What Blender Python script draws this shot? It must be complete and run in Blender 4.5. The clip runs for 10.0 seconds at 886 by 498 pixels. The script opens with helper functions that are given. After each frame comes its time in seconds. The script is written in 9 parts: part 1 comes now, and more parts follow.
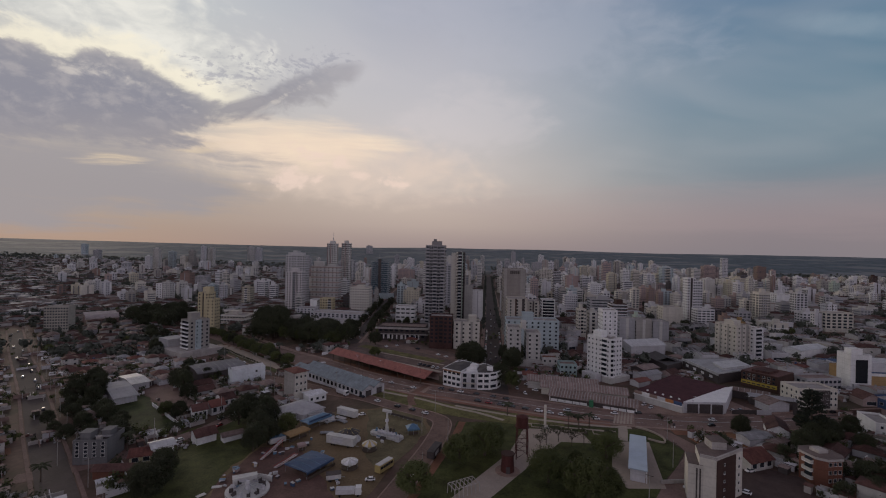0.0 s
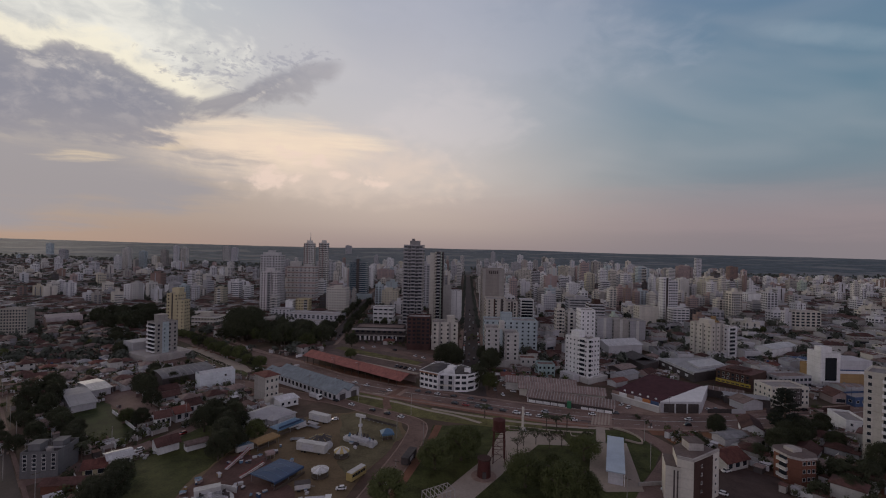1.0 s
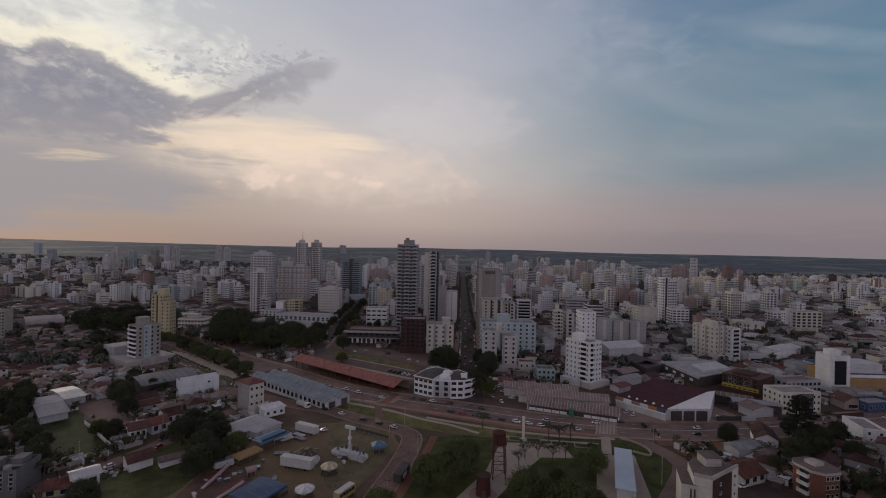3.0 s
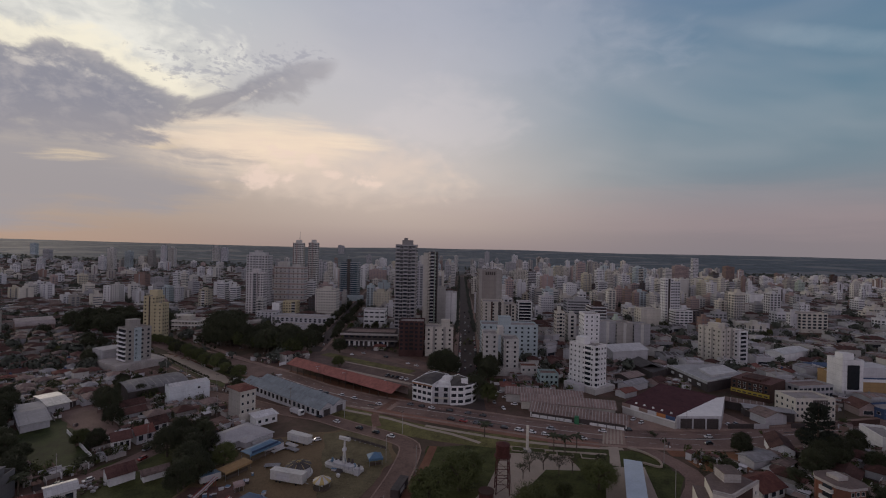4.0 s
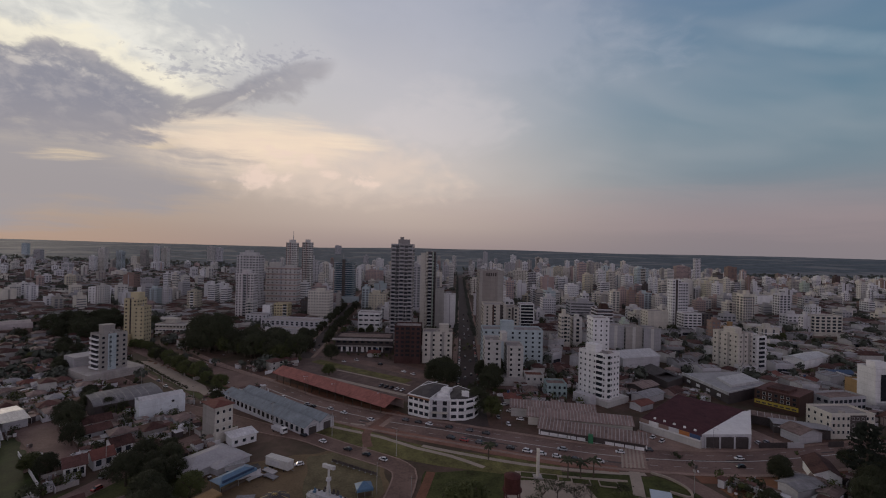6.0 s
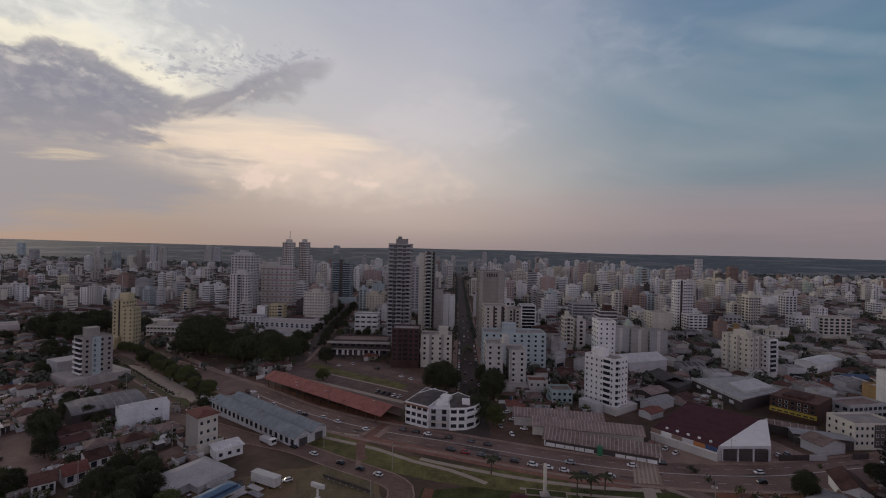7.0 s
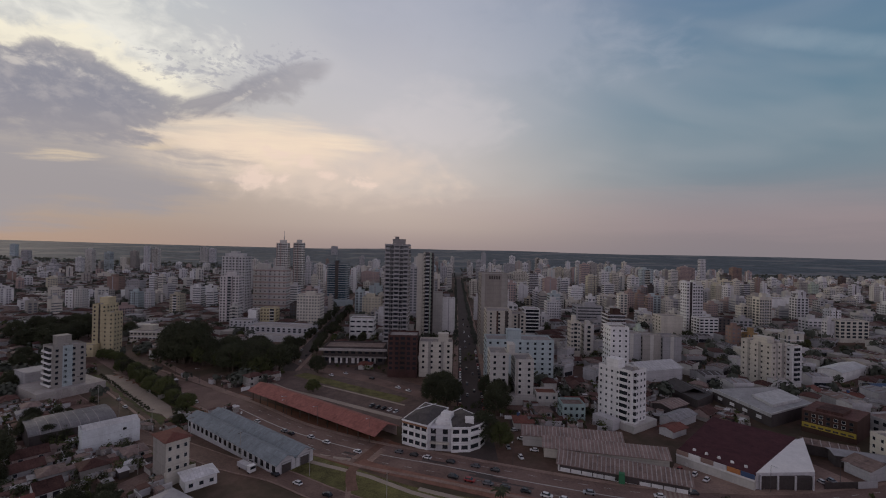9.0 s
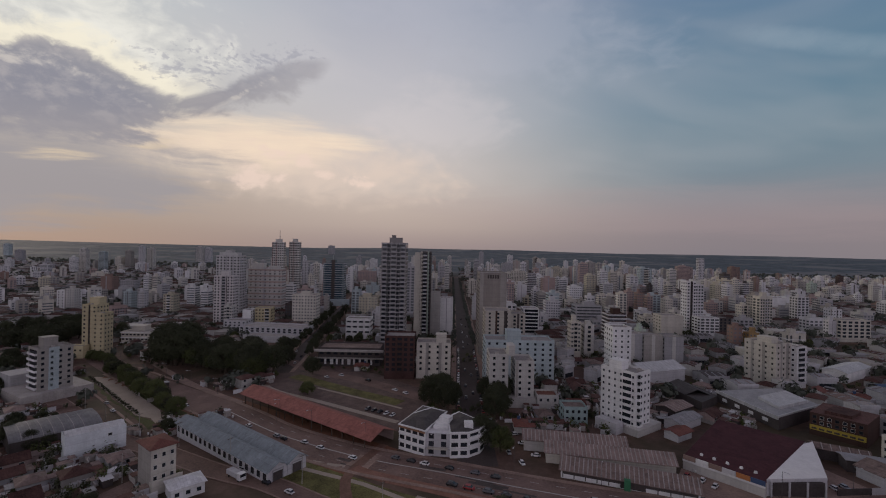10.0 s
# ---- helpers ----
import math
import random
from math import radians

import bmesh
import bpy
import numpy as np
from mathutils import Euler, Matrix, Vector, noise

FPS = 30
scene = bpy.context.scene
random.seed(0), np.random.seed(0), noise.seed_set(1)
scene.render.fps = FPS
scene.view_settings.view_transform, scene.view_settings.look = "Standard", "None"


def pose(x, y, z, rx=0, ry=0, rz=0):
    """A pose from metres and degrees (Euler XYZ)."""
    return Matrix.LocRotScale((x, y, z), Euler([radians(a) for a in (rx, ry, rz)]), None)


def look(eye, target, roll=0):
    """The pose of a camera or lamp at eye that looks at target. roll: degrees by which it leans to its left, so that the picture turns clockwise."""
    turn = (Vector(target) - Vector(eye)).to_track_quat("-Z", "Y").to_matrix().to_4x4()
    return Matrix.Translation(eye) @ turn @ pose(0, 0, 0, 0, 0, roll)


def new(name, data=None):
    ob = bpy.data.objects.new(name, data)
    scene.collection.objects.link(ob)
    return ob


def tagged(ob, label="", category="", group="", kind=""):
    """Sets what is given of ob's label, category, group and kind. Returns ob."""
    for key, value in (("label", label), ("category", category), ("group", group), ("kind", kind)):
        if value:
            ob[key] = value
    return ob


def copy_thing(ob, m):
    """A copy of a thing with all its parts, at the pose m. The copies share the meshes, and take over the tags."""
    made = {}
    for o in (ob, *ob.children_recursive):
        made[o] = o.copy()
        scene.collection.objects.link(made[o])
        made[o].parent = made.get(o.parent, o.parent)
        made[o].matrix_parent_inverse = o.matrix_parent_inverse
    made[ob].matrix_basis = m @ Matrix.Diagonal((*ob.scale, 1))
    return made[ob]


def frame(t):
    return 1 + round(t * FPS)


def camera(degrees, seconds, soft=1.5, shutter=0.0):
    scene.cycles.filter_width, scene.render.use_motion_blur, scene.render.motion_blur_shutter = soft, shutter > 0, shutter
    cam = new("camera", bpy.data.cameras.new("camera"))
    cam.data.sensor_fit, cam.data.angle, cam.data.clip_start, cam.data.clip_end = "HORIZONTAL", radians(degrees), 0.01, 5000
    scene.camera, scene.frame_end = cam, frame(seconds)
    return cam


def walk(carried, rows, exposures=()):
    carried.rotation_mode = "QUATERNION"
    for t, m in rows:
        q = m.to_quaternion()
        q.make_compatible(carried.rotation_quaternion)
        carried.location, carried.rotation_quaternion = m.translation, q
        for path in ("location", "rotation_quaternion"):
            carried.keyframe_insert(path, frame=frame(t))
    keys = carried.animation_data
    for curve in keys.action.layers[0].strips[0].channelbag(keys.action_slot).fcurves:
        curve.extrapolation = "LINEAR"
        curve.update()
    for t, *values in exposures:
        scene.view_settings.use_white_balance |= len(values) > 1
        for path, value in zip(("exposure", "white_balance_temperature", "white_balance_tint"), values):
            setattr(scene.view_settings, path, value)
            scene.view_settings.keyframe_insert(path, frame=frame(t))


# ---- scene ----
cam = camera(88.84, 10.0, soft=1.08)
PATH = [
    (0, look((0.00, 0.00, 74.40), (-7.15, 99.74, 74.37), 1.25)),
    (0.5, look((0.88, 2.56, 74.21), (-3.27, 102.47, 74.32), 1.31)),
    (1, look((1.41, 4.95, 74.03), (-1.38, 104.91, 74.14), 1.33)),
    (1.5, look((1.49, 7.29, 73.88), (-0.85, 107.27, 74.00), 1.32)),
    (2, look((1.32, 9.89, 73.80), (-0.73, 109.87, 73.94), 1.33)),
    (2.5, look((1.05, 13.04, 73.78), (-0.74, 113.02, 73.86), 1.31)),
    (4, look((0.23, 25.37, 74.04), (-1.11, 125.36, 74.15), 1.31)),
    (4.5, look((0.01, 30.14, 74.04), (-1.17, 130.14, 74.12), 1.31)),
    (5, look((-0.18, 35.08, 73.97), (-1.25, 135.07, 74.13), 1.33)),
    (5.5, look((-0.38, 40.15, 73.86), (-1.32, 140.14, 74.02), 1.31)),
    (7.0, look((-0.73, 56.58, 73.39), (-1.34, 156.58, 73.60), 1.34)),
    (7.5, look((-0.99, 61.92, 73.32), (-1.47, 161.92, 73.57), 1.32)),
    (8.0, look((-1.31, 67.06, 73.38), (-1.71, 167.06, 73.60), 1.30)),
    (8.5, look((-1.57, 71.72, 73.53), (-1.89, 171.72, 73.85), 1.30)),
    (9.0, look((-1.76, 75.72, 73.59), (-2.00, 175.72, 73.93), 1.27)),
    (9.5, look((-1.89, 78.97, 73.45), (-1.85, 178.97, 73.80), 1.24)),
    (10.0, look((-2.01, 81.80, 73.15), (-1.68, 181.80, 73.37), 1.23)),
]
walk(cam, PATH)

# ---- sky, sun ----
SUN_AZ, SUN_EL = -47.0, 9.0
world = bpy.data.worlds.new("dusk_sky")
scene.world = world
world.use_nodes = True
wt = world.node_tree
wt.nodes.clear()


def lin(r, g, b):
    """A display colour 0..255 as scene-linear."""
    return tuple(((c / 255) / 12.92 if c / 255 <= 0.04045 else ((c / 255 + 0.055) / 1.055) ** 2.4) for c in (r, g, b))


def wire(tree, socket, value):
    if isinstance(value, bpy.types.NodeSocket):
        tree.links.new(value, socket)
    elif isinstance(value, tuple) and len(value) == 3 and socket.type == "RGBA":
        socket.default_value = (*value, 1)
    else:
        socket.default_value = value


def calc(tree, op, a, b=0.0, c=0.0):
    n = tree.nodes.new("ShaderNodeMath")
    n.operation = op
    for i, v in enumerate((a, b, c)):
        wire(tree, n.inputs[i], v)
    return n.outputs[0]


def smooth(tree, v, lo, hi, a=0.0, b=1.0):
    n = tree.nodes.new("ShaderNodeMapRange")
    n.interpolation_type = "SMOOTHSTEP"
    for i, x in enumerate((v, lo, hi, a, b)):
        wire(tree, n.inputs[i], x)
    return n.outputs[0]


def blend(tree, fac, a, b, mode="MIX"):
    n = tree.nodes.new("ShaderNodeMix")
    n.data_type, n.blend_type = "RGBA", mode
    wire(tree, n.inputs[0], fac)
    wire(tree, n.inputs[6], a)
    wire(tree, n.inputs[7], b)
    return n.outputs[2]


def ramp(tree, fac, stops):
    n = tree.nodes.new("ShaderNodeValToRGB")
    n.color_ramp.interpolation = "B_SPLINE"
    e = n.color_ramp.elements
    while len(e) < len(stops):
        e.new(0.5)
    for el, (p, c) in zip(e, stops):
        el.position, el.color = p, (*c, 1)
    wire(tree, n.inputs[0], fac)
    return n.outputs[0]


def grain(tree, vec, scale, detail=4.0, rough=0.55, distort=0.0):
    n = tree.nodes.new("ShaderNodeTexNoise")
    wire(tree, n.inputs["Vector"], vec)
    for k, v in (("Scale", scale), ("Detail", detail), ("Roughness", rough), ("Distortion", distort)):
        n.inputs[k].default_value = v
    return n.outputs[0]


def join3(tree, x, y, z):
    n = tree.nodes.new("ShaderNodeCombineXYZ")
    for i, v in enumerate((x, y, z)):
        wire(tree, n.inputs[i], v)
    return n.outputs[0]


coord = wt.nodes.new("ShaderNodeTexCoord").outputs["Generated"]
split = wt.nodes.new("ShaderNodeSeparateXYZ")
wt.links.new(coord, split.inputs[0])
AZ = calc(wt, "ARCTAN2", split.outputs[0], split.outputs[1])
EL = calc(wt, "ARCSINE", split.outputs[2])
up = calc(wt, "MULTIPLY", EL, 1.25)
# warm towards the sun, white in the middle, blue away from it
west = ramp(wt, up, [(0.0, lin(162, 140, 130)), (0.06, lin(166, 148, 138)), (0.2, lin(174, 163, 154)), (0.38, lin(200, 198, 194)), (0.65, lin(192, 200, 206)), (1.0, lin(150, 170, 190))])
middle = ramp(wt, up, [(0.0, lin(150, 134, 134)), (0.06, lin(180, 162, 154)), (0.16, lin(203, 188, 176)), (0.34, lin(200, 197, 200)), (0.6, lin(173, 174, 186)), (1.0, lin(120, 142, 172))])
east = ramp(wt, up, [(0.0, lin(131, 124, 129)), (0.08, lin(142, 130, 134)), (0.13, lin(134, 134, 141)), (0.20, lin(121, 137, 148)), (0.36, lin(100, 130, 148)), (0.62, lin(95, 122, 152)), (1.0, lin(84, 113, 148))])
clear = blend(wt, smooth(wt, AZ, -0.72, -0.12), west, middle)
clear = blend(wt, smooth(wt, AZ, -0.15, 0.60), clear, east)
sky = wt.nodes.new("ShaderNodeTexSky")
sky.sky_type, sky.sun_disc = "NISHITA", False
sky.sun_elevation, sky.sun_rotation = radians(SUN_EL), radians(SUN_AZ)
nishita = blend(wt, 1.0, sky.outputs[0], (0.1, 0.1, 0.1), "MULTIPLY")
clear = blend(wt, 0.008, clear, nishita)
# thin veils of high cloud, stretched along the horizon
veil_at = join3(wt, calc(wt, "MULTIPLY", AZ, 1.6), calc(wt, "ADD", calc(wt, "MULTIPLY", EL, 5.0), calc(wt, "MULTIPLY", AZ, 0.9)), 0.3)
veil = smooth(wt, grain(wt, veil_at, 1.6, 3, 0.5, 0.4), 0.42, 0.72)
veil = calc(wt, "MULTIPLY", veil, smooth(wt, EL, 0.03, 0.2))
clear = blend(wt, calc(wt, "MULTIPLY", veil, 0.13), clear, lin(214, 206, 206))
# the glow beside the hidden sun
def blob(az, el, ra, re, tilt):
    dx, dy = calc(wt, "SUBTRACT", AZ, az), calc(wt, "SUBTRACT", EL, el)
    c, s = math.cos(tilt), math.sin(tilt)
    a = calc(wt, "ADD", calc(wt, "MULTIPLY", dx, c / ra), calc(wt, "MULTIPLY", dy, s / ra))
    b = calc(wt, "ADD", calc(wt, "MULTIPLY", dx, -s / re), calc(wt, "MULTIPLY", dy, c / re))
    return calc(wt, "SUBTRACT", 1.0, calc(wt, "ADD", calc(wt, "MULTIPLY", a, a), calc(wt, "MULTIPLY", b, b)))


fine_at = join3(wt, calc(wt, "MULTIPLY", AZ, 2.0), calc(wt, "MULTIPLY", EL, 3.6), 0.0)
warp = grain(wt, fine_at, 2.0, 3, 0.5)
warped = join3(wt, calc(wt, "ADD", calc(wt, "MULTIPLY", AZ, 2.0), calc(wt, "MULTIPLY", warp, 0.35)), calc(wt, "ADD", calc(wt, "MULTIPLY", EL, 3.6), calc(wt, "MULTIPLY", warp, 0.25)), 0.7)
lump = grain(wt, warped, 3.0, 9, 0.62, 0.15)
lump_c = calc(wt, "SUBTRACT", lump, 0.5)
cellular = wt.nodes.new("ShaderNodeTexVoronoi")
cellular.feature = "SMOOTH_F1"
wire(wt, cellular.inputs["Vector"], warped)
cellular.inputs["Scale"].default_value = 16.0
puff = calc(wt, "ADD", calc(wt, "MULTIPLY", grain(wt, warped, 12.0, 8, 0.62, 0.2), 0.7), calc(wt, "MULTIPLY", calc(wt, "SUBTRACT", 0.75, cellular.outputs["Distance"]), 0.32))
puff_c = calc(wt, "SUBTRACT", puff, 0.5)
rag = calc(wt, "ADD", calc(wt, "MULTIPLY", lump_c, 2.1), calc(wt, "MULTIPLY", puff_c, 2.3))
band_at = join3(wt, calc(wt, "MULTIPLY", AZ, 1.5), calc(wt, "ADD", calc(wt, "MULTIPLY", EL, 16.0), calc(wt, "MULTIPLY", warp, 0.8)), 0.0)
band = calc(wt, "SUBTRACT", grain(wt, band_at, 1.8, 7, 0.6, 0.2), 0.5)
# a pale lobe of veil ahead, a thin sheet above it, and a dull pink band over the horizon
lobe = smooth(wt, calc(wt, "ADD", blob(-0.01, 0.272, 0.17, 0.085, 0.05), calc(wt, "ADD", calc(wt, "MULTIPLY", lump_c, 2.6), calc(wt, "MULTIPLY", puff_c, 1.0))), -0.2, 0.9)
clear = blend(wt, calc(wt, "MULTIPLY", lobe, 0.28), clear, lin(216, 207, 208))
sheet_ = smooth(wt, calc(wt, "ADD", blob(0.10, 0.46, 0.42, 0.10, -0.2), calc(wt, "ADD", calc(wt, "MULTIPLY", lump_c, 3.0), calc(wt, "MULTIPLY", puff_c, 1.0))), -0.2, 1.0)
clear = blend(wt, calc(wt, "MULTIPLY", sheet_, 0.24), clear, lin(184, 186, 198))
pinkish = smooth(wt, calc(wt, "ADD", blob(0.46, 0.088, 0.60, 0.050, -0.02), calc(wt, "MULTIPLY", band, 3.4)), -0.5, 1.1)
clear = blend(wt, calc(wt, "MULTIPLY", pinkish, 0.22), clear, lin(172, 152, 152))
# bright light over the cloud and in the gap under it
glow2 = smooth(wt, calc(wt, "ADD", blob(-0.66, 0.37, 0.30, 0.11, -0.15), rag), -0.1, 1.3)
clear = blend(wt, calc(wt, "MULTIPLY", glow2, 0.85), clear, lin(240, 237, 228))
glow = smooth(wt, calc(wt, "ADD", blob(-0.44, 0.195, 0.27, 0.062, 0.12), calc(wt, "MULTIPLY", band, 2.6)), -0.3, 1.1)
clear = blend(wt, calc(wt, "MULTIPLY", glow, 0.95), clear, lin(250, 228, 201))
peach = smooth(wt, calc(wt, "ADD", blob(-0.29, 0.170, 0.36, 0.088, -0.05), calc(wt, "MULTIPLY", rag, 0.7)), -0.3, 1.2)
clear = blend(wt, calc(wt, "MULTIPLY", peach, 0.6), clear, lin(230, 208, 192))
# grey bank low towards the sun, with gaps in rows
bank = smooth(wt, calc(wt, "ADD", blob(-0.84, 0.105, 0.46, 0.105, 0.10), calc(wt, "ADD", calc(wt, "MULTIPLY", band, 2.4), calc(wt, "MULTIPLY", lump_c, 1.2))), -0.1, 0.8)
clear = blend(wt, calc(wt, "MULTIPLY", bank, 0.8), clear, lin(156, 152, 157))
# small lit puffs under the tail, and thin bright slits in the bank
puffs = blob(-0.40, 0.140, 0.075, 0.028, 0.1)
for a_, e_, ra_, re_ in ((-0.27, 0.163, 0.05, 0.016), (-0.185, 0.143, 0.06, 0.018), (-0.34, 0.185, 0.09, 0.022)):
    puffs = calc(wt, "MAXIMUM", puffs, blob(a_, e_, ra_, re_, -0.25))
puffs = smooth(wt, calc(wt, "ADD", puffs, calc(wt, "MULTIPLY", puff_c, 5.5)), 0.0, 1.2)
clear = blend(wt, calc(wt, "MULTIPLY", puffs, 0.75), clear, lin(236, 212, 198))
slit = calc(wt, "MAXIMUM", blob(-0.70, 0.150, 0.12, 0.030, 0.0), blob(-0.56, 0.186, 0.13, 0.017, 0.28))
slit = smooth(wt, calc(wt, "ADD", slit, calc(wt, "MULTIPLY", band, 4.0)), 0.5, 1.4)
clear = blend(wt, calc(wt, "MULTIPLY", slit, 0.6), clear, lin(240, 216, 180))
# the long dark cloud: an upper and a lower edge that vary along the horizon, ending in a raised tail
def edge(stops):
    """A height that varies with the bearing from -0.82 to -0.24."""
    return ramp(wt, calc(wt, "DIVIDE", calc(wt, "ADD", AZ, 0.82), 0.58), [((a + 0.82) / 0.58, (e, e, e)) for a, e in stops])


top_edge = edge([(-0.82, 0.315), (-0.772, 0.304), (-0.74, 0.332), (-0.695, 0.322), (-0.65, 0.318), (-0.59, 0.290), (-0.555, 0.270), (-0.50, 0.285), (-0.445, 0.320), (-0.36, 0.366), (-0.275, 0.390), (-0.24, 0.385)])
low_edge = edge([(-0.82, 0.140), (-0.72, 0.168), (-0.645, 0.166), (-0.577, 0.188), (-0.54, 0.224), (-0.464, 0.249), (-0.40, 0.268), (-0.36, 0.284), (-0.31, 0.308), (-0.257, 0.345), (-0.24, 0.378)])
over, under = calc(wt, "SUBTRACT", top_edge, EL), calc(wt, "SUBTRACT", EL, low_edge)
fine_puff = calc(wt, "SUBTRACT", grain(wt, warped, 34.0, 5, 0.6, 0.1), 0.5)
rag = calc(wt, "ADD", calc(wt, "MULTIPLY", lump_c, 2.2), calc(wt, "ADD", calc(wt, "MULTIPLY", puff_c, 2.6), calc(wt, "MULTIPLY", fine_puff, 0.8)))
body = calc(wt, "MINIMUM", calc(wt, "MINIMUM", calc(wt, "DIVIDE", over, 0.021), calc(wt, "DIVIDE", under, 0.040)), 1.3)
rag = calc(wt, "MULTIPLY", rag, smooth(wt, AZ, -0.52, -0.38, 1.0, 0.62))
body = calc(wt, "ADD", body, rag)
cloud = calc(wt, "MULTIPLY", smooth(wt, body, -0.25, 0.75), calc(wt, "MULTIPLY", smooth(wt, AZ, -0.285, -0.235, 1.0, 0.0), smooth(wt, AZ, -0.50, -0.27, 1.0, 0.62)))
lit = calc(wt, "ADD", calc(wt, "DIVIDE", over, 0.026), calc(wt, "MULTIPLY", rag, 1.3))
rim = calc(wt, "MULTIPLY", smooth(wt, lit, -1.9, -0.3), smooth(wt, AZ, -0.56, -0.44, 1.0, 0.0))
rim = calc(wt, "MULTIPLY", rim, smooth(wt, over, 0.01, 0.05, 1.0, 0.0))
clear = blend(wt, calc(wt, "MULTIPLY", rim, 0.8), clear, lin(247, 238, 216))
fleck = calc(wt, "ADD", calc(wt, "MAXIMUM", blob(-0.50, 0.335, 0.13, 0.045, 0.2), blob(-0.38, 0.37, 0.12, 0.025, 0.25)), calc(wt, "ADD", calc(wt, "MULTIPLY", puff_c, 4.0), calc(wt, "MULTIPLY", fine_puff, 6.0)))
clear = blend(wt, calc(wt, "MULTIPLY", smooth(wt, fleck, 0.3, 1.5), 0.6), clear, lin(158, 158, 170))
shade = blend(wt, smooth(wt, calc(wt, "ADD", puff, calc(wt, "MULTIPLY", fine_puff, 0.4)), 0.36, 0.66), lin(136, 136, 149), lin(162, 158, 164))
shade = blend(wt, smooth(wt, under, 0.005, 0.09), lin(152, 148, 154), shade)
clear = blend(wt, calc(wt, "MULTIPLY", cloud, 0.90), clear, shade)
# lit gaps between the heads of the cloud
gap = blob(-0.757, 0.290, 0.055, 0.015, 0.1)
for a_, e_, ra_, re_, t_ in ((-0.69, 0.290, 0.07, 0.012, -0.15), (-0.60, 0.262, 0.05, 0.010, -0.5), (-0.43, 0.290, 0.09, 0.007, 0.62)):
    gap = calc(wt, "MAXIMUM", gap, blob(a_, e_, ra_, re_, t_))
gap = smooth(wt, calc(wt, "ADD", gap, calc(wt, "ADD", calc(wt, "MULTIPLY", puff_c, 6.0), calc(wt, "MULTIPLY", fine_puff, 2.0))), 0.1, 1.5)
clear = blend(wt, calc(wt, "MULTIPLY", gap, 0.55), clear, lin(214, 206, 198))
# a thin high streak away from the sun
high = smooth(wt, calc(wt, "ADD", blob(0.70, 0.352, 0.17, 0.020, -0.33), calc(wt, "MULTIPLY", lump_c, 2.5)), -0.2, 1.3)
clear = blend(wt, calc(wt, "MULTIPLY", high, 0.35), clear, lin(158, 172, 184))
# dusk: darker overhead, a dull rose light opposite the sunset
turned = smooth(wt, calc(wt, "ABSOLUTE", calc(wt, "ADD", AZ, 0.35)), 1.25, 2.2)
rose = ramp(wt, up, [(0.0, lin(190, 181, 193)), (0.25, lin(219, 212, 228)), (0.7, lin(184, 181, 200)), (1.0, lin(130, 129, 146))])
clear = blend(wt, turned, clear, rose)
clear = blend(wt, calc(wt, "MULTIPLY", smooth(wt, EL, 0.52, 0.95), 0.7), clear, lin(177, 158, 182))
dusk = smooth(wt, EL, 0.52, 1.0, 1.0, 0.36)
clear = blend(wt, 1.0, clear, join3(wt, dusk, dusk, dusk), "MULTIPLY")
background = wt.nodes.new("ShaderNodeBackground")
wt.links.new(clear, background.inputs[0])
background.inputs[1].default_value = 1.0
wt.links.new(background.outputs[0], wt.nodes.new("ShaderNodeOutputWorld").inputs[0])

sun = new("sun", bpy.data.lights.new("sun", "SUN"))
sun.data.energy, sun.data.angle, sun.data.color = 0.55, radians(14), (1.0, 0.84, 0.68)
az, el = radians(SUN_AZ), radians(SUN_EL)
sun.matrix_world = look((0, 0, 200), (-math.sin(az) * math.cos(el) * 100, -math.cos(az) * math.cos(el) * 100, 200 - math.sin(el) * 100))


# ---- materials ----
MATS = {}


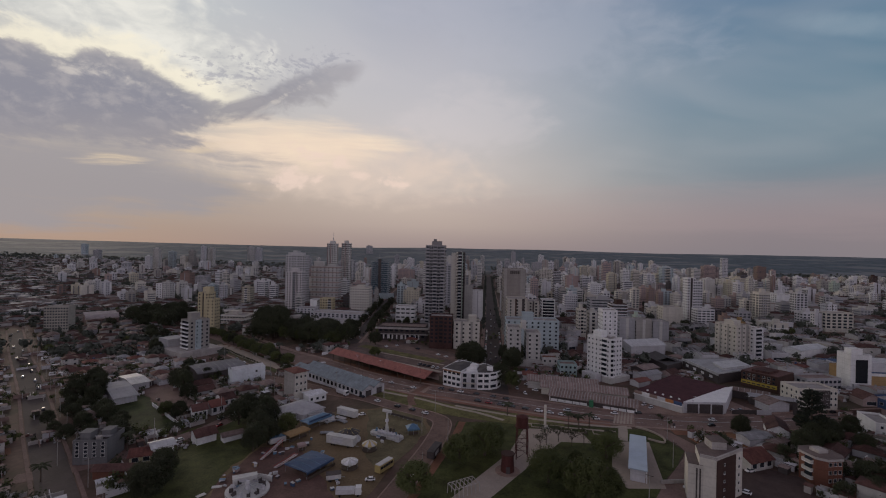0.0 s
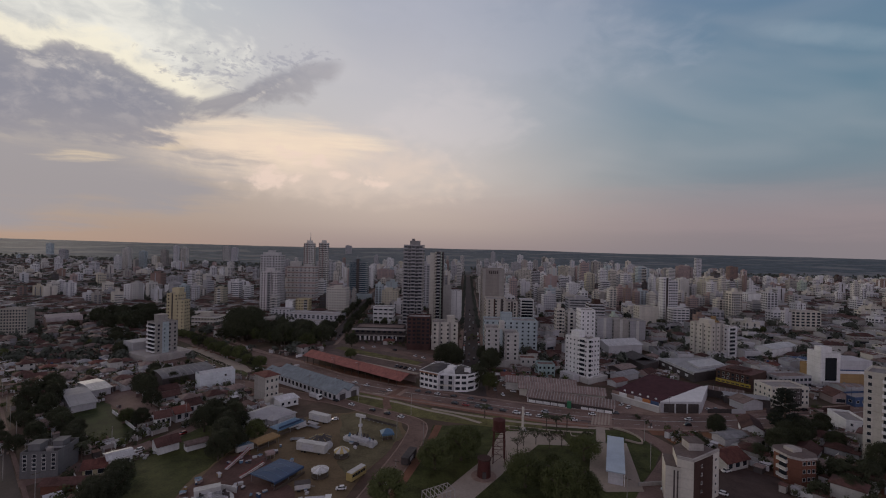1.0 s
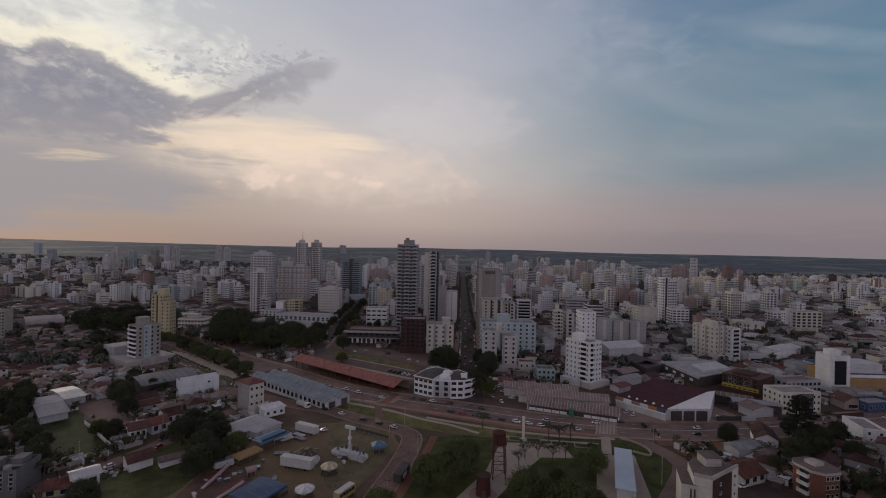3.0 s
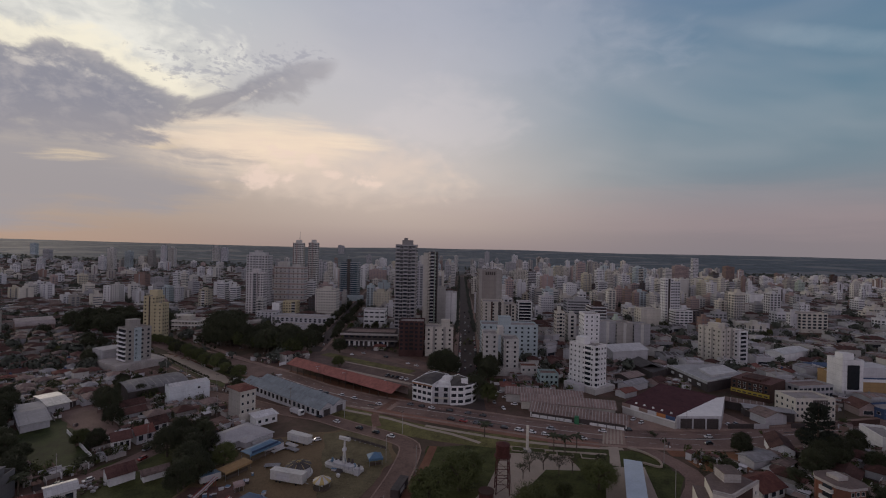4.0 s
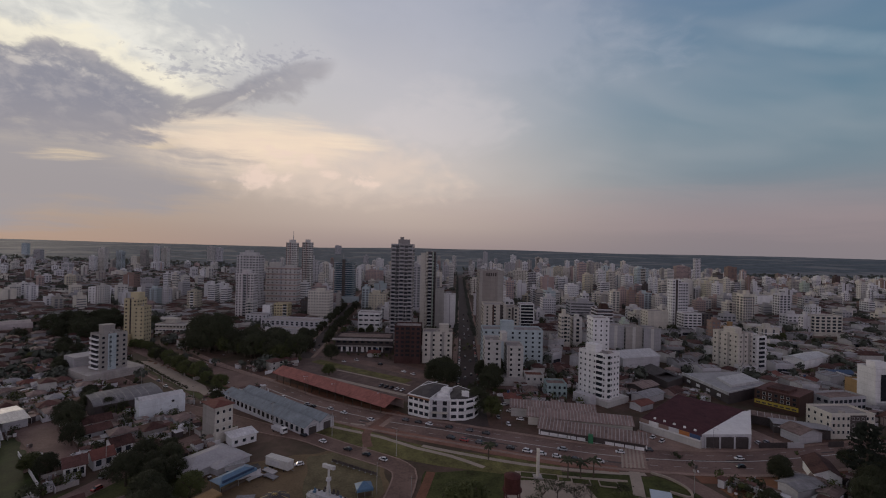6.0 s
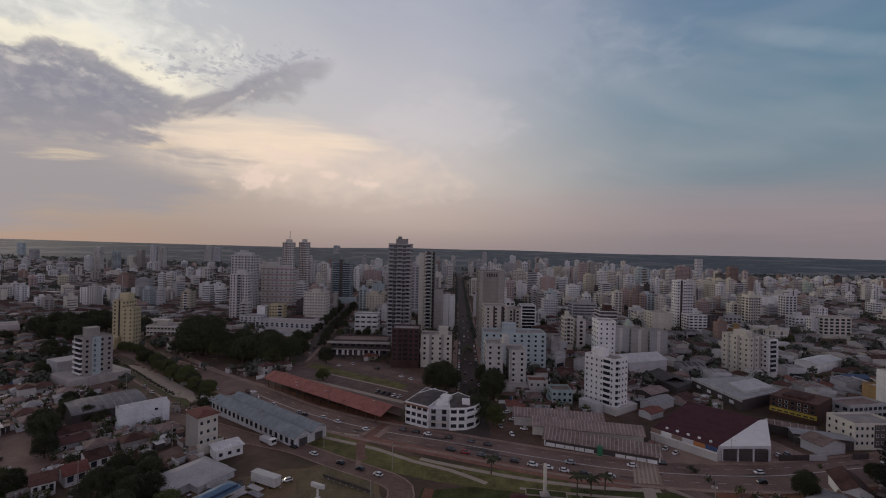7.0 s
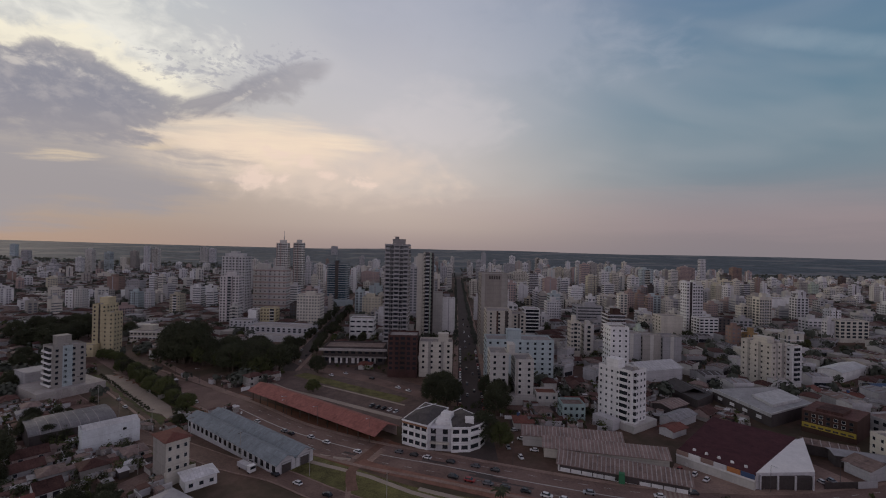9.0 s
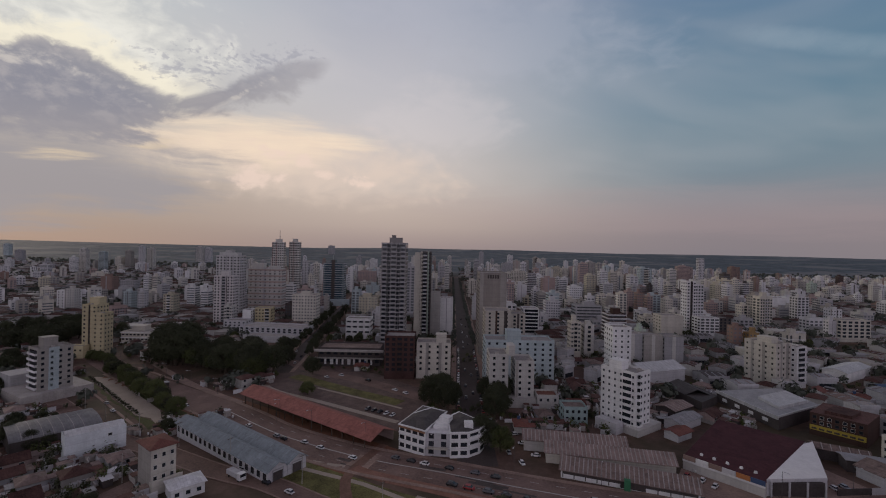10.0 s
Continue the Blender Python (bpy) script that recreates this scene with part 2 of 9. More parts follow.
def mat(name, rgb, rough=0.8, metal=0.0, spread=0.18, scale=0.6, bump=0.15, fine=9.0, tint=0.08, streak=0.0, sheet=0.0):
    """A worn surface: large blotches, fine grain, some shift from object to object."""
    if name in MATS:
        return MATS[name]
    m = MATS[name] = bpy.data.materials.new(name)
    m.use_nodes = True
    t = m.node_tree
    bsdf = t.nodes["Principled BSDF"]
    bsdf.inputs["Roughness"].default_value, bsdf.inputs["Metallic"].default_value = rough, metal
    if rough >= 0.65:
        bsdf.inputs["Specular IOR Level"].default_value = 0.12
    pos = t.nodes.new("ShaderNodeNewGeometry").outputs["Position"]
    big = grain(t, pos, scale * 0.35, 4, 0.6)
    small = grain(t, pos, fine * 0.16, 5, 0.7)
    rnd = t.nodes.new("ShaderNodeObjectInfo").outputs["Random"]
    k = calc(t, "ADD", calc(t, "MULTIPLY", calc(t, "SUBTRACT", big, 0.5), 2.4 * spread), calc(t, "MULTIPLY", calc(t, "SUBTRACT", small, 0.5), 2.6 * spread))
    if streak:
        s = t.nodes.new("ShaderNodeMapping")
        s.inputs["Scale"].default_value = (1.6, 1.6, 0.09)
        t.links.new(pos, s.inputs[0])
        k = calc(t, "ADD", k, calc(t, "MULTIPLY", calc(t, "SUBTRACT", grain(t, s.outputs[0], 0.9, 4, 0.6), 0.55), -2.0 * streak))
        # joint at every storey, and bays of slightly different age
        at = t.nodes.new("ShaderNodeTexCoord").outputs["Object"]
        xyz = t.nodes.new("ShaderNodeSeparateXYZ")
        t.links.new(at, xyz.inputs[0])
        joint = smooth(t, calc(t, "FRACT", calc(t, "DIVIDE", calc(t, "ADD", xyz.outputs[2], 0.4), 2.95)), 0.86, 0.93)
        k = calc(t, "SUBTRACT", k, calc(t, "MULTIPLY", joint, 0.10))
        bay = t.nodes.new("ShaderNodeTexWhiteNoise")
        t.links.new(join3(t, calc(t, "FLOOR", calc(t, "DIVIDE", xyz.outputs[0], 3.1)), calc(t, "FLOOR", calc(t, "DIVIDE", xyz.outputs[1], 3.4)), rnd), bay.inputs["Vector"])
        k = calc(t, "ADD", k, calc(t, "MULTIPLY", calc(t, "SUBTRACT", bay.outputs["Value"], 0.5), 0.12))
    if sheet:
        # rows of sheets or tiles: each course and column a little lighter or darker, dark laps between
        at = t.nodes.new("ShaderNodeTexCoord").outputs["Object"]
        xyz = t.nodes.new("ShaderNodeSeparateXYZ")
        t.links.new(at, xyz.inputs[0])
        u, v = calc(t, "DIVIDE", xyz.outputs[0], sheet), calc(t, "DIVIDE", xyz.outputs[1], sheet * 1.7)
        cell = t.nodes.new("ShaderNodeTexWhiteNoise")
        cell.noise_dimensions = "3D"
        t.links.new(join3(t, calc(t, "FLOOR", u), calc(t, "FLOOR", v), rnd), cell.inputs["Vector"])
        k = calc(t, "ADD", k, calc(t, "MULTIPLY", calc(t, "SUBTRACT", cell.outputs["Value"], 0.5), 0.22))
        lap = calc(t, "MAXIMUM", smooth(t, calc(t, "FRACT", u), 0.78, 0.98), smooth(t, calc(t, "FRACT", v), 0.86, 0.99))
        k = calc(t, "SUBTRACT", k, calc(t, "MULTIPLY", lap, 0.16))
    k = calc(t, "ADD", calc(t, "ADD", k, 1.0), calc(t, "MULTIPLY", calc(t, "SUBTRACT", rnd, 0.5), 2 * tint))
    vm = t.nodes.new("ShaderNodeVectorMath")
    vm.operation = "SCALE"
    vm.inputs[0].default_value = rgb
    t.links.new(k, vm.inputs[3])
    t.links.new(vm.outputs[0], bsdf.inputs["Base Color"])
    if bump:
        b = t.nodes.new("ShaderNodeBump")
        b.inputs["Strength"].default_value, b.inputs["Distance"].default_value = bump, 0.05
        t.links.new(small, b.inputs["Height"])
        t.links.new(b.outputs[0], bsdf.inputs["Normal"])
    return m


WHITE = mat("white_paint", (0.645, 0.64, 0.635), streak=0.12)
WORNWHITE = mat("worn_white_paint", (0.55, 0.545, 0.55), streak=0.16)
CREAM = mat("cream_paint", (0.49, 0.46, 0.405), streak=0.12)
BEIGE = mat("beige_paint", (0.44, 0.425, 0.40), streak=0.14)
SAND = mat("sand_paint", (0.37, 0.342, 0.300), streak=0.15)
TAN = mat("tan_paint", (0.30, 0.282, 0.262), streak=0.14)
YELLOW = mat("yellow_paint", (0.46, 0.40, 0.26), streak=0.1)
PALEYELLOW = mat("pale_yellow_paint", (0.43, 0.395, 0.31), streak=0.1)
OCHRE = mat("ochre_paint", (0.30, 0.20, 0.10), streak=0.1)
GREY = mat("grey_paint", (0.315, 0.31, 0.318), streak=0.15)
PALE = mat("pale_grey_paint", (0.47, 0.462, 0.475), streak=0.15)
BLUISH = mat("pale_blue_paint", (0.35, 0.405, 0.42), streak=0.12)
BLUE = mat("blue_paint", (0.055, 0.085, 0.16), streak=0.05)
PINK = mat("faded_red_paint", (0.32, 0.245, 0.23), streak=0.12)
BRICK = mat("brick_red", (0.16, 0.072, 0.050), streak=0.08)
DULLRED = mat("dull_red_paint", (0.215, 0.150, 0.130), streak=0.1)
GREEN = mat("pale_green_paint", (0.36, 0.42, 0.36), streak=0.1)
DARK = mat("dark_render", (0.074, 0.063, 0.061), spread=0.3)
BROWNFELT = mat("brown_roof_felt", (0.135, 0.105, 0.096), spread=0.4)
CONCRETE = mat("concrete", (0.34, 0.315, 0.295), spread=0.28, streak=0.12)
ROOFING = mat("flat_roof_felt", (0.265, 0.245, 0.235), spread=0.35)
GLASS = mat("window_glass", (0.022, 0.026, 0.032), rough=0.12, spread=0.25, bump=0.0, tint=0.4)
# far panes paler than near ones: haze and sky reflection put into the colour
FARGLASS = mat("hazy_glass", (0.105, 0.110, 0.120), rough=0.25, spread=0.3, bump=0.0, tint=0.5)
BLUEGLASS = mat("blue_glass", (0.03, 0.06, 0.08), rough=0.1, spread=0.2, bump=0.0)
FRAME = mat("window_frame", (0.55, 0.54, 0.52), bump=0.0)
DARKFRAME = mat("dark_frame", (0.09, 0.08, 0.08), bump=0.0)
TILE = mat("clay_tile", (0.145, 0.062, 0.050), spread=0.5, fine=14, bump=0.4, tint=0.3, sheet=0.7)
OLDTILE = mat("old_brown_tile", (0.094, 0.050, 0.043), spread=0.55, fine=14, bump=0.4, tint=0.3, sheet=0.7)
FIBRO = mat("fibre_cement_roof", (0.200, 0.150, 0.133), spread=0.45, fine=6, bump=0.3, tint=0.25, sheet=1.1)
METAL = mat("zinc_sheet", (0.26, 0.258, 0.262), rough=0.75, metal=0.0, spread=0.3, sheet=1.0)
WHITEROOF = mat("white_roof_sheet", (0.46, 0.455, 0.45), rough=0.55, spread=0.25, sheet=1.2)
DARKMETAL = mat("dark_sheet", (0.078, 0.070, 0.068), rough=0.7, spread=0.35, sheet=1.0)
REDROOF = mat("red_station_tile", (0.255, 0.105, 0.088), spread=0.4, bump=0.4, sheet=0.8)
MAROONROOF = mat("maroon_roof", (0.066, 0.023, 0.027), spread=0.45, sheet=1.2)
ASPHALT = mat("asphalt", (0.178, 0.122, 0.104), spread=0.5, scale=0.25, rough=0.85, tint=0.0)
DARKASPHALT = mat("dark_asphalt", (0.080, 0.066, 0.060), spread=0.35, scale=0.25, rough=0.85, tint=0.0)
PAVING = mat("paving", (0.260, 0.186, 0.152), spread=0.45, scale=0.4, tint=0.0)
LIGHTPAVE = mat("light_paving", (0.33, 0.280, 0.232), spread=0.22, scale=0.4, tint=0.0)
REDEARTH = mat("red_earth", (0.17, 0.083, 0.052), spread=0.4, scale=0.25, tint=0.0)
EARTH = mat("fair_earth", (0.152, 0.110, 0.064), spread=0.45, scale=0.2, tint=0.0)
LINE = mat("road_paint", (0.42, 0.41, 0.38), spread=0.3, tint=0.0)
LAWN = mat("lawn", (0.052, 0.058, 0.018), spread=0.9, scale=0.5, fine=12, bump=0.5, tint=0.0)
DRYGRASS = mat("dry_grass", (0.118, 0.110, 0.042), spread=0.85, scale=0.5, fine=12, bump=0.4, tint=0.0)
BROWN = mat("dark_brown_paint", (0.060, 0.036, 0.030), streak=0.05)
RIB = mat("weathered_sheet_rib", (0.31, 0.285, 0.27), spread=0.4)
LEAF = mat("leaves", (0.070, 0.080, 0.030), spread=0.3, scale=1.2, rough=0.7, bump=0.0, tint=0.25)
LEAFDARK = mat("dark_leaves", (0.044, 0.049, 0.027), spread=0.3, scale=1.2, rough=0.7, bump=0.0, tint=0.25)
BARK = mat("bark", (0.09, 0.07, 0.055))
RUST = mat("rusty_iron", (0.085, 0.034, 0.030), rough=0.7, metal=0.3, spread=0.4)
STEEL = mat("steel", (0.30, 0.31, 0.32), rough=0.45, metal=0.7)
TYRE = mat("tyre", (0.02, 0.02, 0.02), bump=0.0)
BLUETARP = mat("blue_canvas", (0.030, 0.060, 0.125), rough=0.6, spread=0.35)
REDPAINT = mat("red_paint", (0.30, 0.035, 0.03), rough=0.5)
WATER = mat("pool_water", (0.10, 0.30, 0.36), rough=0.1, bump=0.0)


class Build:
    """Collects corners and faces, then becomes one mesh."""

    def __init__(self):
        self.v, self.f, self.m = [], [], []

    def add(self, verts, faces, m=0):
        n = len(self.v)
        self.v += verts
        self.f += [tuple(i + n for i in f) for f in faces]
        self.m += [m] * len(faces)
        return self

    def box(self, x0, x1, y0, y1, z0, z1, m=0, top=None, bottom=True):
        c = [(x0, y0, z0), (x1, y0, z0), (x1, y1, z0), (x0, y1, z0), (x0, y0, z1), (x1, y0, z1), (x1, y1, z1), (x0, y1, z1)]
        f = [(0, 1, 5, 4), (1, 2, 6, 5), (2, 3, 7, 6), (3, 0, 4, 7)]
        self.add(c, f + ([(3, 2, 1, 0)] if bottom else []), m)
        self.add(c[4:], [(0, 1, 2, 3)], m if top is None else top)
        return self

    def prism(self, poly, z0, z1, m=0, top=None):
        n = len(poly)
        lo, hi = [(x, y, z0) for x, y in poly], [(x, y, z1) for x, y in poly]
        self.add(lo + hi, [(i, (i + 1) % n, n + (i + 1) % n, n + i) for i in range(n)], m)
        self.add(hi, [tuple(range(n))], m if top is None else top)
        self.add(lo, [tuple(reversed(range(n)))], m)
        return self

    def tube(self, x, y, z0, z1, r0, r1=None, n=12, m=0, caps=True):
        r1 = r0 if r1 is None else r1
        a = [2 * math.pi * i / n for i in range(n)]
        lo = [(x + r0 * math.cos(k), y + r0 * math.sin(k), z0) for k in a]
        hi = [(x + r1 * math.cos(k), y + r1 * math.sin(k), z1) for k in a]
        self.add(lo + hi, [(i, (i + 1) % n, n + (i + 1) % n, n + i) for i in range(n)], m)
        if caps:
            self.add(hi, [tuple(range(n))], m)
            self.add(lo, [tuple(reversed(range(n)))], m)
        return self

    def beam(self, p, q, r, m=0, n=5):
        p, q = Vector(p), Vector(q)
        d = (q - p).normalized()
        s = d.orthogonal().normalized()
        u = d.cross(s)
        ring = [s * (r * math.cos(2 * math.pi * i / n)) + u * (r * math.sin(2 * math.pi * i / n)) for i in range(n)]
        self.add([tuple(p + k) for k in ring] + [tuple(q + k) for k in ring], [(i, (i + 1) % n, n + (i + 1) % n, n + i) for i in range(n)] + [tuple(reversed(range(n))), tuple(range(n, 2 * n))], m)
        return self

    def gable(self, x0, x1, y0, y1, z, rise, over=0.4, thick=0.18, m=0, along="x"):
        """A pitched roof of two thick slopes with its ridge along x or y."""
        X0, X1, Y0, Y1 = x0 - over, x1 + over, y0 - over, y1 + over
        if along == "x":
            ym = (y0 + y1) / 2
            sec = [(Y0, z - rise * over / max(ym - y0, 0.1)), (ym, z + rise), (Y1, z - rise * over / max(ym - y0, 0.1))]
            pts = [(X, y, zz) for X in (X0, X1) for y, zz in sec + [(b, c + thick) for b, c in reversed(sec)]]
        else:
            xm = (x0 + x1) / 2
            sec = [(X0, z - rise * over / max(xm - x0, 0.1)), (xm, z + rise), (X1, z - rise * over / max(xm - x0, 0.1))]
            pts = [(x, Y, zz) for Y in (Y1, Y0) for x, zz in sec + [(b, c + thick) for b, c in reversed(sec)]]
        f = [(i, (i + 1) % 6, 6 + (i + 1) % 6, 6 + i) for i in range(6)]
        self.add(pts, [tuple(reversed(q)) for q in f] + [(0, 1, 4, 5), (1, 2, 3, 4), (11, 10, 7, 6), (10, 9, 8, 7)], m)
        return self

    def hip(self, x0, x1, y0, y1, z, rise, over=0.5, thick=0.15, m=0):
        X0, X1, Y0, Y1 = x0 - over, x1 + over, y0 - over, y1 + over
        w, d = X1 - X0, Y1 - Y0
        if w >= d:
            r = [(X0 + d / 2, (Y0 + Y1) / 2, z + rise), (X1 - d / 2, (Y0 + Y1) / 2, z + rise)]
            f = [(0, 1, 5, 4), (1, 2, 5), (2, 3, 4, 5), (3, 0, 4)]
        else:
            r = [((X0 + X1) / 2, Y0 + w / 2, z + rise), ((X0 + X1) / 2, Y1 - w / 2, z + rise)]
            f = [(0, 1, 4), (1, 2, 5, 4), (2, 3, 5), (3, 0, 4, 5)]
        e = [(X0, Y0, z), (X1, Y0, z), (X1, Y1, z), (X0, Y1, z)]
        self.add(e + r, f, m)
        lo = [(x, y, z - thick) for x, y, _ in e]
        self.add(e + lo, [(4, 5, 1, 0), (5, 6, 2, 1), (6, 7, 3, 2), (7, 4, 0, 3), (7, 6, 5, 4)], m)
        return self

    def mesh(self, name, mats):
        me = bpy.data.meshes.new(name)
        me.from_pydata(self.v, [], self.f)
        for k in mats:
            me.materials.append(k)
        me.polygons.foreach_set("material_index", self.m)
        me.update()
        return me


def put(name, mesh, m, parent=None):
    ob = new(name, mesh)
    if parent is not None:
        ob.parent = parent
    ob.matrix_basis = m
    return ob


def part(name, b, mats, parent, label="", m=None):
    ob = put(name, b.mesh(name, mats), m or Matrix(), parent)
    if label:
        ob["label"] = label
    return ob


def gz(x, y=0.0):
    """Height of the ground: level, falling gently to the west."""
    s = -x - 60
    return -14 * math.tanh(0.05 * (s + math.sqrt(s * s + 1600)) / 2 / 14)


def hill(x, y):
    """Ground height with the far rises of the land."""
    r = math.hypot(x, y)
    far = min(1.0, max(0.0, r - 1700) / 3000)
    return gz(x) * (1 - min(1.0, max(0.0, (r - 900) / 1200))) - 0.02 + far * (75 + 20 * noise.noise((x * 0.0012, y * 0.0016, 0.3))) * min(1.0, far * 2.2)


# ---- ground, roads, lawns ----
def ground_sheet():
    xs = sorted(set([-4800, -3600, -2600, -1800] + list(range(-1300, -399, 100)) + list(range(-400, 241, 8)) + list(range(300, 1301, 100)) + [1800, 2600, 3600, 4800]))
    ys = sorted(set([-900, -400, -100] + list(range(0, 641, 40)) + list(range(700, 1500, 100)) + [1800, 2300, 3000, 3800, 4700]))
    b = Build()
    b.add([(x, y, hill(x, y)) for y in ys for x in xs], [(j * len(xs) + i, j * len(xs) + i + 1, (j + 1) * len(xs) + i + 1, (j + 1) * len(xs) + i) for j in range(len(ys) - 1) for i in range(len(xs) - 1)])
    m = mat("town_ground", (0.122, 0.079, 0.062), spread=0.4, scale=0.12, fine=3, tint=0.0, bump=0.3)
    t = m.node_tree
    bs = t.nodes["Principled BSDF"]
    src = bs.inputs["Base Color"].links[0].from_socket
    pos = t.nodes.new("ShaderNodeNewGeometry").outputs["Position"]
    g1 = smooth(t, grain(t, pos, 0.018, 5, 0.65), 0.44, 0.6)
    col = blend(t, calc(t, "MULTIPLY", g1, 0.75), src, (0.046, 0.042, 0.024))
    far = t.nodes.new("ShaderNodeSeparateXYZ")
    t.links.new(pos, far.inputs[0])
    # far woods and fields turn pale blue-grey: aerial haze put into the colour
    hazed_land = smooth(t, far.outputs[1], 1150, 1700)
    hazed_field = smooth(t, grain(t, pos, 0.0030, 5, 0.6), 0.53, 0.60)
    col = blend(t, hazed_land, col, blend(t, hazed_field, blend(t, smooth(t, grain(t, pos, 0.02, 5, 0.7), 0.42, 0.62), (0.060, 0.076, 0.086), (0.110, 0.130, 0.145)), (0.165, 0.170, 0.170)))
    t.links.new(col, bs.inputs["Base Color"])
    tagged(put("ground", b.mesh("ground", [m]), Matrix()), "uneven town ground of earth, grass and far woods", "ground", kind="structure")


ground_sheet()


def chain(points, step=6.0):
    """A smooth line through points, with a point every few metres."""
    p = [Vector(q) for q in points]
    p = [2 * p[0] - p[1]] + p + [2 * p[-1] - p[-2]]
    out = []
    for i in range(1, len(p) - 2):
        n = max(2, int((p[i + 1] - p[i]).length / step))
        for k in range(n):
            t = k / n
            out.append(0.5 * (2 * p[i] + (p[i + 1] - p[i - 1]) * t + (2 * p[i - 1] - 5 * p[i] + 4 * p[i + 1] - p[i + 2]) * t * t + (3 * p[i] - p[i - 1] - 3 * p[i + 1] + p[i + 2]) * t ** 3))
    return out + [p[-2]]


def strip(name, label, category, points, width, material, lift, thick=0.12, shift=0.0, kind="structure"):
    """A band of ground along a line; it follows the slope and has real edges."""
    c = chain(points)
    b = Build()
    rows = []
    for i, p in enumerate(c):
        d = (c[min(i + 1, len(c) - 1)] - c[max(i - 1, 0)]).normalized()
        n = Vector((-d.y, d.x))
        a, e = p + n * (shift + width / 2), p + n * (shift - width / 2)
        rows.append([(a.x, a.y, gz(a.x) + lift - thick), (a.x, a.y, gz(a.x) + lift), (e.x, e.y, gz(e.x) + lift), (e.x, e.y, gz(e.x) + lift - thick)])
    v = [q for r in rows for q in r]
    f = [(4 * i + k + 1, 4 * i + k, 4 * i + 4 + k, 4 * i + 5 + k) for i in range(len(rows) - 1) for k in range(3)]
    b.add(v, f)
    return tagged(put(name, b.mesh(name, [material]), Matrix()), label, category, kind=kind)


def patch(name, label, category, poly, material, lift, kind="structure"):
    """A flat area of ground, cut into bands so that it follows the slope."""
    if name in ("lawn", "ground_patch"):
        worn = []
        for (xa, ya), (xb, yb) in zip(poly, poly[1:] + poly[:1]):
            n = max(1, int(math.hypot(xb - xa, yb - ya) / 2.5))
            for k in range(n):
                x, y = xa + (xb - xa) * k / n, ya + (yb - ya) * k / n
                v = noise.noise_vector((x * 0.16, y * 0.16, lift * 40))
                worn.append((x + 1.5 * v.x, y + 1.5 * v.y))
        poly = worn
    me = bpy.data.meshes.new(name)
    bm = bmesh.new()
    face = bm.faces.new([bm.verts.new((x, y, 0)) for x, y in poly])
    bm.normal_update()
    if face.normal.z < 0:
        face.normal_flip()
    bmesh.ops.triangulate(bm, faces=bm.faces[:])
    for k in range(int(min(p[0] for p in poly) // 8), int(max(p[0] for p in poly) // 8) + 1):
        bmesh.ops.bisect_plane(bm, geom=bm.verts[:] + bm.edges[:] + bm.faces[:], plane_co=(8 * k, 0, 0), plane_no=(1, 0, 0))
    rim = bmesh.ops.extrude_edge_only(bm, edges=[e for e in bm.edges if e.is_boundary])
    low = {v for v in rim["geom"] if isinstance(v, bmesh.types.BMVert)}
    for v in bm.verts:
        v.co.z = gz(v.co.x) + lift - (0.15 if v in low else 0)
    bm.normal_update()
    bm.to_mesh(me)
    bm.free()
    me.materials.append(material)
    return tagged(put(name, me, Matrix()), label, category, kind=kind)


MAIN = [(-420, 560), (-300, 455), (-200, 365), (-100, 289), (-65, 260), (-31, 241), (0, 230), (31, 219), (64, 210), (104, 208), (138, 214), (184, 225), (260, 245), (420, 290)]
FAIR = [(-240, 345), (-140, 268), (-102, 247), (-74, 231), (-55, 223.5), (-38, 213), (-22, 204), (-15, 199), (-12.4, 192), (-14.5, 173), (-19, 152), (-24, 131), (-31, 104)]
WESTST = [(-458, 420), (-356, 330), (-246, 236), (-181, 178), (-133, 136), (-93, 100)]
MIDST = [(-86, 240), (-94, 228), (-101, 213), (-106, 196), (-111, 179), (-119, 166), (-132, 150), (-150, 138)]
SIDEST = [(-118, 392), (-104, 384), (-80, 359), (-58, 343), (-37, 329), (-12, 308), (10, 300), (40, 290)]
EASTST = [(72, 206), (82, 188), (84, 176), (75, 162), (64, 147), (48, 122)]
DIAGONAL = [(-97, 352), (-100, 391), (-106, 457), (-114, 537), (-125, 638), (-132, 732), (-145, 884)]
AVENUE = [(12, 236), (13, 290), (17, 400), (23, 600), (29, 900), (36, 1300)]
strip("road", "worn grey asphalt avenue with a painted centre line", "road", MAIN, 17.0, ASPHALT, 0.06)
strip("road", "asphalt street beside the fairground", "road", FAIR, 7.4, mat("reddish_asphalt", (0.165, 0.112, 0.092), spread=0.5, scale=0.25, rough=0.85, tint=0.0), 0.05)
strip("road", "long asphalt street between low houses", "road", WESTST, 9.6, DARKASPHALT, 0.05)
strip("road", "narrow street between houses and sheds", "road", MIDST, 8.0, ASPHALT, 0.045)
strip("road", "small reddish side street beside the park", "road", EASTST, 7.0, ASPHALT, 0.045)
strip("road", "straight city avenue running between tall buildings", "road", AVENUE, 14.0, DARKASPHALT, 0.04)
strip("road", "city street lined with dark trees", "road", DIAGONAL, 11.0, DARKASPHALT, 0.03)
strip("road", "asphalt street with parked cars behind the station", "road", SIDEST, 9.0, ASPHALT, 0.035)
strip("trim", "worn white centre line painted on asphalt", "road marking", MAIN[3:], 0.45, LINE, 0.068, 0.01, 1.0)
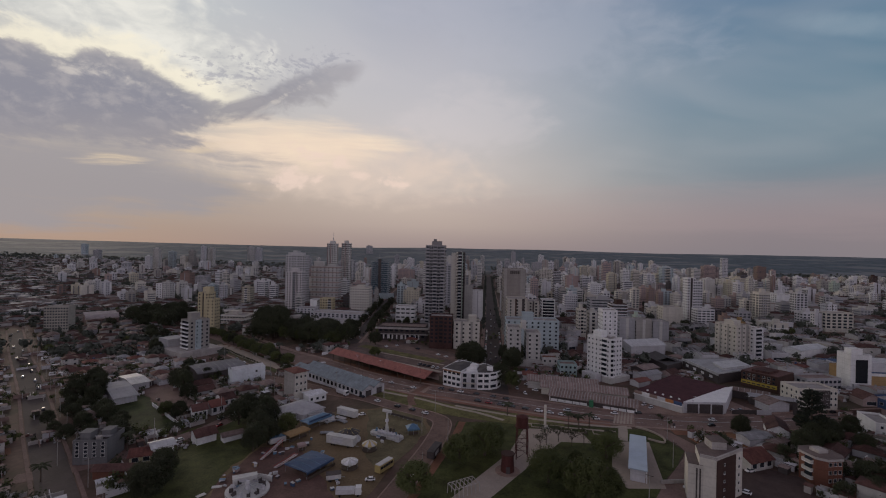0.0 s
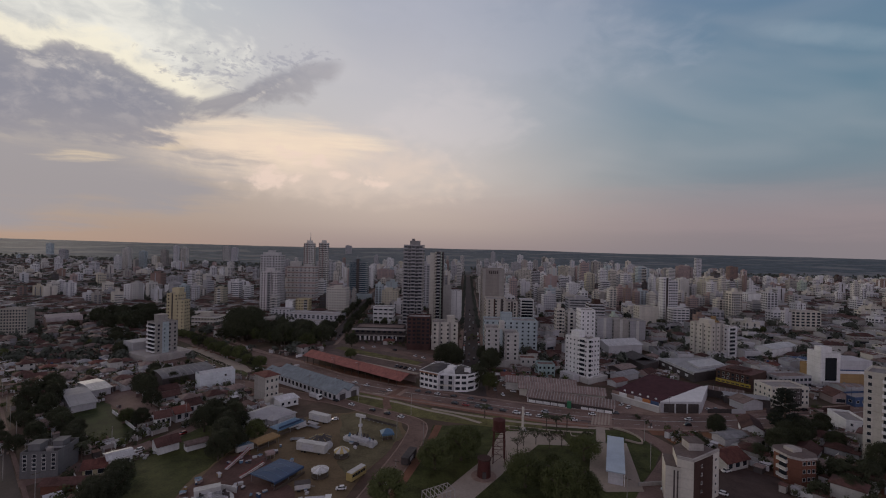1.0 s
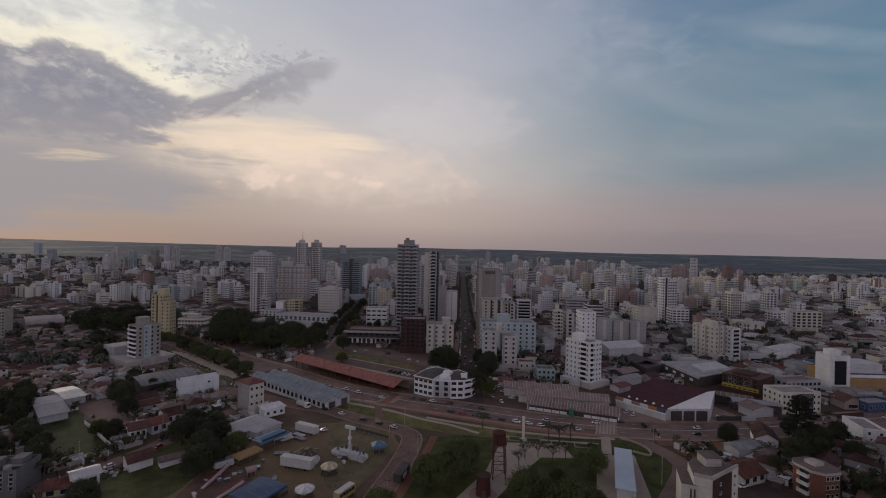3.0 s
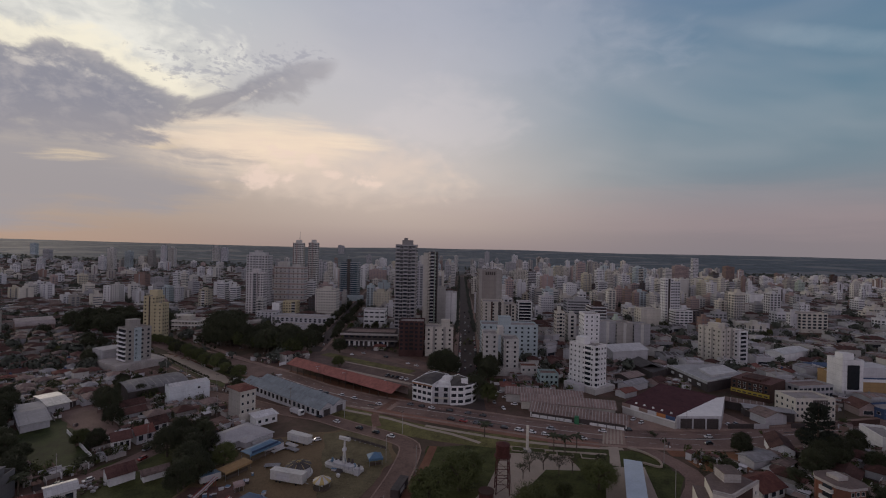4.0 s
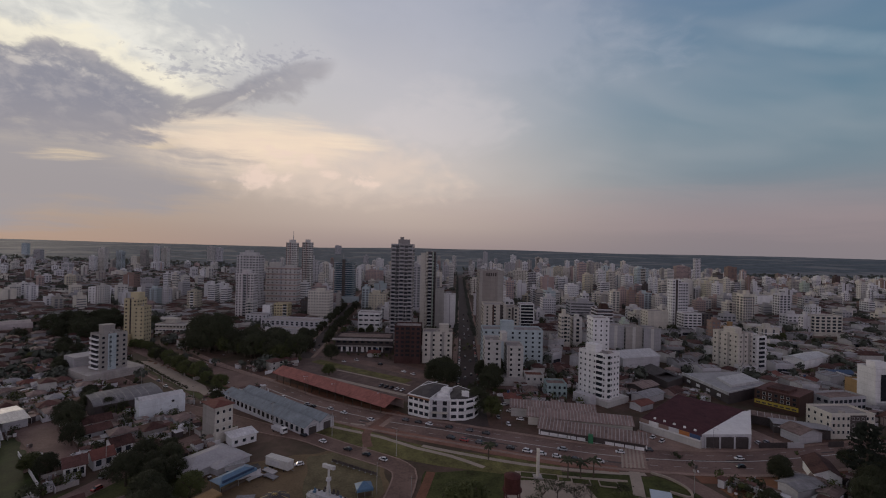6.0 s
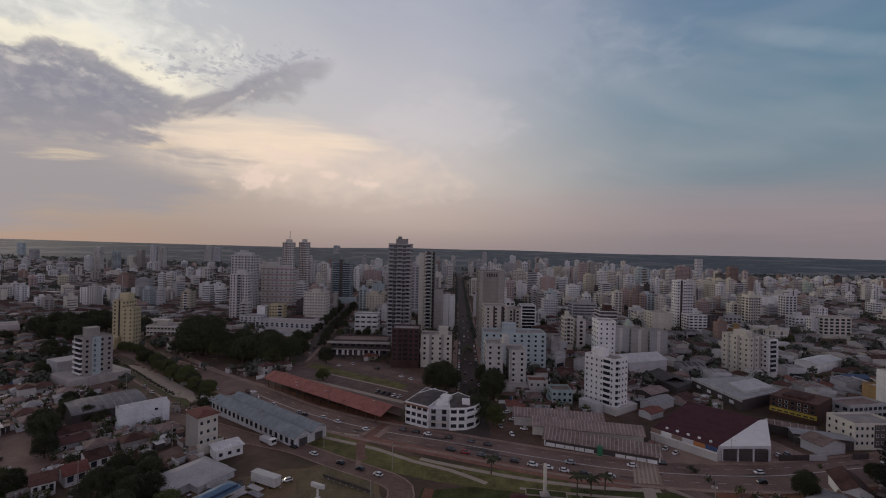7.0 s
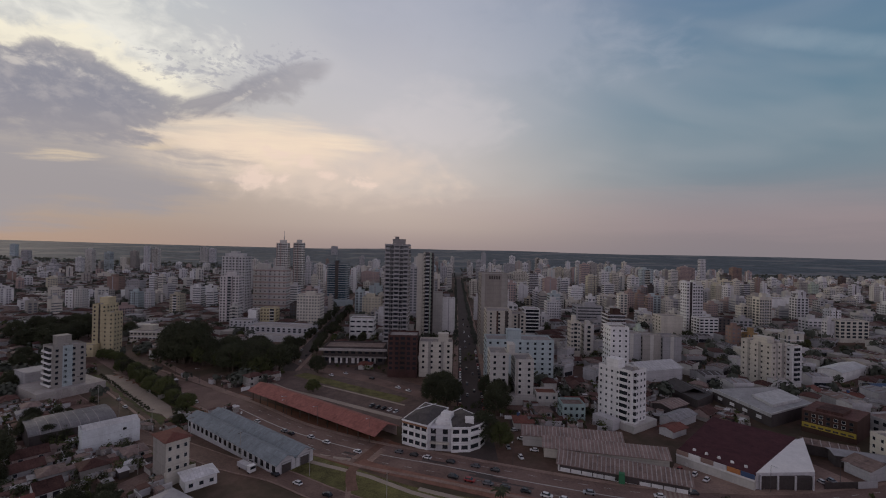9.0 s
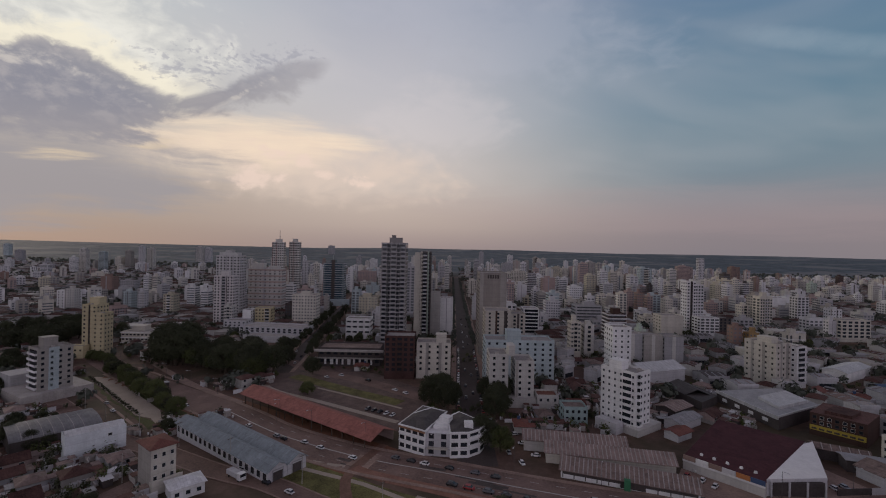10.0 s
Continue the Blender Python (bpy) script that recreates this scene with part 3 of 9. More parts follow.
for side in (-1, 1):
    strip("pavement", "light kerb and narrow paving along the road", "kerb", MAIN[2:], 1.6, PAVING, 0.2, 0.3, side * 9.4)
    strip("pavement", "grey paving along the avenue", "kerb", AVENUE[1:], 3.0, PAVING, 0.2, 0.3, side * 8.5)
    strip("pavement", "grey paving along the tree-lined street", "kerb", DIAGONAL, 2.6, PAVING, 0.17, 0.3, side * 6.85)
    strip("pavement", "worn paving along the street", "kerb", WESTST, 1.2, ASPHALT, 0.18, 0.3, side * 5.75)
    strip("pavement", "narrow kerb along the street", "kerb", FAIR, 0.5, PAVING, 0.16, 0.3, side * 3.95)
strip("ground_strip", "bare red earth along the old railway", "earth", [(-200, 352), (-100, 279), (-62, 250), (-30, 231)], 5.5, REDEARTH, 0.05)
strip("pavement", "broad red paved walk beside the parked cars", "path", [(-30, 233.5), (-24, 229.5), (2, 218.8), (36, 206.6), (60, 201)], 5.0, mat("red_paving", (0.205, 0.108, 0.080), spread=0.4), 0.09)
strip("ground_strip", "red earth forecourt of the old station", "earth", [(-110, 304), (-60, 268), (-20, 242)], 14.0, REDEARTH, 0.03)
strip("lawn", "mown grass strip between road and street", "lawn", [(-66, 244), (-42, 228), (-12, 211), (12, 204), (40, 199)], 13.0, DRYGRASS, 0.03)
strip("pavement", "pale footpath through the grass", "path", [(-57, 237.5), (-39.4, 229.6), (-24.6, 223), (-10.4, 214), (2.5, 208), (14, 200)], 1.9, LIGHTPAVE, 0.06)
strip("pavement", "pale broad footpath along the park edge", "path", [(-8, 216), (4, 211), (28, 203), (50, 199), (68, 198)], 2.0, LIGHTPAVE, 0.055)
patch("lawn", "wide park lawn under trees", "lawn", [(-6, 196), (22, 199), (70, 197), (79, 190), (80.5, 177), (72, 163.5), (60, 146), (40, 112), (-20, 105), (-18, 140), (-8, 170)], LAWN, 0.02)
patch("pavement", "pale concrete park plaza and walkway", "plaza", [(22, 192), (45, 192), (47, 180), (35, 180), (20, 158), (5, 135), (-6, 135), (14, 168)], LIGHTPAVE, 0.07)
patch("ground_patch", "trampled earth and dry grass of the fairground", "earth", [(-75, 197), (-38, 212), (-21, 200), (-17, 186), (-24, 165), (-31, 130), (-38, 112), (-75, 112), (-82, 150)], EARTH, 0.02)
patch("pavement", "worn asphalt yards round the old station", "yard", [(-118, 394), (-76, 372), (-36, 346), (6, 303), (2, 268), (-16, 263), (-96, 318), (-122, 338)], mat("station_asphalt", (0.128, 0.092, 0.080), spread=0.5, tint=0.0), 0.012)
patch("ground_patch", "trodden red earth beside the fairground rides", "earth", [(-79, 165), (-66, 166), (-58, 158), (-46, 141), (-38, 128), (-40, 116), (-74, 116), (-80, 140)], mat("dark_red_earth", (0.125, 0.075, 0.062), spread=0.45, tint=0.0), 0.032)
patch("ground_patch", "thin dry grass on the fairground", "grass", [(-48, 206), (-36, 210), (-22, 199), (-18.5, 184), (-22, 168), (-30, 150), (-38, 160), (-42, 182)], mat("thin_grass", (0.128, 0.108, 0.062), spread=0.5, tint=0.0), 0.030)
patch("lawn", "overgrown green vacant lot", "lawn", [(-182, 208), (-172, 226), (-126, 187), (-125, 174), (-150, 180)], mat("lush_grass", (0.030, 0.040, 0.011), spread=0.9, scale=0.5, fine=12, bump=0.4, tint=0.0), 0.03)
patch("pavement", "bare concrete yard", "yard", [(-179, 232), (-170, 244), (-134, 211), (-128, 194), (-151, 210)], ASPHALT, 0.03)
patch("pavement", "pale paved plaza and car park by the railway", "plaza", [(-211.4, 352.5), (-195, 350), (-155, 314), (-130.5, 291.4), (-119.7, 276), (-114.4, 263.5), (-119.3, 267.3), (-121.5, 274.2), (-128.4, 281.3), (-137.7, 285.3)], LIGHTPAVE, 0.05)
patch("lawn", "narrow grass wedge beside the parking bays", "lawn", [(-215, 351.5), (-120, 268), (-121.4, 274), (-128.6, 281), (-137.8, 285), (-210, 350.5)], LAWN, 0.03)
strip("pavement", "pale kerb along the grass wedge", "kerb", [(-217, 349.5), (-122, 266)], 1.2, PAVING, 0.1)
strip("lawn", "grass strip under the row of street trees", "lawn", [(-200, 359), (-160, 324), (-118, 287), (-108, 276)], 9.0, LAWN, 0.035)
strip("pavement", "pale footpath joining plaza and warehouse", "path", [(-125, 284), (-114, 277), (-107, 266)], 1.8, LIGHTPAVE, 0.06)
strip("ground_strip", "trodden earth path along the grove", "earth", [(-218, 409), (-172, 364), (-137, 331.5), (-111, 310), (-96, 299)], 4.0, PAVING, 0.05)
patch("pavement", "worn pale crossing bands on the road", "crossing", [(-25.7, 231.2), (-21.5, 242.8), (-23.6, 244.1), (-28.0, 231.9)], PAVING, 0.07)
patch("pavement", "worn pale crossing bands on the road", "crossing", [(-33, 235.5), (-29.4, 243.4), (-27.8, 242.8), (-31, 234.8)], PAVING, 0.07)
strip("pavement", "pale path to the railway crossing", "path", [(-57, 245), (-44, 237.5), (-33, 234.5)], 1.8, LIGHTPAVE, 0.06)
strip("pavement", "short pale path across the grass", "path", [(-31, 224), (-28.8, 210)], 1.6, PAVING, 0.055)
strip("ground_strip", "reddish footpath beside the street", "earth", [(-4, 196), (-7, 178), (-12.2, 156), (-18, 132)], 3.0, REDEARTH, 0.06)
patch("lawn", "dark grass between fairground and houses", "lawn", [(-82, 150), (-76, 190), (-100, 196), (-118, 180), (-120, 150), (-100, 110), (-76, 110)], LAWN, 0.015)
strip("lawn", "grass verge between street and car park", "lawn", [(-86, 345), (-72, 334), (-48, 316), (-20, 298)], 8.0, DRYGRASS, 0.03)
strip("pavement", "pale path behind the station hall", "path", [(-101, 333), (-85, 316), (-63, 302), (-40, 287), (-19, 274)], 3.0, LIGHTPAVE, 0.06)
strip("pavement", "pale kerb of the car park", "kerb", [(-66, 321), (-42, 305.5), (-18.6, 290.5)], 1.3, LIGHTPAVE, 0.16)
patch("pavement", "asphalt car park beside the station", "car park", [(-64, 318), (-19, 290), (-19, 280), (-65, 307)], MATS["station_asphalt"], 0.05)
strip("pavement", "reddish cobbled crossing of the old railway", "path", [(-22, 252), (-28, 238), (-31, 226), (-28, 214)], 3.4, mat("red_cobble", (0.17, 0.10, 0.075), spread=0.35), 0.075)
patch("pavement", "forecourt of the market with parked cars", "forecourt", [(66, 219), (98, 217), (120, 219.5), (136, 226), (131, 243), (119, 222), (98, 219.5), (82, 237), (77, 230)], PAVING, 0.045)
patch("pavement", "dark asphalt yard between the east houses", "yard", [(84, 175), (98, 170), (112, 160), (104, 140), (84, 120), (66, 122)], mat("old_asphalt", (0.068, 0.048, 0.042), spread=0.4, tint=0.0), 0.03)
patch("pavement", "pale paved crossing laid in the road", "crossing", [(62, 203), (70.5, 201.5), (76, 218.5), (67.5, 219.5)], PAVING, 0.07)
strip("ground_strip", "bare red earth verge east of the crossing", "earth", [(84, 196), (100, 196), (118, 199), (140, 206)], 6.0, REDEARTH, 0.03)
patch("ground_patch", "bare orange earth building plot", "earth", [(88, 190), (114, 199), (120, 192), (104, 182), (90, 182)], mat("orange_earth", (0.22, 0.11, 0.06), spread=0.4, tint=0.0), 0.05)


lane = chain(MAIN[3:], 1.0)
for off, name_ in ((-4.2, "worn white lane dashes painted on asphalt"), (5.6, "worn white lane dashes painted on asphalt")):
    b = Build()
    for i in range(6, len(lane) - 8, 8):
        d = (lane[i + 1] - lane[i]).normalized()
        n = Vector((-d.y, d.x))
        p, q = lane[i] + n * off, lane[i] + n * off + d * 2.8
        b.add([(p.x - n.x * 0.1, p.y - n.y * 0.1, gz(p.x) + 0.07), (p.x + n.x * 0.1, p.y + n.y * 0.1, gz(p.x) + 0.07), (q.x + n.x * 0.1, q.y + n.y * 0.1, gz(q.x) + 0.07), (q.x - n.x * 0.1, q.y - n.y * 0.1, gz(q.x) + 0.07)], [(0, 3, 2, 1)])
    tagged(put("trim", b.mesh("trim", [LINE]), Matrix()), name_, "road marking", kind="structure")
mend_rng = random.Random(14)
OILY = mat("mended_asphalt", (0.085, 0.071, 0.065), spread=0.5, tint=0.0)
for k in range(26):
    i = mend_rng.randrange(10, len(lane) - 20)
    d = (lane[i + 1] - lane[i]).normalized()
    n, w_, l_ = Vector((-d.y, d.x)), mend_rng.uniform(0.6, 2.0), mend_rng.uniform(3, 16)
    p = lane[i] + n * mend_rng.uniform(-7, 6)
    q = p + d * l_
    patch("road_mend", "dark mended strip of asphalt", "road", [(p.x, p.y), (q.x, q.y), (q.x + n.x * w_, q.y + n.y * w_), (p.x + n.x * w_, p.y + n.y * w_)], OILY, 0.0645)


# ---- buildings ----
CACHE = {}


def window_mesh(w, h, frame_mat, glass_mat, sill=True):
    """A window 1 m deep into nothing: frame, two panes set back in it, a sill. Faces -y, origin at the lower middle."""
    key = (round(w, 2), round(h, 2), frame_mat.name, glass_mat.name, sill)
    if key not in CACHE:
        b = Build()
        k = 0.07
        b.box(-w / 2, -w / 2 + k, -0.06, 0.0, 0, h).box(w / 2 - k, w / 2, -0.06, 0.0, 0, h)
        b.box(-w / 2 + k, w / 2 - k, -0.06, 0.0, h - k, h)
        b.add([(-w / 2 + k, -0.015, 0), (w / 2 - k, -0.015, 0), (w / 2 - k, -0.015, h - k), (-w / 2 + k, -0.015, h - k)], [(0, 1, 2, 3)], 1)
        if sill:
            b.box(-w / 2 - 0.08, w / 2 + 0.08, -0.14, 0.0, -0.08, 0.0)
        CACHE[key] = b.mesh("window", [frame_mat, glass_mat])
    return CACHE[key]


def balcony_mesh(w, h, d, slab_mat, front_mat):
    key = ("balcony", round(w, 2), round(h, 2), d, slab_mat.name, front_mat.name)
    if key not in CACHE:
        b = Build()
        b.box(-w / 2, w / 2, -d, 0, -0.15, 0.05)
        b.box(-w / 2, w / 2, -d, -d + 0.1, 0.05, 1.0, 1).box(-w / 2, -w / 2 + 0.1, -d + 0.1, 0, 0.05, 1.0, 1).box(w / 2 - 0.1, w / 2, -d + 0.1, 0, 0.05, 1.0, 1)
        b.add([(-w / 2 + 0.3, -0.02, 0.1), (w / 2 - 0.3, -0.02, 0.1), (w / 2 - 0.3, -0.02, h - 0.5), (-w / 2 + 0.3, -0.02, h - 0.5)], [(0, 1, 2, 3)], 2)
        CACHE[key] = b.mesh("balcony", [slab_mat, front_mat, GLASS])
    return CACHE[key]


def shell(w, d, h, wall, roof=None, parapet=0.9):
    """Walls with a roof deck set below a parapet, in one skin."""
    t = 0.25
    ring = lambda k, z: [(k, k, z), (w - k, k, z), (w - k, d - k, z), (k, d - k, z)]
    b = Build()
    b.add(ring(0, -1.5) + ring(0, h) + ring(t, h) + ring(t, h - parapet), [(i + 4 * r, (i + 1) % 4 + 4 * r, (i + 1) % 4 + 4 * r + 4, i + 4 * r + 4) for r in range(3) for i in range(4)])
    b.f.append((12, 13, 14, 15))
    b.m.append(1)
    return b.mesh("walls", [wall, roof or ROOFING])


def face_pose(face, w, d, along, z):
    if face == "f":
        return pose(along, 0, z)
    if face == "l":
        return pose(0, d - along, z, 0, 0, -90)
    if face == "r":
        return pose(w, along, z, 0, 0, 90)
    return pose(w - along, d, z, 0, 0, 180)


def block(label, x, y, w, d, h, rot=0, wall=WHITE, floors=8, bays=4, side=3, faces="fl", ww=1.5, wh=1.3, first=4.0, frame_mat=FRAME, glass=GLASS,
          balconies=(), bands=None, pent=None, category="apartment building", name="apartment_building", roof=None, stripes=(), blank=(), group=""):
    """A building with its near left corner at x, y. balconies: (face, from, to) in metres; stripes: (face, from, to, material); bays on each face."""
    ob = tagged(put(name, shell(w, d, h, wall, roof), pose(x, y, gz(x + w / 2), 0, 0, rot)), label, category, group)
    ww, wh = ww * 0.98, wh * 1.05
    step = (h - first - 0.6) / max(1, floors - 1)
    far = y > 255
    rows = Build()
    for face in faces:
        length = w if face in "fb" else d
        n = bays if face in "fb" else side
        if face in blank:
            continue
        taken = [(a, e) for f, a, e in balconies if f == face]
        cell = length / n
        wide = min(ww, cell * (0.72 if n > 1 else 0.9))
        me = window_mesh(wide, wh, frame_mat, glass)
        for j in range(floors - 1):
            z = first + j * step + (step - wh) * 0.45
            for i in range(n):
                u = cell * (i + 0.5)
                if any(a - 0.3 < u < e + 0.3 for a, e in taken):
                    continue
                if far:
                    k = wide / 2
                    if face == "f":
                        rows.box(u - k, u + k, -0.08, -0.005, z, z + wh)
                    elif face == "l":
                        rows.box(-0.08, -0.005, d - u - k, d - u + k, z, z + wh)
                    else:
                        rows.box(w + 0.005, w + 0.08, u - k, u + k, z, z + wh)
                else:
                    put("window", me, face_pose(face, w, d, u, z), ob)
    if rows.v:
        tagged(part("glazing", rows, [glass], ob), kind="stuff")
    for face, a, e in balconies:
        me = balcony_mesh(e - a, step, 1.1, wall if bands is None else bands, wall if bands is None else bands)
        for j in range(floors - 1):
            put("balcony", me, face_pose(face, w, d, (a + e) / 2, first + j * step), ob)
    for face, a, e, m in stripes:
        b = Build().box(-(e - a) / 2, (e - a) / 2, -0.08, 0, 0, h - 0.1)
        put("facade_strip", b.mesh("facade_strip", [m]), face_pose(face, w, d, (a + e) / 2, 0.05), ob)
    if y < 480 and w > 6 and category == "apartment building":
        k = 0.15 + 0.6 * ((x * 7.3 + y * 3.1) % 1.0)
        part("roof_hatch", Build().box(w * k, w * k + 1.6, d * 0.12, d * 0.12 + 1.3, h - 0.9, h + 0.5), [CONCRETE], ob)
        part("aerial", Build().beam((w * (1 - k), d * 0.7, h - 0.9), (w * (1 - k), d * 0.7, h + 3.4), 0.05).beam((w * (1 - k) - 0.6, d * 0.7, h + 2.9), (w * (1 - k) + 0.6, d * 0.7, h + 2.9), 0.04), [STEEL], ob)
    if pent:
        for px0, px1, py0, py1, ph in pent:
            b = Build().box(px0, px1, py0, py1, h - 0.95, h + ph, 0).box(px0 - 0.2, px1 + 0.2, py0 - 0.2, py1 + 0.2, h + ph, h + ph + 0.25)
            part("roof_house", b, [wall], ob)
    return ob


def slab_band(ob, w, d, h, floors, first, material, out=0.35, faces="fl", thick=0.45):
    """Projecting floor edges on a building, one part a floor."""
    step = (h - first - 0.6) / max(1, floors - 1)
    b = Build()
    if "f" in faces:
        b.box(-out, w + out, -out, -0.005, 0, thick)
    if "l" in faces:
        b.box(-out, -0.005, 0, d, 0, thick)
    if "r" in faces:
        b.box(w + 0.005, w + out, 0, d, 0, thick)
    me = b.mesh("floor_band", [material])
    for j in range(floors):
        put("floor_band", me, pose(0, 0, first - thick + j * step), ob)


# tall landmark and its neighbours
t1 = block("tall grey apartment tower with rows of balconies", -43.6, 396, 17.0, 18, 78, 0, mat("warm_grey_paint", (0.235, 0.222, 0.218), streak=0.15), 24, 5, 5, "fr", 2.6, 2.0, 9, balconies=[("f", 0.5, 3.8), ("f", 6.6, 10.4), ("f", 13.2, 16.5)], bands=GREY, pent=[(5, 13.5, 4, 12, 3.4), (6.5, 9, 5, 9, 5.2)], stripes=[("f", 4.5, 5.0, PALE), ("f", 12.0, 12.5, PALE)])
slab_band(t1, 17.0, 18, 78, 24, 9, PALE, 0.2, "fr", 0.32)
part("podium", Build().box(-2, 20, -5, -0.01, -0.5, 3.4).box(-2, 20, -5, -0.01, 4.4, 6.0).box(-2, 20, -4.6, -0.01, 3.41, 4.39, 1), [TAN, DARK], t1)
block("tall slim cream tower with a dark window strip", -24.2, 462, 4.6, 16, 71, 0, CREAM, 22, 2, 4, "fr", 1.5, 1.3, blank="f")
block("tall slim dark tower with white balconies", -19.4, 462, 9, 16, 72, 0, DARK, 22, 3, 4, "fr", 1.6, 1.3, balconies=[("f", 2.2, 5.6)], bands=PALE, stripes=[("f", 0.1, 1.9, CREAM), ("f", 6.0, 7.2, GREEN)])
block("plain beige apartment block", -13, 470, 11, 14, 37, 0, BEIGE, 11, 3, 3, "fr", blank="f")
block("narrow white slab building", -2, 474, 11, 12, 32, 0, WHITE, 10, 3, 3, "fr", blank="f", stripes=[("f", 5.1, 5.7, GREY)])
slb = block("tall blank tan slab building beside the avenue", 25.5, 400, 19, 30, 58, 0, mat("brown_tan_paint", (0.225, 0.203, 0.186), streak=0.15), 19, 4, 7, "fl", blank="f", stripes=[("f", 0.2, 2.6, TAN), ("f", 14.5, 18.6, TAN)])
for k in range(5):
    part("sign_letter_bar", Build().box(5.4 + 1.7 * k, 6.6 + 1.7 * k, -0.12, -0.01, 54.0, 56.6), [DARK], slb)
block("cream apartment block with plain gable", 26.5, 365, 16, 20, 36, 0, SAND, 14, 3, 6, "fl", 1.2, 1.2, stripes=[("f", 6.2, 7.4, BROWN), ("f", 11.6, 13.6, DARK)])
block("cream apartment block with window columns", 43, 368, 9, 16, 34, 0, SAND, 13, 2, 3, "fl", stripes=[("f", 3.8, 5.2, DARK)])
block("white office block with black ribbon windows", 68, 461, 13, 14, 26, 0, WHITE, 8, 1, 1, "fl", 11.5, 1.9, 5, DARKFRAME)
block("pale blue apartment block", 23.4, 331, 38, 16, 24.5, 0, BLUISH, 8, 9, 4, "fl", 1.3, 1.2, 4, pent=[(12, 20, 3, 10, 4.5)])
bg = block("beige apartment block with brown top windows", 22, 297, 9, 14, 24.5, 0, BEIGE, 8, 2, 4, "fl", 1.2, 1.2, 4, pent=[(9.2, 12.2, 1, 9, 3.5)])
# no balconies built here: the darker strip paints in the column's shade
block("beige apartment block with shaded balcony column", 34.4, 297, 9, 14, 21.5, 0, BEIGE, 7, 2, 4, "fl", 1.2, 1.2, 4, stripes=[("f", 0.3, 1.5, TAN)])
part("base", Build().box(-1.5, 24, -3, 14, -0.5, 4.2), [BEIGE], bg)
block("cream apartment block with pale frame", -15, 340, 19.5, 14, 20.5, 0, CREAM, 6, 4, 3, "fr", 1.4, 1.3, 4, stripes=[("f", 5.2, 7.0, TAN), ("f", 12.5, 14.3, TAN)], pent=[(11, 17, 3, 9, 4)])
block("dark red brick apartment block with balconies", -33, 338, 17, 15, 24.5, 0, mat("dark_brown_brick", (0.070, 0.038, 0.034), spread=0.4, streak=0.1), 8, 5, 4, "fr", 1.9, 1.5, 4, DARKFRAME, balconies=[("f", 6.9, 10.1)], bands=BROWN)
sh = block("low dark showroom with a pale canopy", -78, 366, 39, 18, 11.5, 0, DARK, 3, 9, 3, "f", 2.6, 2.4, 1.2, category="shop building", name="showroom", roof=FIBRO)
for k in range(9):
    part("poster", Build().box(4.0 + 3.6 * k, 5.2 + 3.6 * k + 0.8 * (k % 3 == 1), -0.2, -0.1, 1.0, 4.4), [WHITE], sh, "tall white poster on the dark front")
part("canopy", Build().box(-2, 41, -2.5, -0.01, 9.2, 10.4).box(-2, 41, -2.5, -0.01, 5.0, 5.4), [CONCRETE], sh)
block("small white building with ribbon windows", -79, 452, 20, 14, 17, 0, WHITE, 4, 4, 3, "fr", 3.6, 1.3, 4, DARKFRAME)
gl = block("glass office tower with pale floor bands and a dark spine", -160, 690, 27, 18, 57, 0, mat("blue_cladding", (0.115, 0.145, 0.155), streak=0.1), 18, 2, 1, "fr", 10.5, 1.9, 4, DARKFRAME, BLUEGLASS, pent=[(8, 15, 5, 12, 4)])
part("spine", Build().box(11.0, 15.4, -0.6, -0.01, 0.5, 61.0), [DARK], gl, "dark glass spine up the front")
part("podium", Build().box(-3, 36, -9, -0.7, -1, 8.5).box(-3, 36, -9.3, -9.01, 5, 7.0), [BLUISH], gl)
slab_band(gl, 27, 18, 57, 18, 4, PALE, 0.2, "fr", 0.4)
part("mast", Build().beam((11, 8, 60), (11, 8, 68), 0.25), [STEEL], gl)
for k, (xx, ww_) in enumerate(((-239, 16), (-215, 14))):
    tw = block("tall pale twin tower with brown strips", xx, 715, ww_, 9, 87, 0, BEIGE, 26, 6, 3, "fr", 1.7, 1.6, 4, stripes=[("f", 0.2, 1.6, PINK), ("f", 5.2, 7.0, PINK), ("f", ww_ - 1.4, ww_ - 0.2, WHITE)], pent=[(4, ww_ - 4, 2, 7, 4)], group="twin towers")
    if k == 0:
        part("mast", Build().beam((ww_ / 2, 8, 90), (ww_ / 2, 8, 104), 0.3).beam((ww_ / 2, 8, 90), (ww_ / 2, 8, 96), 0.6), [STEEL], tw)
block("tall white apartment tower with a stepped top", -247, 575, 26, 16, 70, 0, mat("greyed_white_paint", (0.43, 0.422, 0.42), streak=0.16), 22, 7, 4, "fr", 1.6, 1.5, stripes=[("f", 10.6, 11.6, GREY), ("f", 18.0, 19.0, GREY)], pent=[(2, 22, 3, 13, 3.0), (8, 15, 4, 12, 5.5)])
block("tall pale apartment tower with a dark balcony column", -226.5, 530, 19, 12, 50.5, 0, mat("rosy_white_paint", (0.52, 0.49, 0.485), streak=0.14), 17, 6, 4, "fr", 1.5, 1.4, balconies=[("f", 7.4, 11.6)], bands=GREY, stripes=[("f", 12.2, 12.9, DARK)], pent=[(5, 13, 3, 9, 3.5)])
block("white side wing with blank walls", -191, 515, 8, 12, 18, 0, WHITE, 6, 3, 3, "fr", blank="f")
block("yellowish apartment block with balconies", -181, 520, 15, 11, 19, 0, YELLOW, 6, 5, 3, "fr", 1.3, 1.2, 3, balconies=[("f", 9.2, 13.6)], bands=BEIGE)
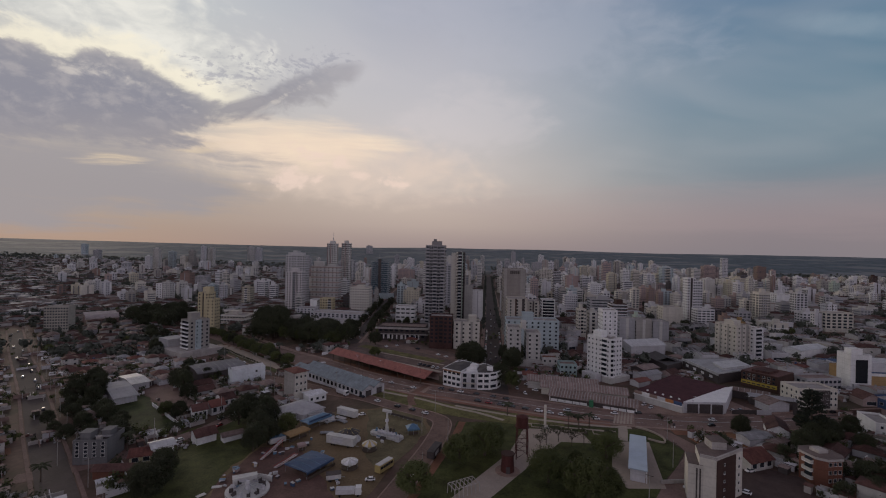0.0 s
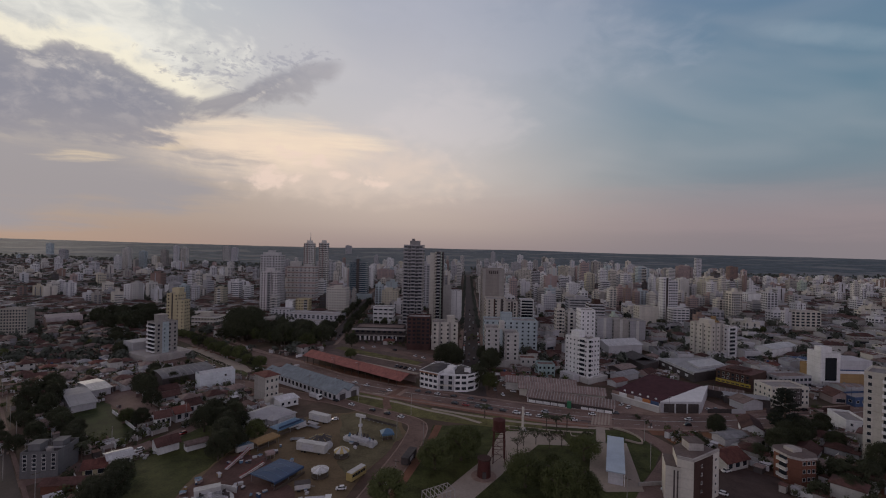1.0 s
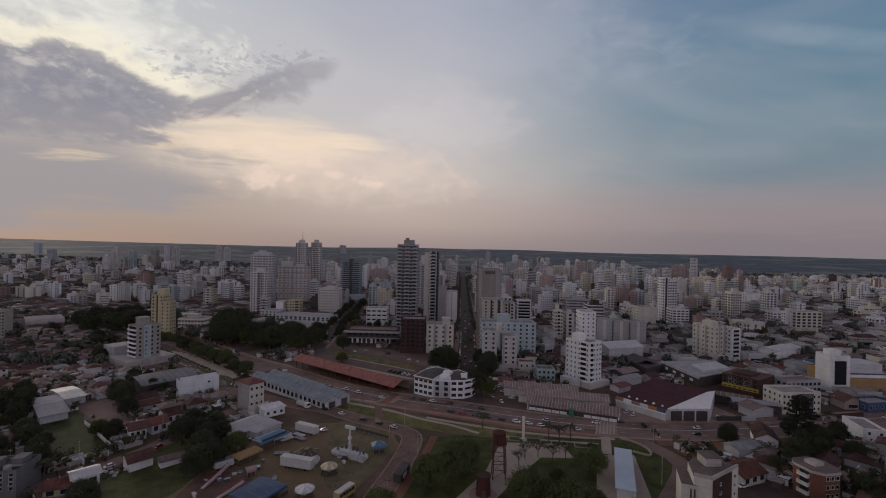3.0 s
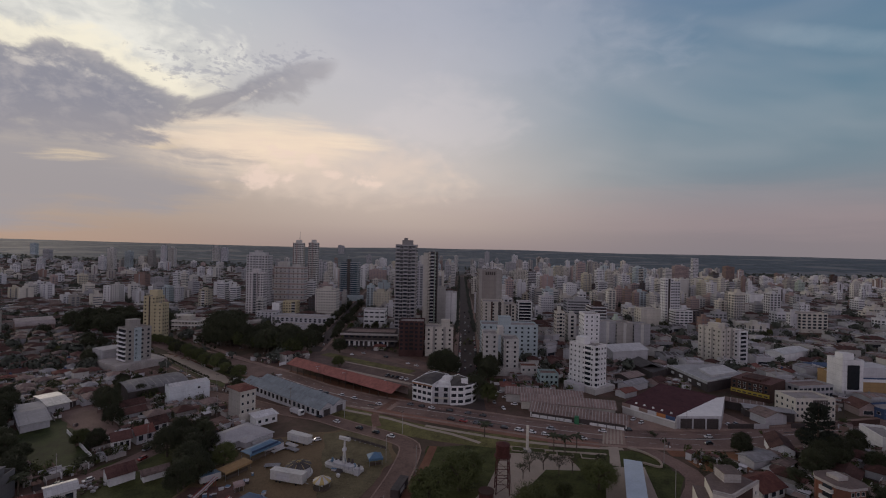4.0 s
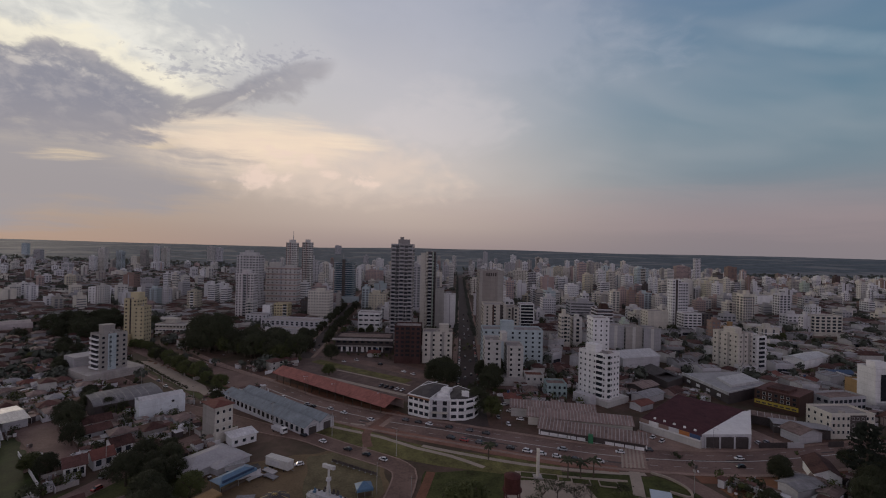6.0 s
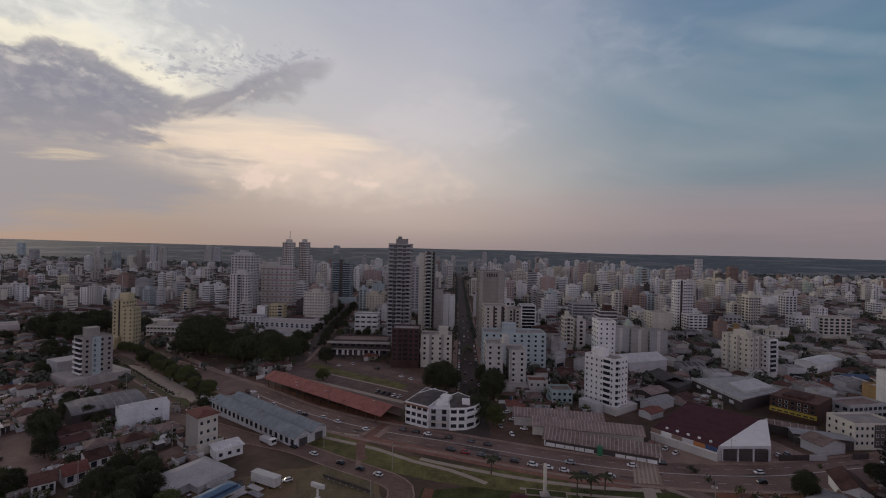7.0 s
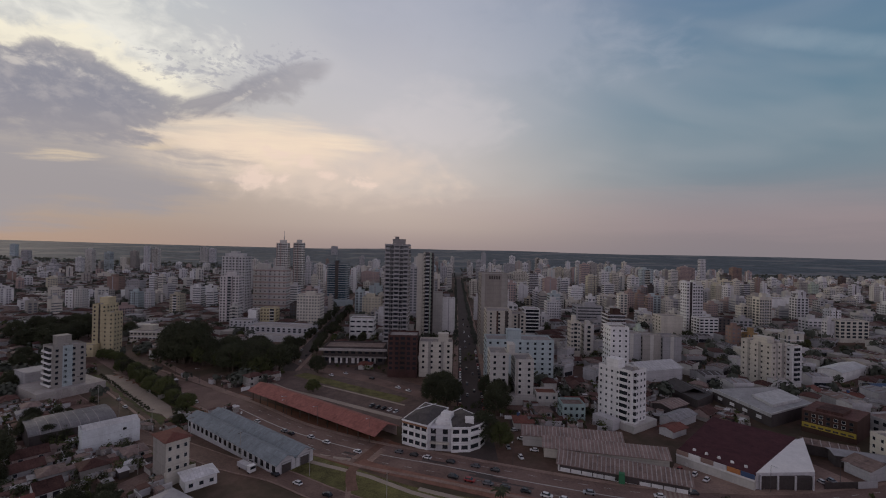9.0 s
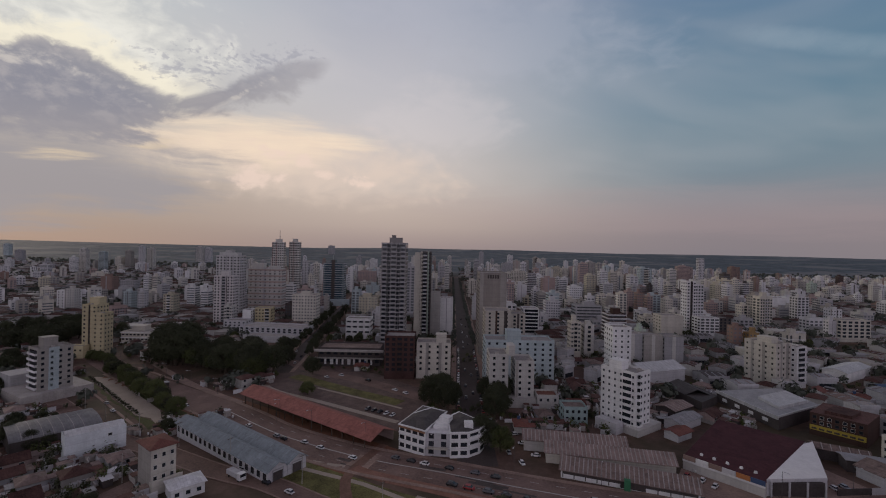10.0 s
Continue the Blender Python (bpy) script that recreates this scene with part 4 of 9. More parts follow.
rb = block("wide stepped block with rosy and cream bands", -222, 600, 38, 14, 54, 0, BEIGE, 16, 7, 4, "fr", 1.6, 1.2, stripes=[("f", 17.2, 19.4, GREY)], pent=[(3, 16, 2, 11, 6), (22, 33, 2, 11, 3)])
slab_band(rb, 38, 14, 54, 8, 6, PINK, 0.3, "fr", 1.6)
block("low grey block beside the halls", -196, 488, 20, 15, 12, 0, PALE, 4, 5, 3, "fr")
block("long low hall with a flat grey roof", -174, 470, 57, 24, 8.5, -6, PALE, 3, 12, 4, "f", 2.4, 1.4, category="hall", name="hall", roof=CONCRETE)
block("pale low workshop with a flat concrete roof", -162, 450, 44, 15, 5.0, -12, PALE, 1, 8, 4, "f", 2.4, 1.4, 3, category="hall", name="hall", roof=CONCRETE)
block("tall yellow apartment block of two staggered wings", -259.5, 408, 10.5, 12, 37, 0, YELLOW, 12, 3, 4, "fr", 1.2, 1.2, 3.5, pent=[(3, 10, 3, 10, 4.5)], stripes=[("f", 4.6, 5.8, DARK)])
block("yellow apartment wing with a few small windows", -249, 404, 8.4, 9, 31.5, 0, YELLOW, 10, 2, 3, "fr", 0.9, 1.1, 3.5)
block("low yellow entrance building at the foot of a tower", -263, 400, 11, 6, 9, 0, YELLOW, 2, 3, 2, "f", 1.2, 1.2, 3.5)
cl = block("low cream building with an open ground floor", -262, 452, 25, 20, 9.5, 0, CREAM, 3, 8, 5, "fr", 2.0, 1.2, 1.5, pent=[(4, 14, 8, 16, 3.0)])
slab_band(cl, 25, 20, 9.5, 3, 0.6, WHITE, 0.5, "fr", 0.6)
block("white blank-walled building beside the grove", -232, 462, 10, 12, 13.5, 0, WHITE, 3, 2, 3, "r", 1.4, 1.2, blank="f")
block("white office building with vertical piers", -460, 623, 19, 14, 28, 0, WHITE, 8, 4, 3, "fr")
ap = block("tan and white apartment tower with side balconies", -201, 307, 14.5, 12, 26, 60, TAN, 9, 4, 3, "fl", 1.3, 1.2, 2.6, stripes=[("f", 4.2, 8.6, BLUISH)], balconies=[("l", 1.2, 10.8)], bands=WHITE, pent=[(3, 9, 3, 9, 4.5)])
part("podium", Build().box(-8, 22, -5, 22, -2, 4.6), [CONCRETE], ap)
part("annex", Build().box(-4, 9, 22.05, 36, -2, 10), [GREY], ap)

# blocks east of the avenue
whm = block("white apartment tower with balcony column", 78.1, 265, 10.4, 16.5, 25, 35, WHITE, 9, 4, 6, "fl", 0.8, 0.9, 2.8, balconies=[("f", 0.6, 3.4), ("l", 10.2, 14.6)], bands=WHITE, pent=[(2, 7, 8, 14, 2.6)])
part("base", Build().box(-2, 15, -2.5, 16, -0.5, 3.0), [BEIGE], whm)
block("white slim apartment tower behind", 88.5, 318, 9.8, 12, 35, 0, WHITE, 12, 3, 4, "fl", 0.9, 1.0)
for k in range(3):
    block("grey apartment block with blind gable", 118 + 12.6 * k, 376 - k * 1.5, 12.3, 14, 21.5 - 0.6 * k, 0, GREY if k != 1 else TAN, 7, 3, 4, "fl", blank="f", stripes=[("f", 5.0, 7.2, BEIGE)])
block("pale cream corner block", 196, 486, 20, 16, 19, 0, CREAM, 6, 5, 3, "fl", blank="f")
block("tall white apartment tower with grey stripe", 228, 503, 8.5, 11, 49, 0, WORNWHITE, 16, 3, 3, "fl", stripes=[("f", 3.2, 5.4, DARK)])
block("tall grey wing of a white tower", 236.7, 505, 8, 11, 46, 0, PALE, 15, 3, 4, "fl")
block("white striped office block", 230, 484, 17, 14, 18, 0, WORNWHITE, 6, 4, 3, "fl", 3.2, 1.2)
block("dark glass office block", 248, 486, 11, 14, 18, 0, DARK, 6, 3, 3, "fl")
block("cream tower with tan piers", 184.6, 332, 13, 18, 25, 20, CREAM, 8, 3, 5, "fl", 0.9, 1.0, 3, stripes=[("l", 4.0, 5.6, TAN), ("l", 10.5, 12.1, TAN), ("f", 4.0, 5.4, TAN), ("f", 8.6, 10.8, TAN)], pent=[(2, 8, 4, 12, 2.5)])
block("white apartment wing with curved balconies", 197.4, 333.2, 8, 13, 23.5, 20, WHITE, 8, 2, 3, "fl", 1.2, 1.1, 3, balconies=[("f", 1, 7)], bands=PALE)
block("plain white cube building", 399, 628, 24, 18, 24, 0, WHITE, 8, 5, 4, "fl", blank="f")
block("white building with deep dark balconies", 350, 477, 26, 14, 19.5, 0, CREAM, 6, 5, 3, "fl", 3.2, 1.8, 3.5)
block("tall pale tower on the far slope", 544, 1039, 12, 10, 67, 0, PALE, 20, 4, 4, "fl")
pn = block("white building with a tall black glass front", 211, 268.8, 11, 10, 20.5, 0, WHITE, 5, 1, 3, "l", 3, 1.2, 4, blank="l", category="office building", name="office_building")
part("glass_front", Build().box(2.6, 8.8, -0.25, 0.02, 4.5, 17.5), [GLASS], pn, "black glass curtain wall")
part("arch", Build().box(1, 10, -1.2, -0.01, 0, 4.0), [PALE], pn)
part("roof_house", Build().box(2.5, 8.5, 3, 8, 19.5, 23), [WHITE], pn)
ck = block("cream building with a dark chequered window front", 158.5, 232, 19, 12, 10.4, 4, CREAM, 4, 9, 4, "fl", 1.1, 1.2, 1.4)
part("dark_panel", Build().box(8.2, 15.4, -0.05, -0.004, 0.8, 9.6), [DARK], ck, "black painted panel round the windows")


# ---- named blocks of the city, one by one ----
yrng = random.Random(41)
SIGHT = []


def city(label, x, y, w, d, h, wall, style):
    """A city block with its own facade: grid, ribbon, cols, balc or blank."""
    base = hill(x, y)
    h = max(7.0, h + gz(x + w / 2) - base)
    floors = max(2, round((h - 1) / 3.0))
    faces = "fl" if x > 0 else "fr"
    bays, side = max(2, round(w / yrng.choice((2.5, 2.9, 3.3)))), max(2, round(d / 3.2))
    args = dict(faces=faces, blank="")
    ww, wh, balconies, stripes, bands = yrng.uniform(1.2, 1.6), yrng.uniform(1.1, 1.4), (), (), None
    if style == "ribbon":
        bays, side, ww, wh = 1, 1, 40, 1.3
    elif style == "cols":
        k = w / bays
        stripes = [("f", k * i + k * 0.12, k * i + k * 0.42, yrng.choice((DARK, TAN, GREY))) for i in range(0, bays, 2)]
    elif style == "balc":
        k = w * yrng.uniform(0.32, 0.45)
        balconies, bands = [("f", w / 2 - k / 2, w / 2 + k / 2)], yrng.choice((wall, WHITE, CREAM))
    elif style == "blank":
        stripes = [("f", w * 0.44, w * 0.52, GREY)]
        args["blank"] = "f"
    a, e = yrng.uniform(0.12, 0.4), yrng.uniform(0.3, 0.45)
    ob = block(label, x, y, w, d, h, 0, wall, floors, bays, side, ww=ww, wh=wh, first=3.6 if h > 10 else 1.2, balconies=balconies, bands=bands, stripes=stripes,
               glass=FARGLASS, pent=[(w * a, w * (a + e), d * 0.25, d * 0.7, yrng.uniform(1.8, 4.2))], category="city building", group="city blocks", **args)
    ob.location.z = base
    if style == "ribbon" and wall in (DARK, BROWN):
        slab_band(ob, w, d, h, floors, 3.6 if h > 10 else 1.2, PALE, 0.5, faces, 0.9)
    if yrng.random() < 0.4:
        part("water_tank", Build().tube(w * (0.85 if a < 0.25 else 0.12) , d * 0.55, h - 0.9, h + 1.3, min(1.0, w * 0.09), n=10), [PALE], ob)
    if yrng.random() < 0.25:
        part("aerial", Build().beam((w * (a + 0.1), d * 0.45, h + 1.5), (w * (a + 0.1), d * 0.45, h + 8), 0.12), [STEEL], ob)
    r = y - 60
    SIGHT.append((x / r, (x + w) / r, y, (base - 73.5) / r, (base + h - 73.5) / r))
    return ob


city("pale slab block with few windows among trees", -449, 621, 11.5, 9, 30, BEIGE, "cols")
city("far pale blue office tower", -908, 1280, 15.4, 14, 63, BLUISH, "ribbon")
city("far white apartment tower", -927, 1209, 14.5, 12, 50, WORNWHITE, "grid")
# haze over far towers put into the paint: tan and brown ones made paler
city("far tan apartment tower", -919, 1230, 17.0, 14, 71, BEIGE, "grid")
city("far cream apartment block", -1000, 1469, 18.3, 16, 44, CREAM, "grid")
city("far dull brown apartment tower", -977, 1479, 17.6, 16, 64, TAN, "grid")
city("far slim grey tower with dark window columns", -911, 1442, 12.6, 13, 80, PALE, "cols")
city("far brown striped apartment tower", -906, 1471, 20.1, 16, 73, BEIGE, "cols")
city("far brown tower with pale corner", -994, 1910, 27.2, 16, 79, BEIGE, "cols")
city("far pale tower beside the brown one", -966, 1927, 25.4, 16, 74, PALE, "grid")
city("hazy blue-grey far tower", -1766, 1908, 22.4, 16, 75, BLUISH, "grid")
city("hazy grey far block", -1461, 1632, 23.9, 16, 56, GREY, "grid")
city("white far block among trees", -1195, 1321, 16.9, 12, 37, WORNWHITE, "grid")
city("pale far block with ribbon windows", -950, 1153, 18.2, 14, 33, PALE, "ribbon")
city("white apartment block with ribbon windows", -508, 853, 8.4, 9, 33, WORNWHITE, "ribbon")
city("cream wing of a white apartment block", -494, 855, 8.0, 9, 31, CREAM, "ribbon")
city("blue-grey block with a white band", -389, 633, 10.9, 11, 26, BLUISH, "cols")
city("pale block with dark edges", -371, 634, 8.2, 8, 26, PALE, "cols")
city("yellow-beige apartment block with balconies", -319, 600, 11.6, 13, 26, PALEYELLOW, "balc")
city("white clinic building with ribbon windows", -322, 653, 10.2, 12, 30, WORNWHITE, "ribbon")
city("lower white clinic wing with ribbon windows", -304, 652, 9.4, 12, 25, WORNWHITE, "ribbon")
city("bluish grey low block", -577, 894, 26.0, 16, 20, GREY, "grid")
city("dull red blank-sided building", -574, 844, 19.6, 16, 30, DULLRED, "blank")
city("beige apartment block with deep dark balconies", -208, 513, 7.8, 10, 22, BEIGE, "balc")
city("long cream warehouse in the far quarter", -778, 1088, 29.2, 16, 20, CREAM, "blank")
city("white far gable with small windows", -580, 1105, 9.8, 12, 27, WORNWHITE, "blank")
city("white corner office with ribbon windows", -195, 643, 10.6, 11, 32, WORNWHITE, "ribbon")
city("cream apartment block with square windows", -146, 522, 23.0, 16, 31, CREAM, "grid")
city("tan blank-sided slab with small windows", -128, 572, 4.0, 9, 24, TAN, "blank")
city("far grey tower with small windows", -727, 2977, 39.6, 16, 99, GREY, "grid")
city("yellow low apartment block", -91, 576, 20.3, 16, 22, PALEYELLOW, "grid")
city("far reddish apartment block", -175, 1023, 36.9, 16, 30, PINK, "grid")
city("blue-grey far hall with small windows", -121, 803, 20.0, 16, 17, BLUISH, "blank")
city("slim far tower with small windows", -624, 2115, 14.1, 15, 46, PALE, "grid")
city("far cream block beside the twin towers", -231, 860, 9.6, 10, 32, CREAM, "grid")
city("slim grey far tower", -305, 1694, 17.7, 16, 55, GREY, "grid")
city("far white stepped tower", -233, 1539, 24.2, 16, 46, WORNWHITE, "grid")
city("pale blank-sided slab with small windows", 106, 723, 14.1, 13, 26, PALE, "blank")
city("cream block beside the avenue", 40, 795, 20.3, 16, 26, CREAM, "cols")
city("pale blank wall beside the avenue", 32, 562, 11.7, 10, 24, PALE, "blank")
city("far cream tower with small windows", 145, 1022, 27.7, 16, 33, CREAM, "grid")
city("dark tower with pale floor edges", 142, 831, 13.8, 13, 39, DARK, "ribbon")
city("dull pink slab with small windows", 157, 787, 19.4, 16, 33, PINK, "blank")
city("far white balcony tower", 188, 808, 13.0, 13, 30, WORNWHITE, "ribbon")
city("far pale yellow tower", 278, 1213, 16.6, 16, 36, PALEYELLOW, "grid")
city("far cream tower with small windows", 302, 1220, 15.9, 16, 34, CREAM, "grid")
city("far tan tower on the skyline", 375, 1243, 18.0, 16, 50, TAN, "cols")
city("dull yellow tower with window columns", 236, 818, 14.4, 16, 37, PALEYELLOW, "cols")
city("far white apartment block", 285, 897, 13.3, 15, 41, WORNWHITE, "grid")
city("far cream apartment block", 306, 901, 12.0, 14, 40, CREAM, "grid")
city("white block with ribbon windows", 253, 791, 15.5, 16, 26, WORNWHITE, "ribbon")
city("large white block with a mast", 178, 712, 16.9, 16, 26, WORNWHITE, "grid")
city("far pale tower with small windows", 538, 1423, 20.4, 16, 40, PALE, "grid")
city("pale blue tower with balconies", 366, 915, 21.4, 16, 47, BLUISH, "balc")
city("far dark slim block", 339, 822, 6.3, 9, 24, DARK, "grid")
city("far white slim block", 366, 860, 7.9, 10, 30, WORNWHITE, "grid")
city("far tan tower with small windows", 522, 1148, 8.9, 12, 39, TAN, "grid")
city("far pinkish wide tower", 547, 1126, 27.2, 16, 47, PINK, "grid")
city("far beige block with small windows", 378, 829, 10.2, 14, 20, BEIGE, "grid")
city("pinkish grey block with small windows", 231, 647, 8.3, 10, 27, PINK, "grid")
city("dull orange-red apartment block", 225, 603, 7.4, 9, 29, DULLRED, "grid")
city("dull pink apartment block", 238, 605, 6.0, 9, 25, PINK, "grid")
city("low cream block with a roof house", 201, 531, 13.9, 16, 11, CREAM, "grid")
city("cream block with yellowish balcony columns", 90, 399, 7.1, 9, 25, CREAM, "balc")
city("beige block with balcony columns", 100, 400, 6.7, 9, 23, BEIGE, "balc")
city("brown block with white ribbon balconies", 128, 430, 13.3, 15, 27, BROWN, "ribbon")
city("pale teal blank side wall", 140, 404, 5.0, 8, 20, GREEN, "blank")
city("pale low hall with upright piers", 111, 565, 15.3, 15, 21, PALE, "grid")
city("grey low office with a long window row", 136, 542, 26.7, 16, 20, GREY, "ribbon")
city("brownish low hall with small windows", 207, 653, 11.4, 13, 16, TAN, "blank")
city("grey far tower with small windows", 174, 1398, 34.8, 16, 39, GREY, "grid")
city("slim white far tower", 229, 1659, 19.1, 16, 59, WORNWHITE, "grid")
city("slim grey far tower", 147, 1869, 18.2, 16, 69, GREY, "blank")
city("far tan and pink wide tower", 569, 1170, 36.4, 16, 44, PINK, "cols")
city("far dull brown-orange tower", 676, 1136, 20.4, 16, 48, DULLRED, "grid")
city("pale yellow-green apartment tower", 383, 715, 11.8, 13, 33, PALEYELLOW, "grid")
city("far cream tower with small windows", 436, 755, 7.3, 8, 39, CREAM, "grid")
city("dark tower with white floor edges", 455, 763, 8.4, 8, 33, DARK, "ribbon")
city("dull red slim tower side", 508, 813, 5.2, 5, 40, DULLRED, "blank")
city("white blank-sided tower with small windows", 520, 816, 6.8, 6, 32, WORNWHITE, "blank")
city("cream block with tan balconies", 327, 575, 9.7, 10, 20, CREAM, "balc")
city("low orange-brown block with small windows", 234, 445, 7.6, 8, 17, DULLRED, "grid")
city("low ochre shop block", 246, 443, 8.1, 8, 12, OCHRE, "grid")
city("white block with dark window columns", 405, 552, 12.1, 9, 20, WORNWHITE, "cols")
city("pale blank cube building", 343, 482, 7.2, 6, 18, PALE, "blank")
city("beige tower far down the slope", 690, 804, 11.0, 8, 32, BEIGE, "grid")
city("white tower far down the slope", 693, 792, 7.1, 5, 24, WORNWHITE, "cols")
city("white twin block far down the slope", 632, 769, 8.6, 6, 19, WORNWHITE, "cols")
city("dark brown far tower", 1038, 1261, 13.2, 10, 28, BROWN, "grid")
city("pinkish striped block with small windows", 498, 691, 11.0, 9, 20, PINK, "ribbon")
city("cream block with dark core", 249, 586, 8.3, 11, 24, CREAM, "grid")
city("beige block beside it", 283, 622, 9.4, 12, 23, BEIGE, "grid")
city("dull lilac block with small windows", 312, 610, 10.7, 12, 18, PINK, "grid")
city("far pale block with small windows", 809, 1141, 11.5, 10, 23, PALE, "grid")
city("far tan block with small windows", 703, 973, 17.0, 14, 26, TAN, "grid")
city("far pale green block", 695, 932, 12.8, 10, 25, GREEN, "grid")
city("slim white tower with small windows", 331, 767, 4.9, 7, 37, WORNWHITE, "grid")
city("cream striped tower with small windows", 343, 769, 8.6, 12, 27, CREAM, "ribbon")
city("grey far block with small windows", 616, 916, 11.4, 10, 19, GREY, "grid")
city("cream far block with small windows", 730, 921, 14.9, 11, 21, CREAM, "grid")


# ---- station, sheds, halls ----
def frame_at(p, q):
    """Pose with x along the line from p to q; also its length."""
    dx, dy = q[0] - p[0], q[1] - p[1]
    return pose(p[0], p[1], gz((p[0] + q[0]) / 2), 0, 0, math.degrees(math.atan2(dy, dx))), math.hypot(dx, dy)


def shed(label, p, q, depth, eave, rise, roof, wall, category="shed", name="shed", doors=0, open_side=False, posts=0, along="x", ribs=True):
    """A long building with a pitched roof; its front eave runs from p to q and it reaches back to the left of that line."""
    m, w = frame_at(p, q)
    ob = tagged(new(name), label, category)
    ob.matrix_basis = m
    b = Build()
    if open_side:
        b.box(0, w, depth - 0.25, depth, -1, eave)
    else:
        b.box(0, w, 0, depth, -1.5, eave)
        if along == "x":
            b.add([(0, 0, eave), (0, depth, eave), (0, depth / 2, eave + rise), (w, 0, eave), (w, depth, eave), (w, depth / 2, eave + rise)], [(2, 1, 0), (3, 4, 5)])
        else:
            b.add([(0, 0, eave), (w, 0, eave), (w / 2, 0, eave + rise), (0, depth, eave), (w, depth, eave), (w / 2, depth, eave + rise)], [(0, 1, 2), (5, 4, 3)])
    part("wall", b, [wall], ob)
    part("roof", Build().gable(0, w, 0, depth, eave, rise, 0.7, 0.15, 0, along), [roof], ob)
    if ribs:
        n = max(3, int(w / (1.35 if roof is FIBRO and w > 30 else 2.4)))
        rb = Build()
        k = math.hypot(rise, depth / 2)
        R = 0.16
        rb.add([(-R, -0.6, eave + 0.17 - rise * 1.2 / depth), (R, -0.6, eave + 0.17 - rise * 1.2 / depth), (R, depth / 2, eave + rise + 0.17), (-R, depth / 2, eave + rise + 0.17),
                (-R, -0.6, eave + 0.20 - rise * 1.2 / depth), (R, -0.6, eave + 0.20 - rise * 1.2 / depth), (R, depth / 2, eave + rise + 0.20), (-R, depth / 2, eave + rise + 0.20)],
               [(0, 1, 5, 4), (1, 2, 6, 5), (2, 3, 7, 6), (3, 0, 4, 7), (4, 5, 6, 7)])
        if along == "x":
            me = rb.mesh("roof_rib", [RIB if roof is FIBRO else roof])
            for i in range(n + 1):
                put("roof_rib", me, pose(w * i / n, 0, 0), ob)
    for i in range(doors):
        c = w * (i + 0.5) / doors
        put("window", window_mesh(min(2.4, w / doors * 0.6), min(2.2, eave * 0.5), FRAME, GLASS), pose(c, 0, eave * 0.3), ob)
    for i in range(posts):
        part("post", Build().box(-0.15, 0.15, 0.1, 0.4, -0.3, eave), [BARK], ob, m=pose(w * (i + 0.5) / posts, 0, 0))
    return ob


def vault(label, p, q, depth, eave, rise, roof, wall, category="hall", name="hall", bays=1):
    """A hall with one or more round sheet roofs that run along its front from p to q."""
    m, w = frame_at(p, q)
    ob = tagged(new(name), label, category)
    ob.matrix_basis = m
    part("wall", Build().box(0, w, 0, depth, -2, eave), [wall], ob)
    each, n = depth / bays, 12
    for k in range(bays):
        arc = [(each * k + each / 2 - (each / 2 + 0.3) * math.cos(math.pi * i / n), eave + rise * math.sin(math.pi * i / n)) for i in range(n + 1)]
        b = Build()
        for x0, x1, r in ((-0.5, w + 0.5, 0.0),):
            pts = [(x, y, z + t) for x in (x0, x1) for t in (0.0, 0.16) for y, z in arc]
            a = n + 1
            b.add(pts, [(i + a, i + a + 1, i + 3 * a + 1, i + 3 * a) for i in range(n)] + [(i + 2 * a, i + 2 * a + 1, i + 1, i) for i in range(n)] + [(i, i + 1, i + a + 1, i + a) for i in range(n)] + [(i + 3 * a, i + 3 * a + 1, i + 2 * a + 1, i + 2 * a) for i in range(n)])
        part("roof", b, [roof], ob)
        for x in (0.02, w - 0.02):
            part("gable", Build().add([(x, y, z) for y, z in arc] + [(x, each * k, eave - 0.5), (x, each * (k + 1), eave - 0.5)], [tuple(range(n + 1)) + (n + 2, n + 1)]), [wall], ob)
        for i in range(1, int(w / 3)):
            part("roof_rib", Build().add([(3.0 * i + dx, y, z + dz) for dx in (-0.09, 0.09) for dz in (0.10, 0.2) for y, z in arc], [(i_ + a, i_ + a + 1, i_ + 3 * a + 1, i_ + 3 * a) for i_ in range(n)]), [RIB], ob)
    return ob


shed("old station platform hall with a long red tiled roof", (-95.4, 296.7), (-26.4, 246.5), 12.5, 4.3, 2.5, REDROOF, PINK, "station", "station_hall", open_side=True, posts=14, ribs=False)
BLUEZINC = mat("blue_zinc_sheet", (0.215, 0.248, 0.27), rough=0.75, spread=0.3, sheet=1.0)
wh1 = shed("long warehouse with a blue-grey metal roof", (-104.8, 260.6), (-54.5, 222.7), 7.0, 4.6, 1.9, BLUEZINC, PALE, "warehouse", "warehouse", doors=18)
wh2 = shed("second bay of the warehouse with a blue-grey metal roof", (-97.7, 264.2), (-50.2, 228.4), 7.0, 4.6, 1.9, BLUEZINC, PALE, "warehouse", "warehouse")
for hall_, len_ in ((wh1, 62.98), (wh2, 59.4)):
    part("gate", Build().box(len_ + 0.02, len_ + 0.1, 1.8, 5.2, -0.2, 3.6), [DARK], hall_, "dark open gate in the gable")
    part("gable_trim", Build().box(len_ + 0.02, len_ + 0.12, 1.4, 1.75, -0.2, 4.0).box(len_ + 0.02, len_ + 0.12, 5.25, 5.6, -0.2, 4.0).box(len_ + 0.02, len_ + 0.12, 1.4, 5.6, 4.01, 4.4), [GREY], hall_)
gr = shed("low green and white hall with a brown sheet roof", (38.5, 229.4), (76.3, 215.6), 10.5, 2.8, 2.2, FIBRO, WHITE, "hall", "hall")
shed("low hall with a brown sheet roof", (36, 239.5), (77.2, 231.2), 9.5, 3.8, 2.1, FIBRO, CREAM, "hall", "hall")
